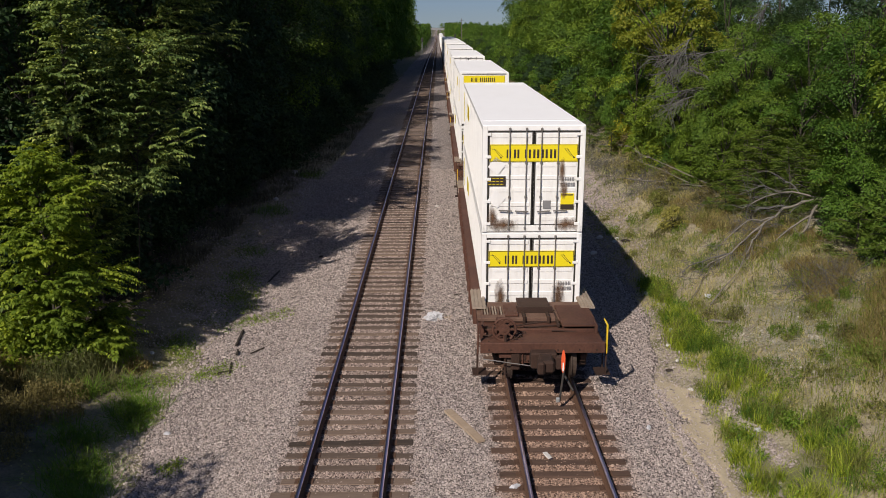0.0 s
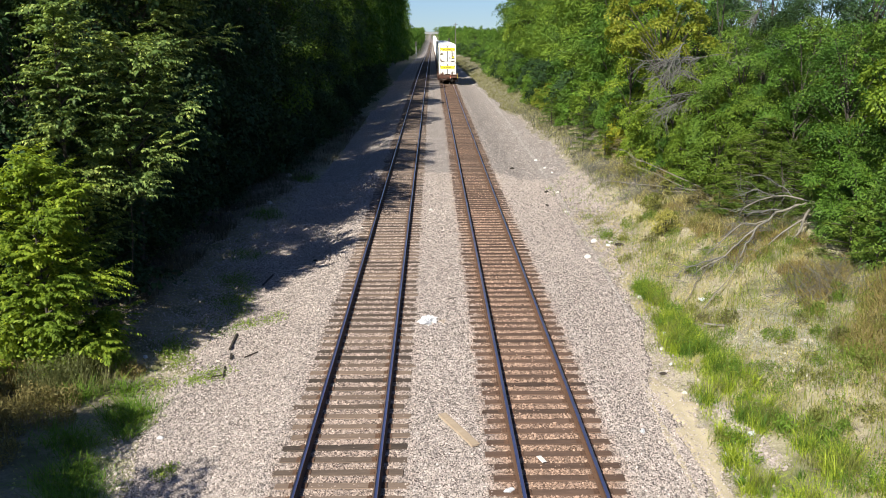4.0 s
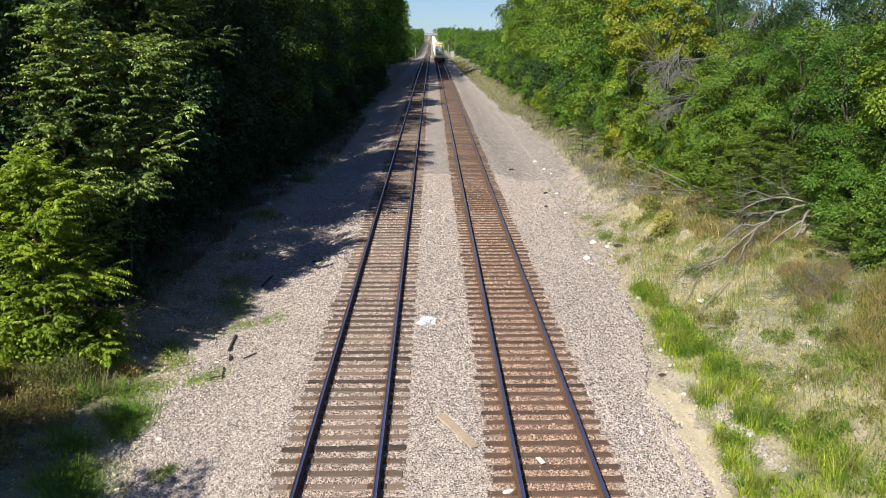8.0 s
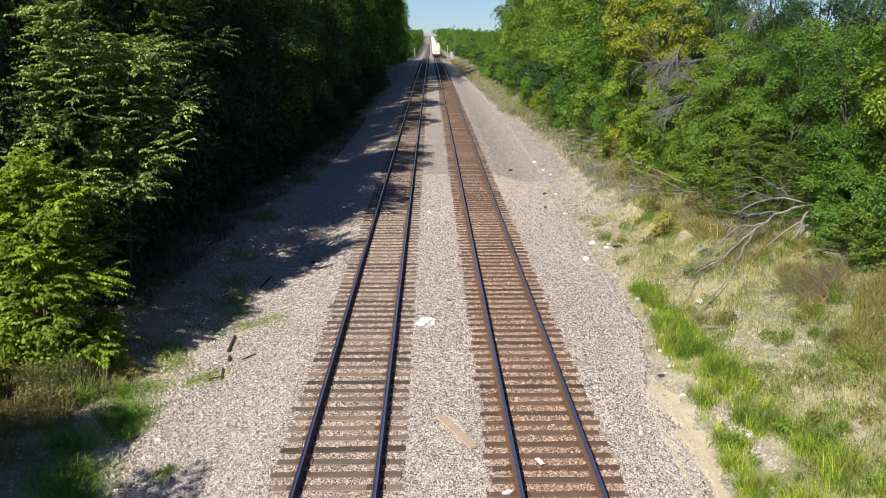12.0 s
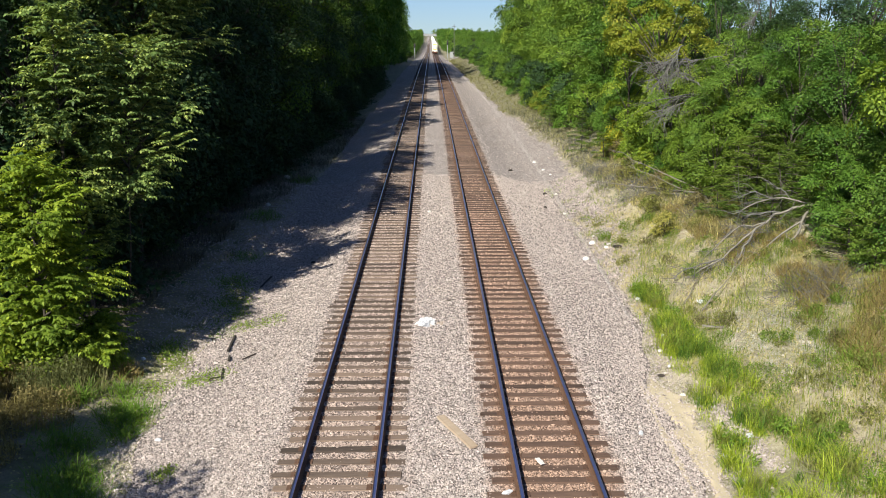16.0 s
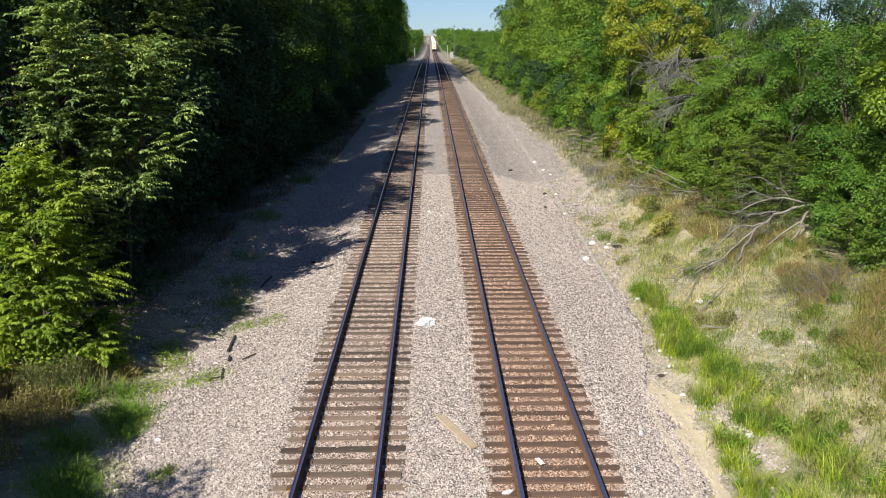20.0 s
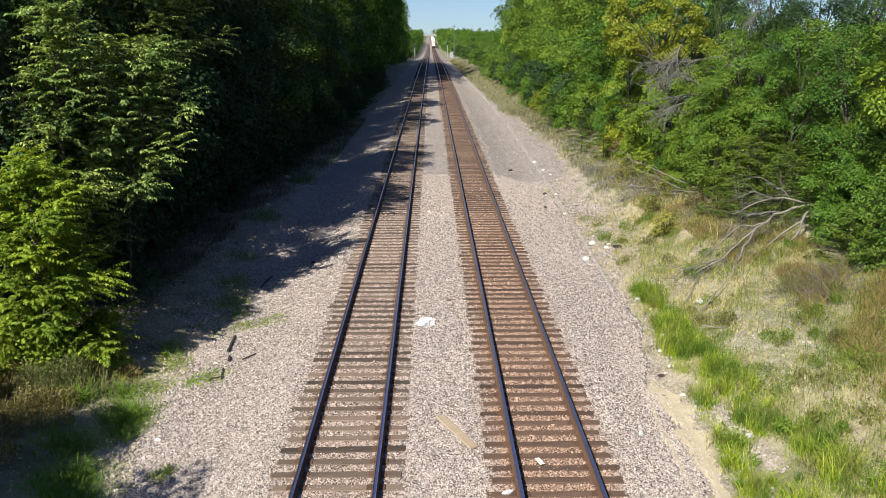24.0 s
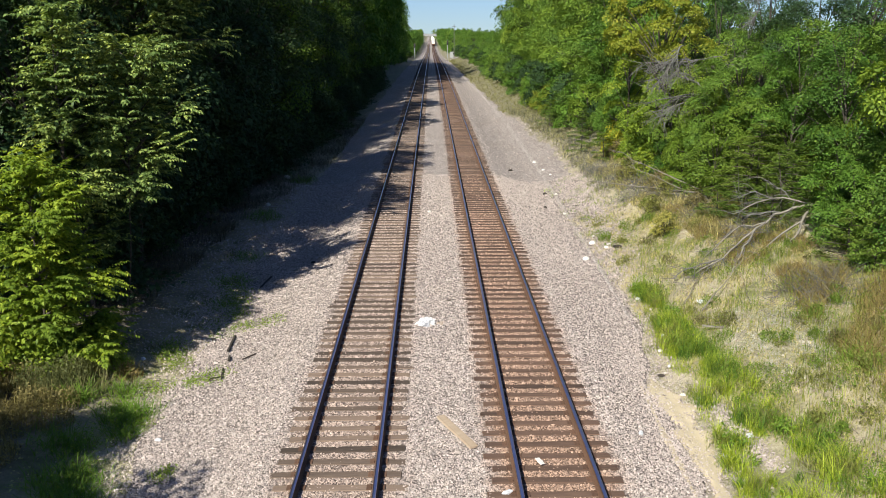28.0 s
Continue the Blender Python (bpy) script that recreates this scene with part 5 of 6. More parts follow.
    for k, (x, y, h) in enumerate([(12.4, 37.0, 3.6), (13.4, 36.8, 4.4), (13.0, 39.4, 4.8), (11.9, 39.6, 2.6), (14.2, 37.2, 5.0)]):
        tree("light green shrub with fine leaves on the bank", x, y, h, h * 0.42, M_LEAF_SUN, 640 + k, 0.086, int(2500 * h), bare=0.08, lobes=15, lobe=0.38, spray=0.28, top=0.5)
    r2 = random.Random(55)
    low = [plant("low_shrub", "low dull olive shrub in the dry brush", "bush", "low shrubs in the brush", lobed_arrays(660 + k, 1.1, 0.75, 0.075, 1500, 0.12, 9, 0.42, spray=0.16), m) for k, m in enumerate((M_WEED_OLIVE, M_WEED_RUSTY, M_WEED_OLIVE))]
    scatter(low, [(r2.uniform(9.6, 11.6) + 0.03 * (y - 44), y) for y in [33.5 + 1.7 * k for k in range(12)]], 18, (0.6, 1.25))
    for k, (x, y, h, m) in enumerate([(13.7, 27.5, 1.6, M_LEAF_OLIVE), (14.2, 26.2, 2.1, M_LEAF_OLIVE), (14.3, 29.2, 1.7, M_LEAF), (13.7, 24.9, 1.5, M_LEAF_OLIVE), (14.7, 28.6, 2.4, M_LEAF)]):
        plant("bush", "leafy green bush beside the fallen branch", "bush", "bushes on the bank", lobed_arrays(680 + k, h, h * 0.6, 0.08, 4200, 0.08, 12, 0.42, spray=0.22), m, stand(x, y))
    # one tree turning yellow, with lime green sprays lower down
    plant("yellowing_tree", "tree with leaves turning yellow above the bank", "tree", "", lobed_arrays(541, 9.4, 2.7, 0.13, 13000, 0.64, 24, 0.26, (-0.03, 0), 0.45, 0.34, 0.75), M_LEAF_YELLOW, stand(12.6, 44.0))
    # more trees with shade put into the leaf colour, to close bright gaps
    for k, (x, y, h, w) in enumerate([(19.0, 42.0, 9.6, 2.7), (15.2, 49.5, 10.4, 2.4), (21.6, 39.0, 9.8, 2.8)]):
        tree("tree in shade-darkened green filling the depth behind the bank", x, y, h, w, M_LEAF_SHADED, 700 + k, 0.105, 12000, bare=0.12, lobes=17, lobe=0.36, spray=0.4, top=0.55)
    tree("green young tree before the yellowing one", 12.2, 43.4, 5.6, 1.7, M_LEAF_OLIVE, 610, 0.095, 9000, lobes=13, spray=0.3, top=0.5)
    tree("tree with layered bright yellow-green sprays", 11.9, 50.5, 8.4, 2.3, M_LEAF_LIME, 542, 0.14, 8000, bare=0.3, lobes=13, lobe=0.38, flat=0.45, spray=0.42, top=0.4)
    tree("bright green sapling with layered sprays", 12.1, 45.0, 5.4, 1.5, M_LEAF_LIME, 543, 0.13, 4000, bare=0.25, lobes=9, flat=0.5, spray=0.36)
    for k, (x, y, h, m) in enumerate([(12.4, 42.0, 2.4, M_LEAF_LIME), (12.9, 39.2, 2.2, M_LEAF_LIME), (11.3, 47.8, 1.9, M_LEAF_LIME), (11.4, 52.0, 2.1, M_LEAF_YELLOW)]):
        plant("bush", "bright sunlit bush at the foot of the bank trees", "bush", "bushes on the bank", lobed_arrays(575 + k, h, h * 0.5, 0.105, 4200, 0.1, 9, 0.45, spray=0.24), m, stand(x, y))
    for k, (x, y, h, w) in enumerate([(10.9, 61, 2.2, 1.0), (10.4, 50.8, 1.9, 0.9), (12.6, 33.2, 3.3, 1.7), (13.6, 34.6, 3.7, 1.8), (13.5, 31.8, 2.9, 1.5), (12.9, 35.6, 2.8, 1.4), (14.5, 33.2, 3.0, 1.5), (11.6, 55.0, 2.0, 1.0), (9.9, 55.5, 1.5, 0.9), (10.0, 71.5, 2.4, 1.2), (13.4, 24.6, 1.9, 1.2), (13.3, 26.0, 1.7, 1.1), (12.1, 32.0, 1.9, 1.2), (12.9, 31.2, 1.8, 1.1), (11.6, 33.4, 1.5, 0.9)]):
        plant("cedar", "small dark green cedar on the bank", "bush", "cedars", cedar_arrays(550 + k, h, w, int(2000 * h)), M_CEDAR, stand(x, y), stem="trunk")
    for k, (x, y, h, m) in enumerate([(11.0, 79, 3.0, M_LEAF_YELLOW), (10.5, 84, 2.0, M_LEAF_YELLOW), (10.2, 90, 2.0, M_LEAF_LIME), (10.7, 73, 1.6, M_LEAF_OLIVE), (11.4, 44.2, 1.6, M_LEAF_LIME)]):
        plant("bush", "bush with yellowing leaves beside the dry grass", "bush", "yellowing bushes", lobed_arrays(560 + k, h, h * 0.45, 0.13, 1700, 0.08, 8, 0.45, spray=0.28), m, stand(x, y))
    # grey leafless limbs hanging out of the foliage
    r = np.random.default_rng(77)
    for x, y, tall, limbs, reach in ((13.1, 41.0, 6.6, 15, 2.6), (14.9, 42.6, 8.8, 4, 1.6)):
        d = thing("dead_tree", "grey leafless tree with drooping tangled twigs", "tree", "dead trees", at=stand(x, y))
        trunk = wander(r, (0, 0, -0.2), (-0.02, -0.03, 1), tall, 8, 0.05)
        link_mesh("trunk", raw_mesh("trunk", *tube(trunk, np.linspace(0.05, 0.015, 9), 6)), M_BARK, d)
        for i in range(limbs):
            base = trunk[5 + i % 4] + r.normal(0, 0.15, 3)
            limb = wander(r, base, (-0.8 + r.normal(0, 0.35), -0.5 + r.normal(0, 0.35), 0.3), reach * r.uniform(0.7, 1.1), 7, 0.14, -0.15)
            w = [tube(limb, np.linspace(0.036, 0.013, 8), 5)]
            for q in range(18):
                tw = wander(r, limb[r.integers(1, 8)], r.normal(0, 0.45, 3) + [-0.6, -0.3, -0.45], r.uniform(0.5, 1.5), 5, 0.2, -0.10)
                w.append(tube(tw, np.linspace(0.014, 0.005, 6), 4))
            link_mesh("limb", raw_mesh("limb", *merge(w)), M_TWIG, d)


def near_left():
    frond_tree("young_elm", "young tree with arching sprays of sunlit leaves", (-10.2, 24.6), 10.4, 2.3, 34, 34, M_LEAF_LIME2, 0.15, 0.95, 41, 0.26, 1.3, 0.55, 0.95, 1.2, 0.1)
    frond_tree("young_elm", "lower young tree with spreading sprays of leaves", (-9.9, 26.0), 8.9, 2.2, 26, 40, M_LEAF_LIME2, 0.15, 1.0, 47, 0.48, 1.2, 0.4, 0.5, 2.6, 0.1, 0.27, 0.4)
    frond_tree("leafy_sapling", "bright lime green sapling with feathery leaves", (-10.4, 21.8), 6.0, 2.2, 34, 48, M_LEAF_LIME, 0.14, 0.8, 42, 0.05, 1.2, 0.45, 0.8, 1.8, 0.18)
    frond_tree("young_elm", "young tree with long sprays at the wood's edge", (-13.8, 22.6), 8.2, 2.4, 16, 28, M_LEAF_LIME2, 0.2, 1.0, 43, 0.2, 1.2)
    frond_tree("young_elm", "taller tree with dark sprays of leaves", (-11.0, 31.0), 13.5, 4.3, 32, 40, M_LEAF_LIME2, 0.17, 1.1, 44, 0.58, 0.9)
    frond_tree("leafy_sapling", "low green sapling in the shade", (-11.6, 18.2), 2.0, 1.2, 10, 16, M_LEAF_LIME, 0.15, 0.6, 45, 0.05, 0.8)
    for k, (x, y, h) in enumerate([(-10.8, 20.9, 1.7), (-9.8, 21.2, 1.5), (-11.6, 21.0, 1.9), (-9.2, 22.0, 1.3), (-10.4, 22.6, 2.2), (-11.0, 20.4, 1.3), (-10.2, 20.6, 1.1)]):
        plant("bush", "low lime green bush under the sapling", "bush", "bushes under the saplings", lobed_arrays(590 + k, h, h * 0.55, 0.12, 1900, 0.06, 9, 0.45, spray=0.26), M_LEAF_LIME, stand(x, y))
    # trees out of view, added to cast shade on the weeds and saplings
    for k, (x, y, h, s) in enumerate([(-12.4, 8.2, 8.0, 2.6), (-12.6, 4.4, 9.5, 3.2), (-15.5, 6.5, 10.0, 3.2), (-16.3, 18.0, 12.5, 3.0), (-9.9, 11.2, 3.6, 1.7), (-12.9, 10.6, 7.6, 1.8), (-13.4, 8.4, 9.0, 2.2)]):
        plant("small_tree", "unseen leafy tree added to shade the weeds beside the line", "tree", "trees along the line", tree_arrays(580 + k, h, s, 0.20, 5200, 0.02, 20, 0.85), M_LEAF, stand(x, y))


M_LEAF_LIME2 = leaf_material("leaf_elm", (0.05, 0.085, 0.025), (0.15, 0.22, 0.058), (0.46, 0.525, 0.15), 0.24)
woods()
near_right()
near_left()


# ---- grass, weeds and litter ----
def patchy(rng, n, x0, x1, y0, y1, scale=1.0, cut=0.0, off=0.0):
    """Places in a strip, thinned into patches."""
    y = y0 + (y1 - y0) * rng.random(n)
    lo = x0(y) if callable(x0) else x0
    hi = x1(y) if callable(x1) else x1
    x = lo + (hi - lo) * rng.random(n)
    f = np.sin(x * 2.1 * scale + off) * np.sin(y * 1.3 * scale + 1.7 * off) + 0.6 * np.sin(x * 4.3 * scale - y * 3.1 * scale + off) + 0.4 * rng.normal(0, 1, n)
    k = f > cut
    return x[k], y[k]


def tufts(rng, n, centre_x, centre_y, radius):
    a, r = rng.uniform(0, 2 * np.pi, n), radius * np.sqrt(rng.random(n))
    return centre_x + r * np.cos(a), centre_y + 1.3 * r * np.sin(a)


def grow(name, label, pieces, mat):
    v, f = merge(pieces)
    return tagged(link_mesh(name, raw_mesh(name, v, f), mat), label, "grass", kind="stuff")


def green_left(y):
    return np.interp(y, [12, 15, 19, 22.5, 27], [6.05, 6.15, 6.5, 6.75, 7.1])


def green_right(y):
    return np.interp(y, [12, 14.5, 16, 18.4, 21, 24, 28], [8.6, 8.5, 8.3, 7.8, 7.35, 7.2, 7.2])


M_WEED_GREEN = leaf_material("weed_green", (0.09, 0.14, 0.022), (0.185, 0.27, 0.043), (0.31, 0.39, 0.075), 0.35)

M_WEED_YELLOW = leaf_material("weed_yellow", (0.13, 0.16, 0.025), (0.28, 0.31, 0.05), (0.44, 0.44, 0.09), 0.3)
M_CRUMBS = surface("pale_crumbs", (0.36, 0.33, 0.27), (0.62, 0.575, 0.49), 3.0, 30, 0.95)
M_STALK = surface("dry_stalk", (0.16, 0.12, 0.10), (0.42, 0.34, 0.28), 3.0, 30, 0.9)


def verge():
    rng = np.random.default_rng(90)

    def spread(xs, ys, h, w, lean=0.35):
        return blades(rng, xs, ys, lie(xs, ys) - 0.05, h, w, lean)

    # the green strip: tufts of many sizes, with broad-leaved weeds and bare gaps between them
    fresh, deep, seeding, broad = [], [], [], []
    for k in range(700):
        cy = 12.6 + 15.6 * rng.random() ** 1.15
        cx = rng.uniform(float(green_left(cy)) - 0.05, float(green_right(cy)) + 0.35)
        gap = np.sin(cx * 3.3 + 0.8 * np.sin(cy)) * np.sin(cy * 1.25 + 0.6) + 0.35 * rng.normal()
        if gap < -0.02 or (abs(cx - 6.98 - 0.10 * math.sin(cy * 2)) < 0.22 and 15.9 < cy < 19.5):
            continue
        r, h, n = rng.uniform(0.08, 0.34), rng.uniform(0.13, 0.47), int(rng.uniform(30, 150))
        x, y = cx + rng.normal(0, r * 0.6, n), cy + rng.normal(0, r * 0.75, n)
        kind = rng.random()
        if kind < 0.68:
            (deep if rng.random() < 0.3 else fresh).append(blades(rng, x, y, lie(x, y) - 0.05, h * np.clip(1.25 - ((x - cx) ** 2 + (y - cy) ** 2) / (r * r * 2), 0.35, 1.1), 0.006, rng.uniform(0.6, 1.3)))
        elif kind < 0.82:
            seeding.append(spread(x, y, h * 1.15, 0.005, 0.8))
        else:
            z = lie(x, y) - 0.05 + h * rng.random(n) ** 0.7
            broad.append(leaves(np.stack([x, y, z], 1), rng.normal(0, 1, (n, 3)) + [0, 0, 0.25], unit(rng.normal(0, 0.6, (n, 3)) + [0, 0, 1.0]), rng.uniform(0.04, 0.10, n), 0.4))
    x, y = patchy(rng, 12000, lambda q: green_left(q) - 0.1, lambda q: green_right(q) + 0.5, 12.5, 28.0, 1.7, 0.1, 0.4)
    k = (np.abs(x - 6.98 - 0.10 * np.sin(y * 2)) > 0.14) | (y > 19)
    fresh.append(spread(x[k], y[k], 0.13, 0.0055, 1.2))
    grow("green_grass", "tufts of bright green grass between the gravel and the bank", fresh, M_GRASS)
    grow("green_grass", "tufts of deeper green grass beside the gravel", deep, M_GRASS_DARK)
    grow("seeding_grass", "yellowing grass stalks among the green grass", seeding, M_WEED_OLIVE)
    grow("broad_weeds", "broad-leaved green weeds among the grass tufts", broad, M_GRASS_DARK)
    x, y = patchy(rng, 15000, lambda q: green_right(q) - 0.8, 13.5, 12, 50, 0.9, 0.45, 2.0)
    loose = []
    for cx, cy, rad, n, h in [(10.1, 19.0, 0.45, 420, 0.4), (10.5, 18.6, 0.3, 200, 0.32), (9.8, 19.8, 0.25, 120, 0.25), (7.15, 27.9, 0.22, 260, 0.6), (7.4, 27.2, 0.4, 260, 0.25), (10.4, 17.2, 0.4, 220, 0.35), (10.9, 16.3, 0.3, 150, 0.3), (8.2, 29.5, 0.4, 160, 0.2), (9.0, 32.0, 0.4, 160, 0.25), (10.6, 21.6, 0.35, 200, 0.3), (9.9, 18.3, 0.35, 180, 0.3), (8.9, 17.2, 0.3, 160, 0.25), (9.4, 15.6, 0.3, 160, 0.25), (11.4, 18.6, 0.4, 260, 0.4), (8.7, 19.4, 0.3, 140, 0.22), (10.9, 24.4, 0.4, 200, 0.35), (9.5, 24.0, 0.35, 120, 0.2), (9.9, 27.0, 0.4, 140, 0.25), (10.6, 29.0, 0.4, 160, 0.3), (7.6, 22.9, 0.3, 330, 0.24), (7.3, 20.6, 0.28, 300, 0.24), (7.9, 21.6, 0.3, 330, 0.26), (7.8, 17.2, 0.35, 380, 0.28), (8.2, 15.6, 0.35, 360, 0.28), (7.1, 24.6, 0.3, 300, 0.22), (8.3, 18.8, 0.3, 260, 0.24), (8.6, 14.4, 0.4, 400, 0.3)]:
        tx, ty = tufts(rng, n, cx, cy, rad)
        tx, ty = tx + rng.normal(0, rad * 0.5, n), ty + rng.normal(0, rad * 0.5, n)
        up = unit(rng.normal(0, 0.6, (n, 3)) + [0, 0, 1.0])
        loose.append(leaves(np.stack([tx, ty, lie(tx, ty) - 0.05 + h * rng.random(n) ** 0.7], 1), rng.normal(0, 1, (n, 3)) + [0, 0, 0.25], up, rng.uniform(0.04, 0.09, n), 0.4))
        loose.append(spread(tx[: n // 3], ty[: n // 3], h, 0.006, 0.5))
    grow("weeds", "patches of green weeds in the dry grass", [spread(x, y, 0.22, 0.008, 0.7)] + loose, M_WEED_GREEN)
    x, y = patchy(rng, 52000, lambda q: np.interp(q, [12, 24, 30, 50, 80, 165], [7.9, 7.6, 7.4, 9.2, 9.6, 9.0]), lambda q: np.interp(q, [12, 40, 120], [14.5, 13.5, 12.0]), 12, 165, 0.8, -0.2, 5.0)
    far = y > 55
    thin = ~far | (rng.random(len(y)) < 0.55)
    x, y, far = x[thin], y[thin], far[thin]
    grow("dry_grass", "dry straw-coloured grass on the bank", [spread(x[~far], y[~far], 0.19, 0.006, 1.2), spread(x[far][::5], y[far][::5], 0.15, 0.010, 1.6)], M_STRAW)
    grow("olive_weeds", "olive and brown weeds along the foot of the woods", [spread(x[far][1::2], y[far][1::2], 0.18, 0.012, 1.4)], M_WEED_DULL)
    x, y = patchy(rng, 60000, lambda q: green_right(q) - 0.6, 13.0, 12, 40, 1.9, -0.2, 9.0)
    grow("dead_thatch", "flattened pale dead grass over the bank", [blades(rng, x, y, lie(x, y) - 0.04, 0.13, 0.006, 2.2)], M_STRAW)
    n = 5200
    a, q = rng.uniform(0, 2 * np.pi, n), np.sqrt(rng.random(n))
    wob = 1 + 0.22 * np.sin(3 * a + 1) + 0.15 * np.sin(7 * a)
    x, y = 9.45 + 1.3 * q * wob * np.cos(a) + rng.normal(0, 0.15, n), 21.6 + 2.4 * q * wob * np.sin(a) + rng.normal(0, 0.2, n)
    k = rng.random(n) < 0.62
    size = 0.014 * rng.lognormal(0, 0.4, k.sum())
    grow("pale_crumbs", "pale crumbs of dry soil and chalk on the bank", [chips(rng, x[k], y[k], lie(x[k], y[k]) - 0.035 + size * 0.4, size)], M_CRUMBS)
    grow("bleached_thatch", "matted grey-white dead grass on the bank", [tube(np.stack([p, p + d * 0.5 + [0, 0, 0.03], p + d]), [0.005, 0.005, 0.003], 3) for p, d in zip(np.stack([x, y, lie(x, y) - 0.02], 1)[~k], (rng.normal(0, 0.12, (n, 3)) * [1, 1, 0.15])[~k])], M_BLEACHED)
    x, y = patchy(rng, 9000, lambda q: green_right(q) + 0.2, 13.6, 13, 34, 0.7, 0.15, 14.0)
    grow("yellow_weeds", "upright yellow-green weeds through the dry grass", [spread(x, y, 0.34, 0.007, 0.6)], M_WEED_YELLOW)
    x, y = patchy(rng, 12000, green_right, 13.5, 12, 48, 1.3, 0.5, 11.0)
    n = len(x)
    grow("small_weeds", "small green leaves scattered through the dry grass", [leaves(np.stack([x, y, lie(x, y) + rng.uniform(-0.03, 0.16, n)], 1), rng.normal(0, 1, (n, 3)) + [0, 0, 0.4], unit(rng.normal(0, 0.6, (n, 3)) + [0, 0, 1.0]), rng.uniform(0.04, 0.10, n), 0.5)], M_WEED_GREEN)
    x, y = patchy(rng, 30000, lambda q: np.interp(q, [30, 36, 50, 56], [10.8, 9.5, 9.4, 10.2]), 13.4, 30, 56, 1.1, 0.1, 7.0)
    x2, y2 = patchy(rng, 26000, lambda q: np.interp(q, [14, 20, 26], [9.6, 10.2, 11.0]), 14.0, 14, 26, 0.8, -0.15, 8.0)
    x3, y3 = patchy(rng, 26000, lambda q: green_right(q) - 0.3, 13.5, 12, 44, 1.1, 0.6, 4.0)
    grow("olive_grass", "short olive and yellow grass through the dry thatch", [spread(x3, y3, 0.20, 0.006, 1.0), spread(*patchy(rng, 13000, lambda q: np.interp(q, [12, 18, 25], [9.0, 9.6, 10.6]), 13.4, 12, 25, 1.0, 0.0, 6.0), 0.26, 0.006, 1.2)], M_WEED_OLIVE)
    x4, y4 = patchy(rng, 15000, 10.2, 13.2, 27.5, 37, 1.2, 0.0, 3.0)
    grow("rusty_weeds", "rust-brown weeds round the fallen branch", [spread(x4, y4, 0.34, 0.006, 1.2)], M_WEED_RUSTY)
    grow("dry_brush", "brown dead brush below the bushes", [spread(x[::2], y[::2], 0.40, 0.006, 1.0)], M_WEED)
    grow("dry_brush", "thin dry straw and stalks below the bushes", [spread(x[1::2], y[1::2], 0.42, 0.005, 0.9)], M_STRAW)
    grow("rusty_weeds", "rust-brown dry weeds below the bushes", [spread(x2, y2, 0.36, 0.006, 1.2)], M_WEED_RUSTY)
    # the brush takes its shade from the darkened weed tone
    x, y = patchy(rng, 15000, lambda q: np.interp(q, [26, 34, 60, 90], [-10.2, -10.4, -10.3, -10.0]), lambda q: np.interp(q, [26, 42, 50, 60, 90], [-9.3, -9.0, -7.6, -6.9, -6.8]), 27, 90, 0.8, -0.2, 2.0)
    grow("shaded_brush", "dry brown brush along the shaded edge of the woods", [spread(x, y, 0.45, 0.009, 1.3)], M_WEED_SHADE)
    y = 92 + 250 * rng.random(16000) ** 1.2
    x = ballast_edge(y, 1) + rng.gamma(1.3, 1.5, len(y)) - 0.3
    half = rng.random(len(y)) < 0.5
    grow("far_grass", "dry and green grass along the far bank", [spread(x[half], y[half], 0.15, 0.016, 1.6)], M_WEED)
    grow("far_weeds", "green weeds along the far bank", [spread(x[~half], y[~half], 0.22, 0.022, 1.3)], M_WEED_DULL)
    y = rng.uniform(43, 92, 9000)
    x = ballast_edge(y, 1) + rng.gamma(1.8, 0.8, len(y)) + 0.1
    third = rng.integers(0, 3, len(y))
    for k, (label, h, mat) in enumerate((("grey-brown dead stalks beside the stones", 0.40, M_WEED_SHADE), ("dull green weeds beside the stones", 0.26, M_WEED_DULL), ("pale dry grass beside the stones", 0.30, M_STRAW))):
        grow("verge_weeds", label, [spread(x[third == k], y[third == k], h, 0.009, 1.1)], mat)
    size = 0.03 * rng.lognormal(0, 0.35, 2600)
    y = rng.uniform(30, 85, 2600)
    x = ballast_edge(y, 1) + rng.gamma(1.3, 0.5, 2600) - 0.1
    tagged(link_mesh("strewn_stones", raw_mesh("strewn_stones", *chips(rng, x, y, lie(x, y) - 0.03 + size * 0.3, size)), M_STONE), "loose stones strewn over the verge", "stones", kind="stuff")
    # leafy clumps standing out of the dry grass
    kinds = {"green": [], "olive": [], "brown": []}
    for k in range(150):
        cy = 13.5 + 26 * rng.random() ** 1.3
        cx = rng.uniform(float(green_right(cy)) + 0.1, 13.2)
        r, h, n = rng.uniform(0.12, 0.38), rng.uniform(0.12, 0.42), int(rng.uniform(60, 240))
        x, y = tufts(rng, n, cx, cy, r)
        lift = h * rng.random(n) ** 0.8 * np.clip(1.2 - ((x - cx) ** 2 + (y - cy) ** 2) / (r * r * 1.6), 0.15, 1)
        kind = "green" if rng.random() < 0.5 else ("olive" if rng.random() < 0.6 else "brown")
        kinds[kind].append(leaves(np.stack([x, y, lie(x, y) - 0.05 + lift], 1), rng.normal(0, 1, (n, 3)) + [0, 0, 0.6], unit(rng.normal(0, 0.5, (n, 3)) + [0, 0, 1.0]), rng.uniform(0.05, 0.12, n), 0.32))
        kinds[kind].append(spread(x[: n // 3], y[: n // 3], h * 1.1, 0.006, 0.7))
    grow("bank_weeds", "small clumps of green weeds on the dry bank", kinds["green"], M_WEED_GREEN)
    grow("bank_weeds", "small clumps of olive weeds on the dry bank", kinds["olive"], M_WEED_OLIVE)
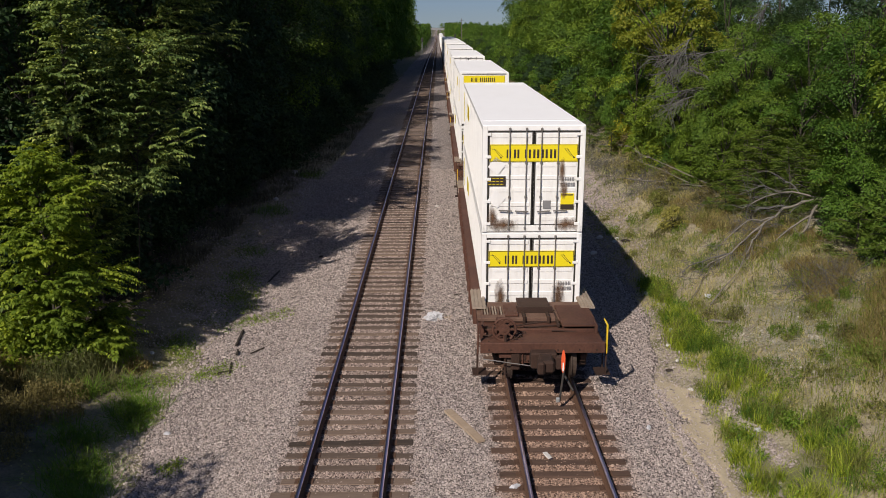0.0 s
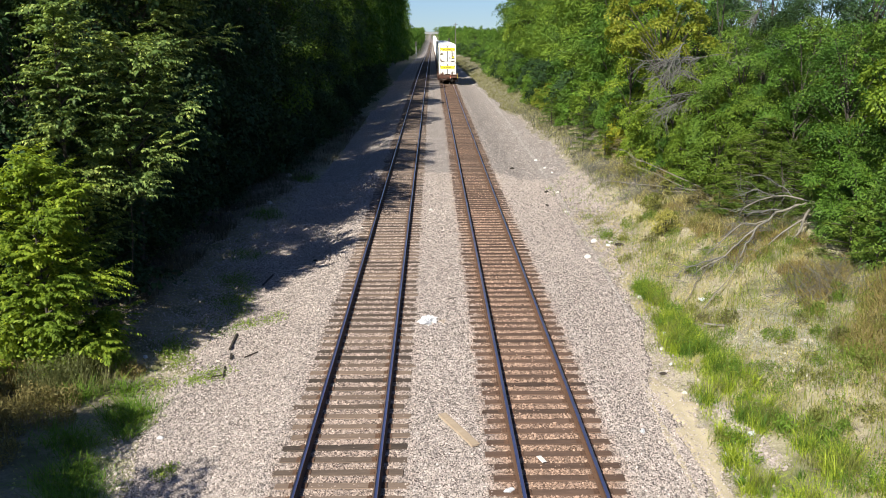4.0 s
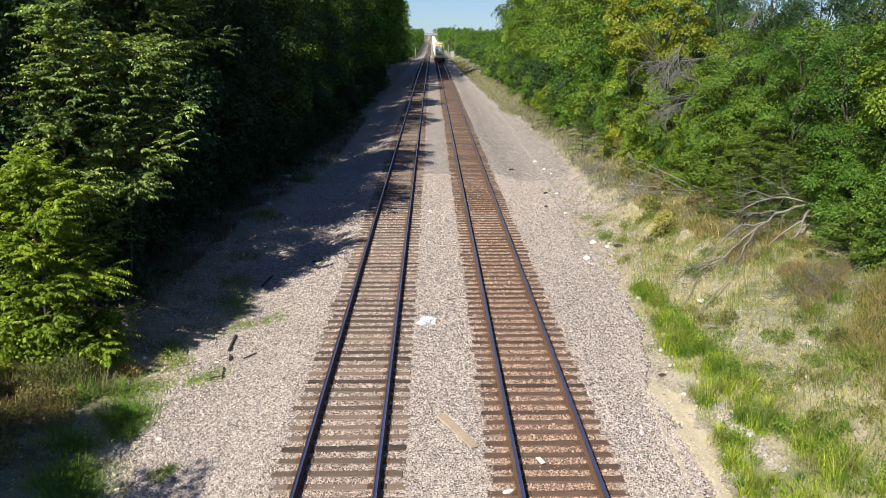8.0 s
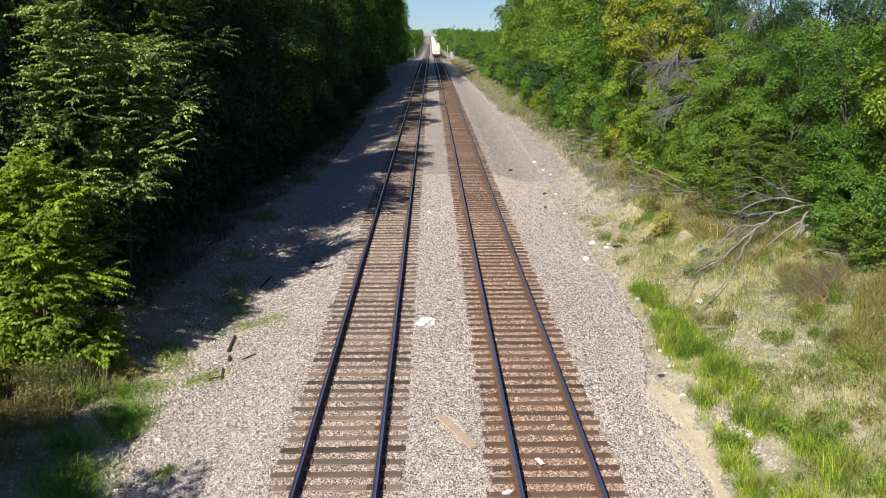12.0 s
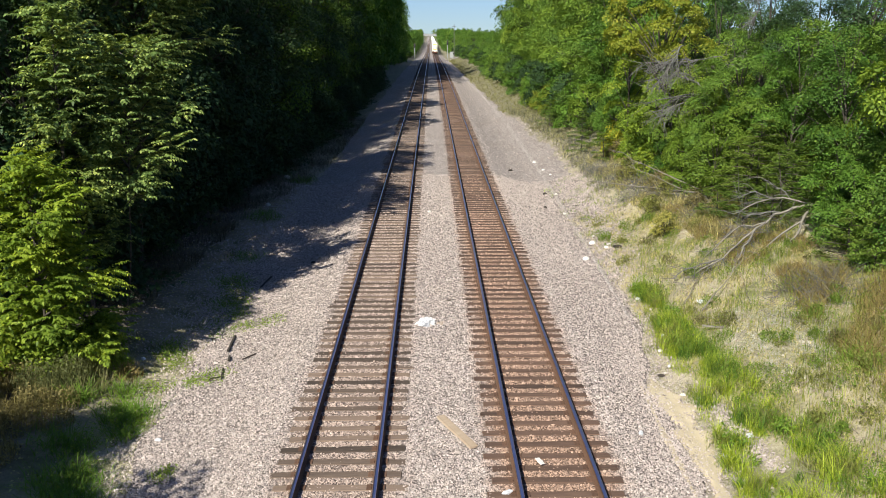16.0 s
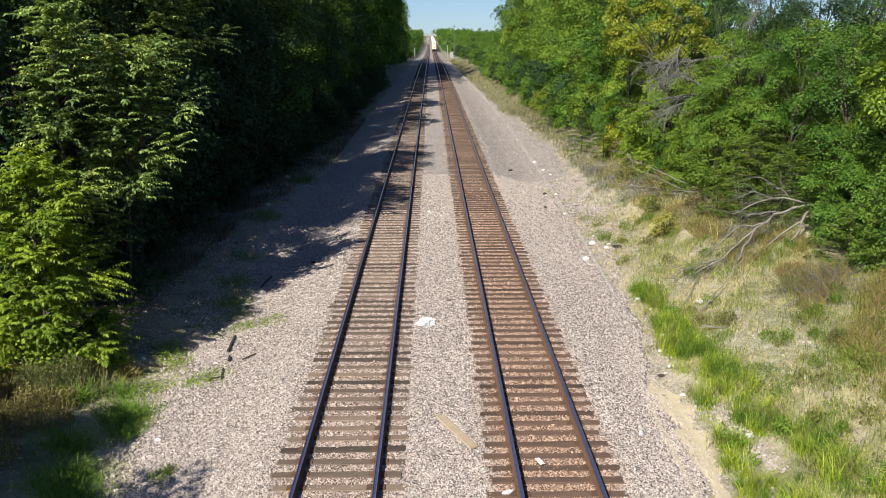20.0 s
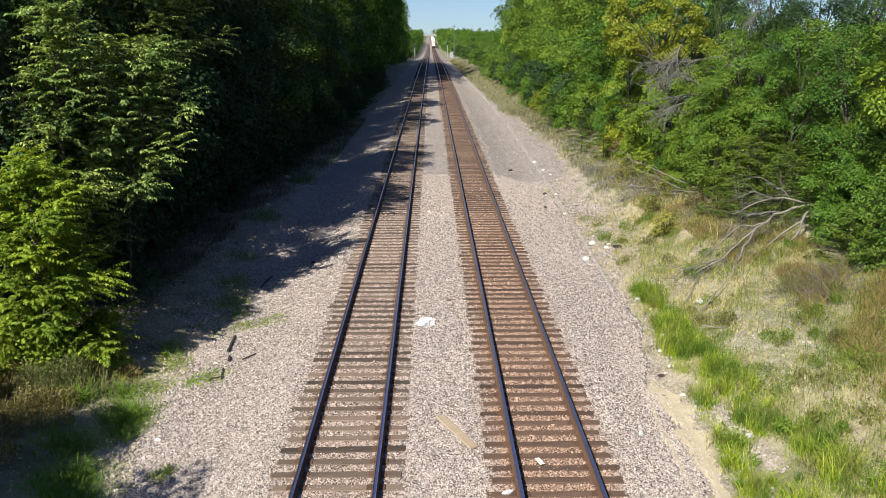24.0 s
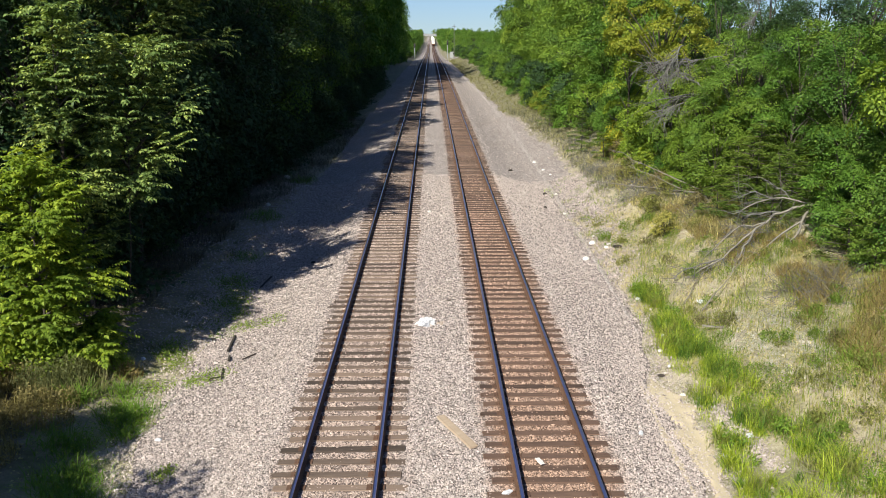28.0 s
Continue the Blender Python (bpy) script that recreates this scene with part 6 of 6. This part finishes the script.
    grow("bank_weeds", "small clumps of brown weeds on the dry bank", kinds["brown"], M_WEED)
    # dry stalks and broken twigs lying about on the bank
    n = 3400
    x, y = rng.uniform(7.6, 13.2, n), 13 + 27 * rng.random(n) ** 1.2
    a, ln = rng.uniform(0, 2 * np.pi, n), rng.uniform(0.12, 0.55, n)
    p0 = np.stack([x, y, lie(x, y) - 0.02], 1)
    p1 = p0 + np.stack([np.cos(a) * ln, np.sin(a) * ln, ln * rng.uniform(0.0, 0.35, n)], 1)
    p1[:, 2] = np.maximum(p1[:, 2], lie(p1[:, 0], p1[:, 1]) - 0.02)
    grow("dead_stalks", "dry grey-brown stalks and twigs lying on the bank", [tube(np.stack([q0, (q0 + q1) / 2 + [0, 0, 0.02], q1]), [0.006, 0.005, 0.003], 3) for q0, q1 in zip(p0, p1)], M_STALK)
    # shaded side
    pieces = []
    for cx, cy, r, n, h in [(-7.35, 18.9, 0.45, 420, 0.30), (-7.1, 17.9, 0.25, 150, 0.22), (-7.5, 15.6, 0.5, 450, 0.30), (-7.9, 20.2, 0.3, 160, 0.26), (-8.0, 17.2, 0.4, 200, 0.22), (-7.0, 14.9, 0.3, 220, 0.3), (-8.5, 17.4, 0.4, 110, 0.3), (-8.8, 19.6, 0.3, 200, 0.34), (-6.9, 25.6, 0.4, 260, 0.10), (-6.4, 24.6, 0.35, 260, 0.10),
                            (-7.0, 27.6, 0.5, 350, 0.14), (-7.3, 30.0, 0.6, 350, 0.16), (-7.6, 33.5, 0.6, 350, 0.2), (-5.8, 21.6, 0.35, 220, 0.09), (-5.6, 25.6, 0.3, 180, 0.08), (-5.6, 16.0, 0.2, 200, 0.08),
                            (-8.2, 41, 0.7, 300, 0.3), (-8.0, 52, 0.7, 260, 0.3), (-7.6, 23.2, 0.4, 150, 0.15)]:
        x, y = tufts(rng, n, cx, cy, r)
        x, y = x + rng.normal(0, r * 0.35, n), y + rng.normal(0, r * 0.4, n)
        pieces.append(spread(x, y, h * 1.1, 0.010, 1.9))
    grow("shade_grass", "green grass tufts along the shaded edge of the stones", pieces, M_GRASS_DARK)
    x, y = patchy(rng, 3000, -12.0, lambda q: np.interp(q, [13, 20, 26], [-8.4, -8.3, -9.0]), 19, 24, 0.9, -0.1, 3.0)
    x2, y2 = patchy(rng, 1500, -9.3, -7.6, 20, 24, 1.4, 0.2, 1.0)
    grow("brown_weeds", "brown and olive weeds under the saplings", [spread(x, y, 0.42, 0.010, 0.9), spread(x2, y2, 0.18, 0.006, 0.9)], M_WEED)
    # bushy weeds with small leaves below the saplings
    dark, olive, green = [], [], []
    for cx, cy, r, n, h in [(-9.9, 19.9, 0.55, 1500, 0.75), (-9.3, 20.4, 0.5, 1300, 0.8), (-9.0, 21.0, 0.45, 900, 0.7), (-10.5, 20.2, 0.6, 1200, 0.7), (-9.6, 18.9, 0.5, 1000, 0.6), (-8.5, 21.6, 0.4, 700, 0.55), (-9.0, 19.2, 0.4, 600, 0.45), (-8.1, 21.3, 0.35, 450, 0.35), (-10.2, 17.8, 0.6, 900, 0.5), (-9.4, 16.6, 0.5, 700, 0.4), (-10.9, 19.0, 0.6, 1000, 0.6), (-10.6, 18.4, 0.6, 900, 0.5), (-9.6, 18.0, 0.5, 800, 0.45), (-8.8, 18.3, 0.4, 500, 0.35), (-11.2, 20.0, 0.6, 900, 0.8)]:
        x, y = tufts(rng, n, cx, cy, r)
        lift = h * rng.random(n) ** 0.8 * np.clip(1.2 - ((x - cx) ** 2 + (y - cy) ** 2) / (r * r * 1.3), 0.2, 1)
        lf = leaves(np.stack([x, y, lie(x, y) - 0.05 + lift], 1), rng.normal(0, 1, (n, 3)) + [0, 0, 0.5], unit(rng.normal(0, 0.6, (n, 3)) + [0, 0, 1.0]), rng.uniform(0.05, 0.11, n), 0.36)
        st = spread(x[: n // 4], y[: n // 4], h * 0.95, 0.005, 0.35)
        (dark if cy < 19.3 else olive if cy < 21.5 else green).extend([lf, st])
    half = len(olive) // 4 * 2
    grow("leafy_weeds", "bushy olive weeds below the saplings", olive[:half], M_WEED_DULL)
    grow("leafy_weeds", "bushy brown weeds below the saplings", olive[half:], M_WEED_RUSTY)
    grow("leafy_weeds", "dull brown weeds beside the stones", dark, M_WEED)
    grow("leafy_weeds", "bushy green weeds below the saplings", green, M_WEED_GREEN)
    # low green mats that creep over the rim of the stones
    mats = []
    for cx, cy, r, n in [(-7.5, 22.9, 0.35, 260), (-7.1, 22.3, 0.3, 200), (-5.95, 21.1, 0.4, 320), (-6.3, 20.9, 0.3, 160), (-5.9, 25.1, 0.35, 260), (-5.1, 25.3, 0.4, 260), (-6.6, 27.5, 0.5, 420), (-6.4, 26.4, 0.4, 330), (-6.9, 28.8, 0.5, 380), (-7.2, 30.4, 0.5, 300), (-5.6, 16.0, 0.22, 220), (-7.7, 23.8, 0.4, 200), (-7.2, 20.6, 0.35, 240), (-7.9, 19.6, 0.4, 300), (-7.3, 18.6, 0.5, 700), (-7.6, 16.0, 0.5, 700), (-7.9, 17.4, 0.5, 400)]:
        x, y = tufts(rng, n, cx, cy, r)
        x, y = x + rng.normal(0, r * 0.4, n), y + rng.normal(0, r * 0.4, n)
        mats.append(leaves(np.stack([x, y, lie(x, y) + rng.uniform(0, 0.07, n)], 1), rng.normal(0, 1, (n, 3)) + [0, 0, 0.3], unit(rng.normal(0, 0.5, (n, 3)) + [0, 0, 1.0]), rng.uniform(0.05, 0.12, n), 0.3))
    grow("creeping_weeds", "low green mats creeping over the stones", mats, M_WEED_GREEN)
    # dead leaves and twigs on the shaded soil
    n = 5000
    x = rng.uniform(-11.5, -7.2, n)
    y = rng.uniform(14, 45, n)
    v, f = leaves(np.stack([x, y, lie(x, y) - 0.03], 1), rng.normal(0, 1, (n, 3)) * [1, 1, 0.15], np.tile([[0, 0, 1.0]], (n, 1)) + rng.normal(0, 0.3, (n, 3)), rng.uniform(0.04, 0.10, n), 0.6)
    tagged(link_mesh("leaf_litter", raw_mesh("leaf_litter", v, f), M_STRAW), "dry fallen leaves on the shaded soil", "litter", kind="stuff")


verge()


def patch(name, label, mat, centre, half, lift, seed, kind="structure", category="ground"):
    """A low spread of sand or fines with a ragged edge; half(y) gives the half width."""
    rng = np.random.default_rng(seed)
    ys = np.arange(centre[0][0], centre[-1][0] + 0.01, 0.2)
    cx = np.interp(ys, [c[0] for c in centre], [c[1] for c in centre])
    w = np.interp(ys, [h[0] for h in half], [h[1] for h in half]) * np.maximum(0.15, 1 + 0.35 * np.sin(ys * 3.1 + seed) * np.sin(ys * 1.3) + 0.3 * rng.normal(0, 1, len(ys)))
    t = np.linspace(-1, 1, 9)
    X = cx[:, None] + w[:, None] * t
    Y = np.repeat(ys[:, None], 9, 1)
    Z = lie(X, Y) - 0.05 + (lift + 0.05) * (1 - t[None] ** 4) - 0.02 * (np.abs(t[None]) > 0.99)
    v = np.stack([X, Y, Z], -1).reshape(-1, 3)
    i, j = np.meshgrid(np.arange(len(ys) - 1), np.arange(8), indexing="ij")
    a = i * 9 + j
    ob = link_mesh(name, raw_mesh(name, v, np.stack([a, a + 1, a + 10, a + 9], -1).reshape(-1, 4)), mat)
    ob.data.shade_smooth()
    return tagged(ob, label, category, kind=kind)


patch("sand_strip", "yellow sand spilled beside the ballast", M_SAND, [(13, 5.65), (15, 5.75), (18, 5.95), (20.6, 5.75)], [(13, 0.10), (15, 0.2), (17, 0.38), (18.6, 0.55), (19.8, 0.42), (20.6, 0.05)], 0.012, 1)
patch("sand_strip", "thin line of yellow sand among the stones", M_SAND, [(14, 5.1), (17, 5.2), (20, 5.35)], [(14, 0.03), (17, 0.14), (20, 0.03)], 0.010, 2)


def washed_stones():
    """Grey stones washed down between the grass tufts and over the sand."""
    rng = np.random.default_rng(31)
    y = rng.uniform(15.6, 18.9, 1500)
    x = np.interp(y, [15.6, 16.6, 18.9], [7.1, 7.05, 6.95]) + rng.normal(0, 0.14, 1500)
    y2 = rng.uniform(13, 21.5, 900)
    x2 = rng.uniform(5.2, 6.7, 900) + 0.04 * (y2 - 13)
    x, y = np.append(x, x2), np.append(y, y2)
    size = 0.018 * rng.lognormal(0, 0.35, len(x))
    ob = link_mesh("washed_stones", raw_mesh("washed_stones", *chips(rng, x, y, lie(x, y) - 0.04 + size * 0.4, size)), M_STONE)
    return tagged(ob, "grey stones washed down among the grass", "stones", kind="stuff")


washed_stones()
patch("footpath", "pale worn path of fine gravel along the ballast", M_FINES, [(24, 6.25), (34, 6.55), (52, 7.0), (80, 7.25), (107, 7.2), (150, 6.7), (230, 6.1)], [(24, 0.03), (30, 0.10), (60, 0.2), (150, 0.3), (230, 0.35)], 0.010, 4)


def stone(name, label, x, y, size, mat, seed, group=""):
    ob = part(name, lump(seed, size), mat)
    ob.matrix_world = pose(x, y, float(lie(x, y)) + size[2] * 0.35, 0, 0, seed * 40)
    return tagged(ob, label, "rock", group)


def litter():
    r = random.Random(8)
    for k, (x, y, s) in enumerate([(6.85, 34.9, 0.16), (6.19, 32.7, 0.15), (7.25, 33.9, 0.12), (7.45, 34.3, 0.10), (7.1, 36.0, 0.08), (-0.09, 39.6, 0.12), (7.22, 54.0, 0.11), (7.4, 52.0, 0.09),
                                   (7.05, 57.5, 0.13), (6.9, 46, 0.10), (6.6, 41, 0.11), (7.0, 27.2, 0.13), (6.3, 19.6, 0.07), (6.5, 22.5, 0.08), (6.45, 21.4, 0.07), (-8.6, 44, 0.2), (-8.9, 52, 0.25)]):
        stone("rock", "pale chalky rock lying on the gravel", x, y, (s, s * r.uniform(0.6, 1.0), s * 0.6), M_CHALK, k + 1, "pale rocks")
    for k, (x, y, s) in enumerate([(7.62, 33.4, 0.16), (5.1, 54.1, 0.15), (6.35, 46.5, 0.16), (5.9, 43.0, 0.13), (0.55, 25.9, 0.07), (6.1, 20.9, 0.08), (-4.6, 32.0, 0.10)]):
        stone("rock", "dark clod lying on the gravel", x, y, (s * 1.3, s * 0.7, s * 0.5), M_DARKWOOD, k + 40, "dark clods")
    # crumpled plastic bag
    bm = bmesh.new()
    bmesh.ops.create_icosphere(bm, subdivisions=4, radius=1.0)
    for v in bm.verts:
        k = 1 + 0.5 * noise.noise(v.co * 1.5) - 0.75 * abs(noise.noise(v.co * 2.6 + Vector((3, 1, 2)))) - 0.45 * abs(noise.noise(v.co * 6.0))
        v.co = Vector((v.co.x * 0.36, v.co.y * 0.34, max(v.co.z, -0.15) * 0.24)) * k
    bag = thing("plastic_bag", "crumpled white plastic bag lying between the tracks", "bag", at=(-0.10, 23.75, -0.23), turn=20)
    part("bag", bm, M_PLASTIC, bag)
    part("cardboard_scrap", box((0.34, 0.22, 0.02), (0.42, -0.12, 0.02), 0.004, rot=(8, 4, 30)), M_BOARD, bag, "torn tan cardboard flap")
    # board and timber scraps
    def board(name, label, a, b, width, thick, mat, zlift=0.03):
        (x0, y0), (x1, y1) = a, b
        L, ang = math.hypot(x1 - x0, y1 - y0), math.degrees(math.atan2(y1 - y0, x1 - x0))
        bm = box((L, width, thick), (0, 0, 0), 0.006)
        bmesh.ops.subdivide_edges(bm, edges=[e for e in bm.edges if abs(e.verts[0].co.x - e.verts[1].co.x) > L * 0.5], cuts=6)
        for v in bm.verts:
            v.co += Vector((r.uniform(-0.02, 0.02) if abs(v.co.x) > L * 0.45 else 0, r.uniform(-0.004, 0.004), 0.012 * math.sin(v.co.x * 2)))
        mx, my = (x0 + x1) / 2, (y0 + y1) / 2
        ob = part(name, bm, mat)
        ob.matrix_world = pose(mx, my, float(lie(mx, my)) + zlift + thick / 2, 0, 0, ang)
        return tagged(ob, label, "board")
    board("wooden_board", "pale splintered wooden board lying on the ballast", (0.19, 17.42), (0.86, 15.92), 0.19, 0.05, M_BOARD)
    board("timber_piece", "short dark broken timber on the stones", (-5.95, 24.25), (-5.86, 22.95), 0.06, 0.05, M_DARKWOOD)
    board("timber_piece", "dark timber stump on the stones", (-5.72, 22.55), (-5.66, 22.2), 0.06, 0.06, M_DARKWOOD)
    board("timber_piece", "thin dark splinter on the stones", (-5.25, 22.1), (-4.95, 22.5), 0.04, 0.03, M_DARKWOOD)
    board("timber_piece", "thin dark splinter on the stones", (-6.15, 29.3), (-6.0, 30.6), 0.05, 0.05, M_DARKWOOD)
    board("timber_piece", "dark broken stick on the stones", (-5.70, 21.7), (-5.56, 20.9), 0.045, 0.04, M_DARKWOOD)
    board("timber_piece", "thin dark splinter on the stones", (-5.95, 20.95), (-5.62, 21.1), 0.03, 0.03, M_DARKWOOD)
    board("timber_piece", "weathered stick lying in the dry grass", (7.9, 23.3), (8.6, 23.0), 0.07, 0.05, M_DEAD)
    board("scrap", "pale scrap lying between the rails", (2.11, 15.44), (2.19, 15.18), 0.10, 0.02, M_CHALK, 0.06)
    for k, (x, y, sx, sy) in enumerate([(8.53, 25.47, 0.12, 0.10), (7.05, 17.1, 0.09, 0.08), (6.35, 16.4, 0.12, 0.09), (-6.2, 17.6, 0.08, 0.06), (1.4, 14.2, 0.10, 0.07), (4.6, 17.0, 0.10, 0.05), (-8.1, 22.4, 0.09, 0.06), (6.9, 23.6, 0.12, 0.08)]):
        ob = part("paper_scrap", lump(60 + k, (sx, sy, 0.05), 0.5), M_PLASTIC)
        ob.matrix_world = pose(x, y, float(lie(x, y)) + 0.02, 0, 0, 50 * k)
        tagged(ob, "small white scrap of paper or plastic", "litter", "scraps of litter")


litter()


def fallen_branches():
    r = np.random.default_rng(15)

    def up(x, y, h):
        return np.array([x, y, float(lie(x, y)) + h])

    b = thing("fallen_branch", "bleached fallen branch with bare forked twigs on the bank", "branch")
    root, lines = np.array([13.9, 29.9, 2.1]), []
    # each limb: the limb that it forks from, how far along, where it ends, its thickness
    for parent, along, end, rad, twigs in [(-1, 0, up(11.2, 28.9, 0.45), 0.055, 14), (-1, 0, up(12.5, 28.5, 0.05), 0.065, 10), (0, 0.97, up(9.0, 27.7, 0.12), 0.034, 30), (0, 0.75, up(9.9, 28.8, 0.5), 0.031, 26), (0, 0.9, up(10.5, 27.9, 0.1), 0.033, 24),
                                           (1, 0.6, up(11.2, 27.9, 0.1), 0.035, 14), (-1, 0.0, up(11.0, 30.0, 1.0), 0.032, 22), (6, 0.5, up(11.3, 30.4, 1.5), 0.02, 16), (2, 0.5, up(8.3, 27.7, 0.1), 0.022, 12), (0, 0.45, up(11.6, 29.9, 0.9), 0.022, 16), (6, 0.3, up(12.6, 30.6, 1.8), 0.018, 10)]:
        n = 9
        s = np.linspace(0, 1, n)[:, None]
        start = root if parent < 0 else np.array([np.interp(along, np.linspace(0, 1, n), lines[parent][:, k]) for k in range(3)])
        reach = np.linalg.norm(end - start)
        line = start + (end - start) * s + np.sin(s * math.pi) * [0, 0, 0.05 * reach] + np.cumsum(r.normal(0, 0.035 * reach, (n, 3)), 0) * np.sin(s * math.pi) * 0.8
        lines.append(line)
        limb = link_mesh("limb", raw_mesh("limb", *tube(line, rad * (1.0 - 0.55 * s[:, 0]) + 0.004, 6)), M_DEAD if rad > 0.03 else M_TWIG, b)
        for q in range(twigs):
            i = r.integers(2, n)
            tw = wander(r, line[i], (end - start) / reach * 0.7 + r.normal(0, 0.6, 3) * [1, 1, 0.45], r.uniform(0.3, 1.2), 5, 0.3, -0.05)
            link_mesh("twig", raw_mesh("twig", *tube(tw, np.linspace(0.011, 0.004, 6), 4)), M_TWIG, limb)
    for k, (a, e, rad, twigs) in enumerate([(up(11.7, 36.6, 0.5), up(8.0, 48.4, 0.15), 0.05, 9), (up(11.9, 36.4, 0.6), np.array([9.3, 44.0, 2.2]), 0.028, 6), (np.array([11.8, 40.0, 1.3]), np.array([11.7, 44.0, 2.5]), 0.022, 2),
                                            (up(11.5, 36.9, 0.4), np.array([9.6, 41.0, 1.9]), 0.02, 4), (up(11.4, 37.6, 0.3), up(9.3, 41.5, 0.3), 0.02, 5),
                                            (up(8.3, 24.6, 0.1), up(10.2, 27.0, 0.3), 0.025, 6), (up(8.0, 25.6, 0.08), up(9.8, 28.6, 0.2), 0.02, 6)]):
        t = thing("bare_stick", "bare bleached stick leaning on the bank", "branch", "bare sticks")
        n = 8
        s = np.linspace(0, 1, n)[:, None]
        line = a + (e - a) * s + r.normal(0, 0.05, (n, 3)) * s
        link_mesh("stem", raw_mesh("stem", *tube(line, np.linspace(rad, 0.008, n), 6)), M_DEAD, t)
        for q in range(twigs):
            tw = wander(r, line[r.integers(3, n)], (e - a) * 0.2 + r.normal(0, 0.6, 3), r.uniform(0.5, 1.2), 4, 0.15)
            link_mesh("twig", raw_mesh("twig", *tube(tw, np.linspace(0.010, 0.004, 5), 4)), M_DEAD, t)
    # grey heaps of dead twigs
    for x, y, n, s, tall in [(11.4, 23.9, 360, 1.1, 0.55), (9.6, 50.0, 90, 0.8, 0.7), (12.2, 37.0, 60, 0.6, 0.8), (9.2, 27.5, 60, 0.9, 0.15), (11.9, 30.6, 260, 0.9, 0.45), (11.2, 34.5, 160, 0.8, 0.6), (10.4, 45.0, 260, 1.0, 0.9), (9.9, 40.5, 180, 0.9, 0.6), (9.9, 48.2, 240, 1.0, 0.9), (10.8, 42.2, 240, 1.0, 0.9), (10.0, 53.5, 200, 1.1, 0.8), (10.3, 59.0, 160, 1.2, 0.7), (11.0, 38.8, 200, 0.9, 0.8)]:
        w = []
        for q in range(n):
            p = up(x + r.normal(0, s * 0.6), y + r.normal(0, s * 0.6), 0)
            w.append(tube(wander(r, p, r.normal(0, 1, 3) * [1, 1, 0.3] + [0, 0, tall], r.uniform(0.4, 1.1), 3, 0.2, -0.1), [0.008, 0.007, 0.005, 0.003], 3))
        tagged(link_mesh("dead_brush", raw_mesh("dead_brush", *merge(w)), M_TWIG), "heap of dead grey twigs in the dry grass", "brush", "heaps of twigs", "stuff")


fallen_branches()


# ---- far down the line ----
def far_things():
    def mast(x, y, h):
        g = float(lie(x, y))
        s = thing("signal_mast", "dark railway signal on a grey mast", "railway signal", "railway signals", at=(x, y, g))
        part("mast", cyl(0.09, h, (0, 0, h / 2), n=8), M_ALU, s)
        part("signal_head", box((0.75, 0.25, 1.9), (0, -0.2, h - 0.9), 0.1), M_SIGNAL, s)
        for k in range(3):
            part("lamp_hood", cyl(0.14, 0.3, (0, -0.42, h - 1.5 + 0.55 * k), (90, 0, 0), 10), M_SIGNAL, s)
        part("ladder", box((0.4, 0.05, h - 2), (0, 0.2, h / 2 - 1), 0.01), M_ALU, s)
        return s

    mast(7.2, 372.0, 7.4)
    mast(-6.8, 368.0, 6.4)
    g = float(lie(9.0, 320))
    p = thing("utility_pole", "tall thin grey utility pole beside the line", "pole", at=(8.6, 320, g))
    part("shaft", cyl(0.16, 12.5, (0, 0, 6.1), n=8, r2=0.09), M_TWIG, p)
    part("crossarm", box((1.6, 0.1, 0.12), (0, 0, 11.6), 0.01), M_TWIG, p)
    h = thing("equipment_cabinet", "pale metal equipment cabinet beside the signal", "cabinet", at=(8.6, 352, float(lie(8.6, 352))))
    part("body", box((1.8, 1.4, 2.3), (0, 0, 1.2), 0.04), M_ALU, h)
    part("roof", box((2.0, 1.6, 0.12), (0, 0, 2.42), 0.03), M_ALU, h)
    patch("access_pad", "pale gravel pad beside the line", M_FINES, [(322, 8.5), (332, 9.0), (344, 9.0)], [(322, 2.2), (344, 2.2)], 0.03, 9)
    # overpass in the distance
    y0, gz = 1120.0, float(grade(1120.0))
    o = thing("overpass", "pale concrete road overpass far down the line", "bridge", at=(0, y0, gz))
    part("deck", box((90, 11, 1.0), (0, 0, 7.4), 0.1), M_CONCRETE, o)
    for s in (-1, 1):
        part("parapet", box((90, 0.3, 0.9), (0, s * 5.3, 8.7), 0.05), M_CONCRETE, o)
        for k in (-1, 1):
            part("pier", box((1.2, 9, 7.2), (s * 9 + k * 0, 0, 3.4), 0.1), M_CONCRETE, o) if k > 0 else None
        part("abutment", box((20, 14, 6.5), (s * 36, 0, 3.2), 0.2), M_CONCRETE, o)


far_things()


# ---- what moves ----
def tail_at(t):
    return float(np.interp(t, [r[0] for r in TAIL_Y], [r[1] for r in TAIL_Y]))


def motions():
    for ob, ahead, up, turned in TRAIN:
        rows = []
        for t in [0.0, 0.5] + [float(k) for k in range(1, 29)]:
            y = tail_at(t) + ahead
            slope = math.degrees(math.atan2(float(grade(y + 12) - grade(y - 12)), 24.0))
            rows.append((t, pose(RIGHT_X, y, float(grade(y)) + up, -slope if turned else slope, 0, 180 if turned else 0)))
        walk(ob, rows)
    # boughs stir in a light wind
    for ob, base, swing, phase, a in SWAYING:
        rows = []
        for k in range(0, 71):
            t = 0.4 * k
            s = swing * (0.7 * math.sin(1.9 * t + phase) + 0.5 * math.sin(3.3 * t + 2 * phase))
            q = swing * 0.6 * math.sin(2.4 * t + 1.7 * phase)
            rows.append((t, Matrix.Translation(base) @ pose(0, 0, 0, -math.sin(a) * s, math.cos(a) * s, q)))
        walk(ob, rows)


motions()
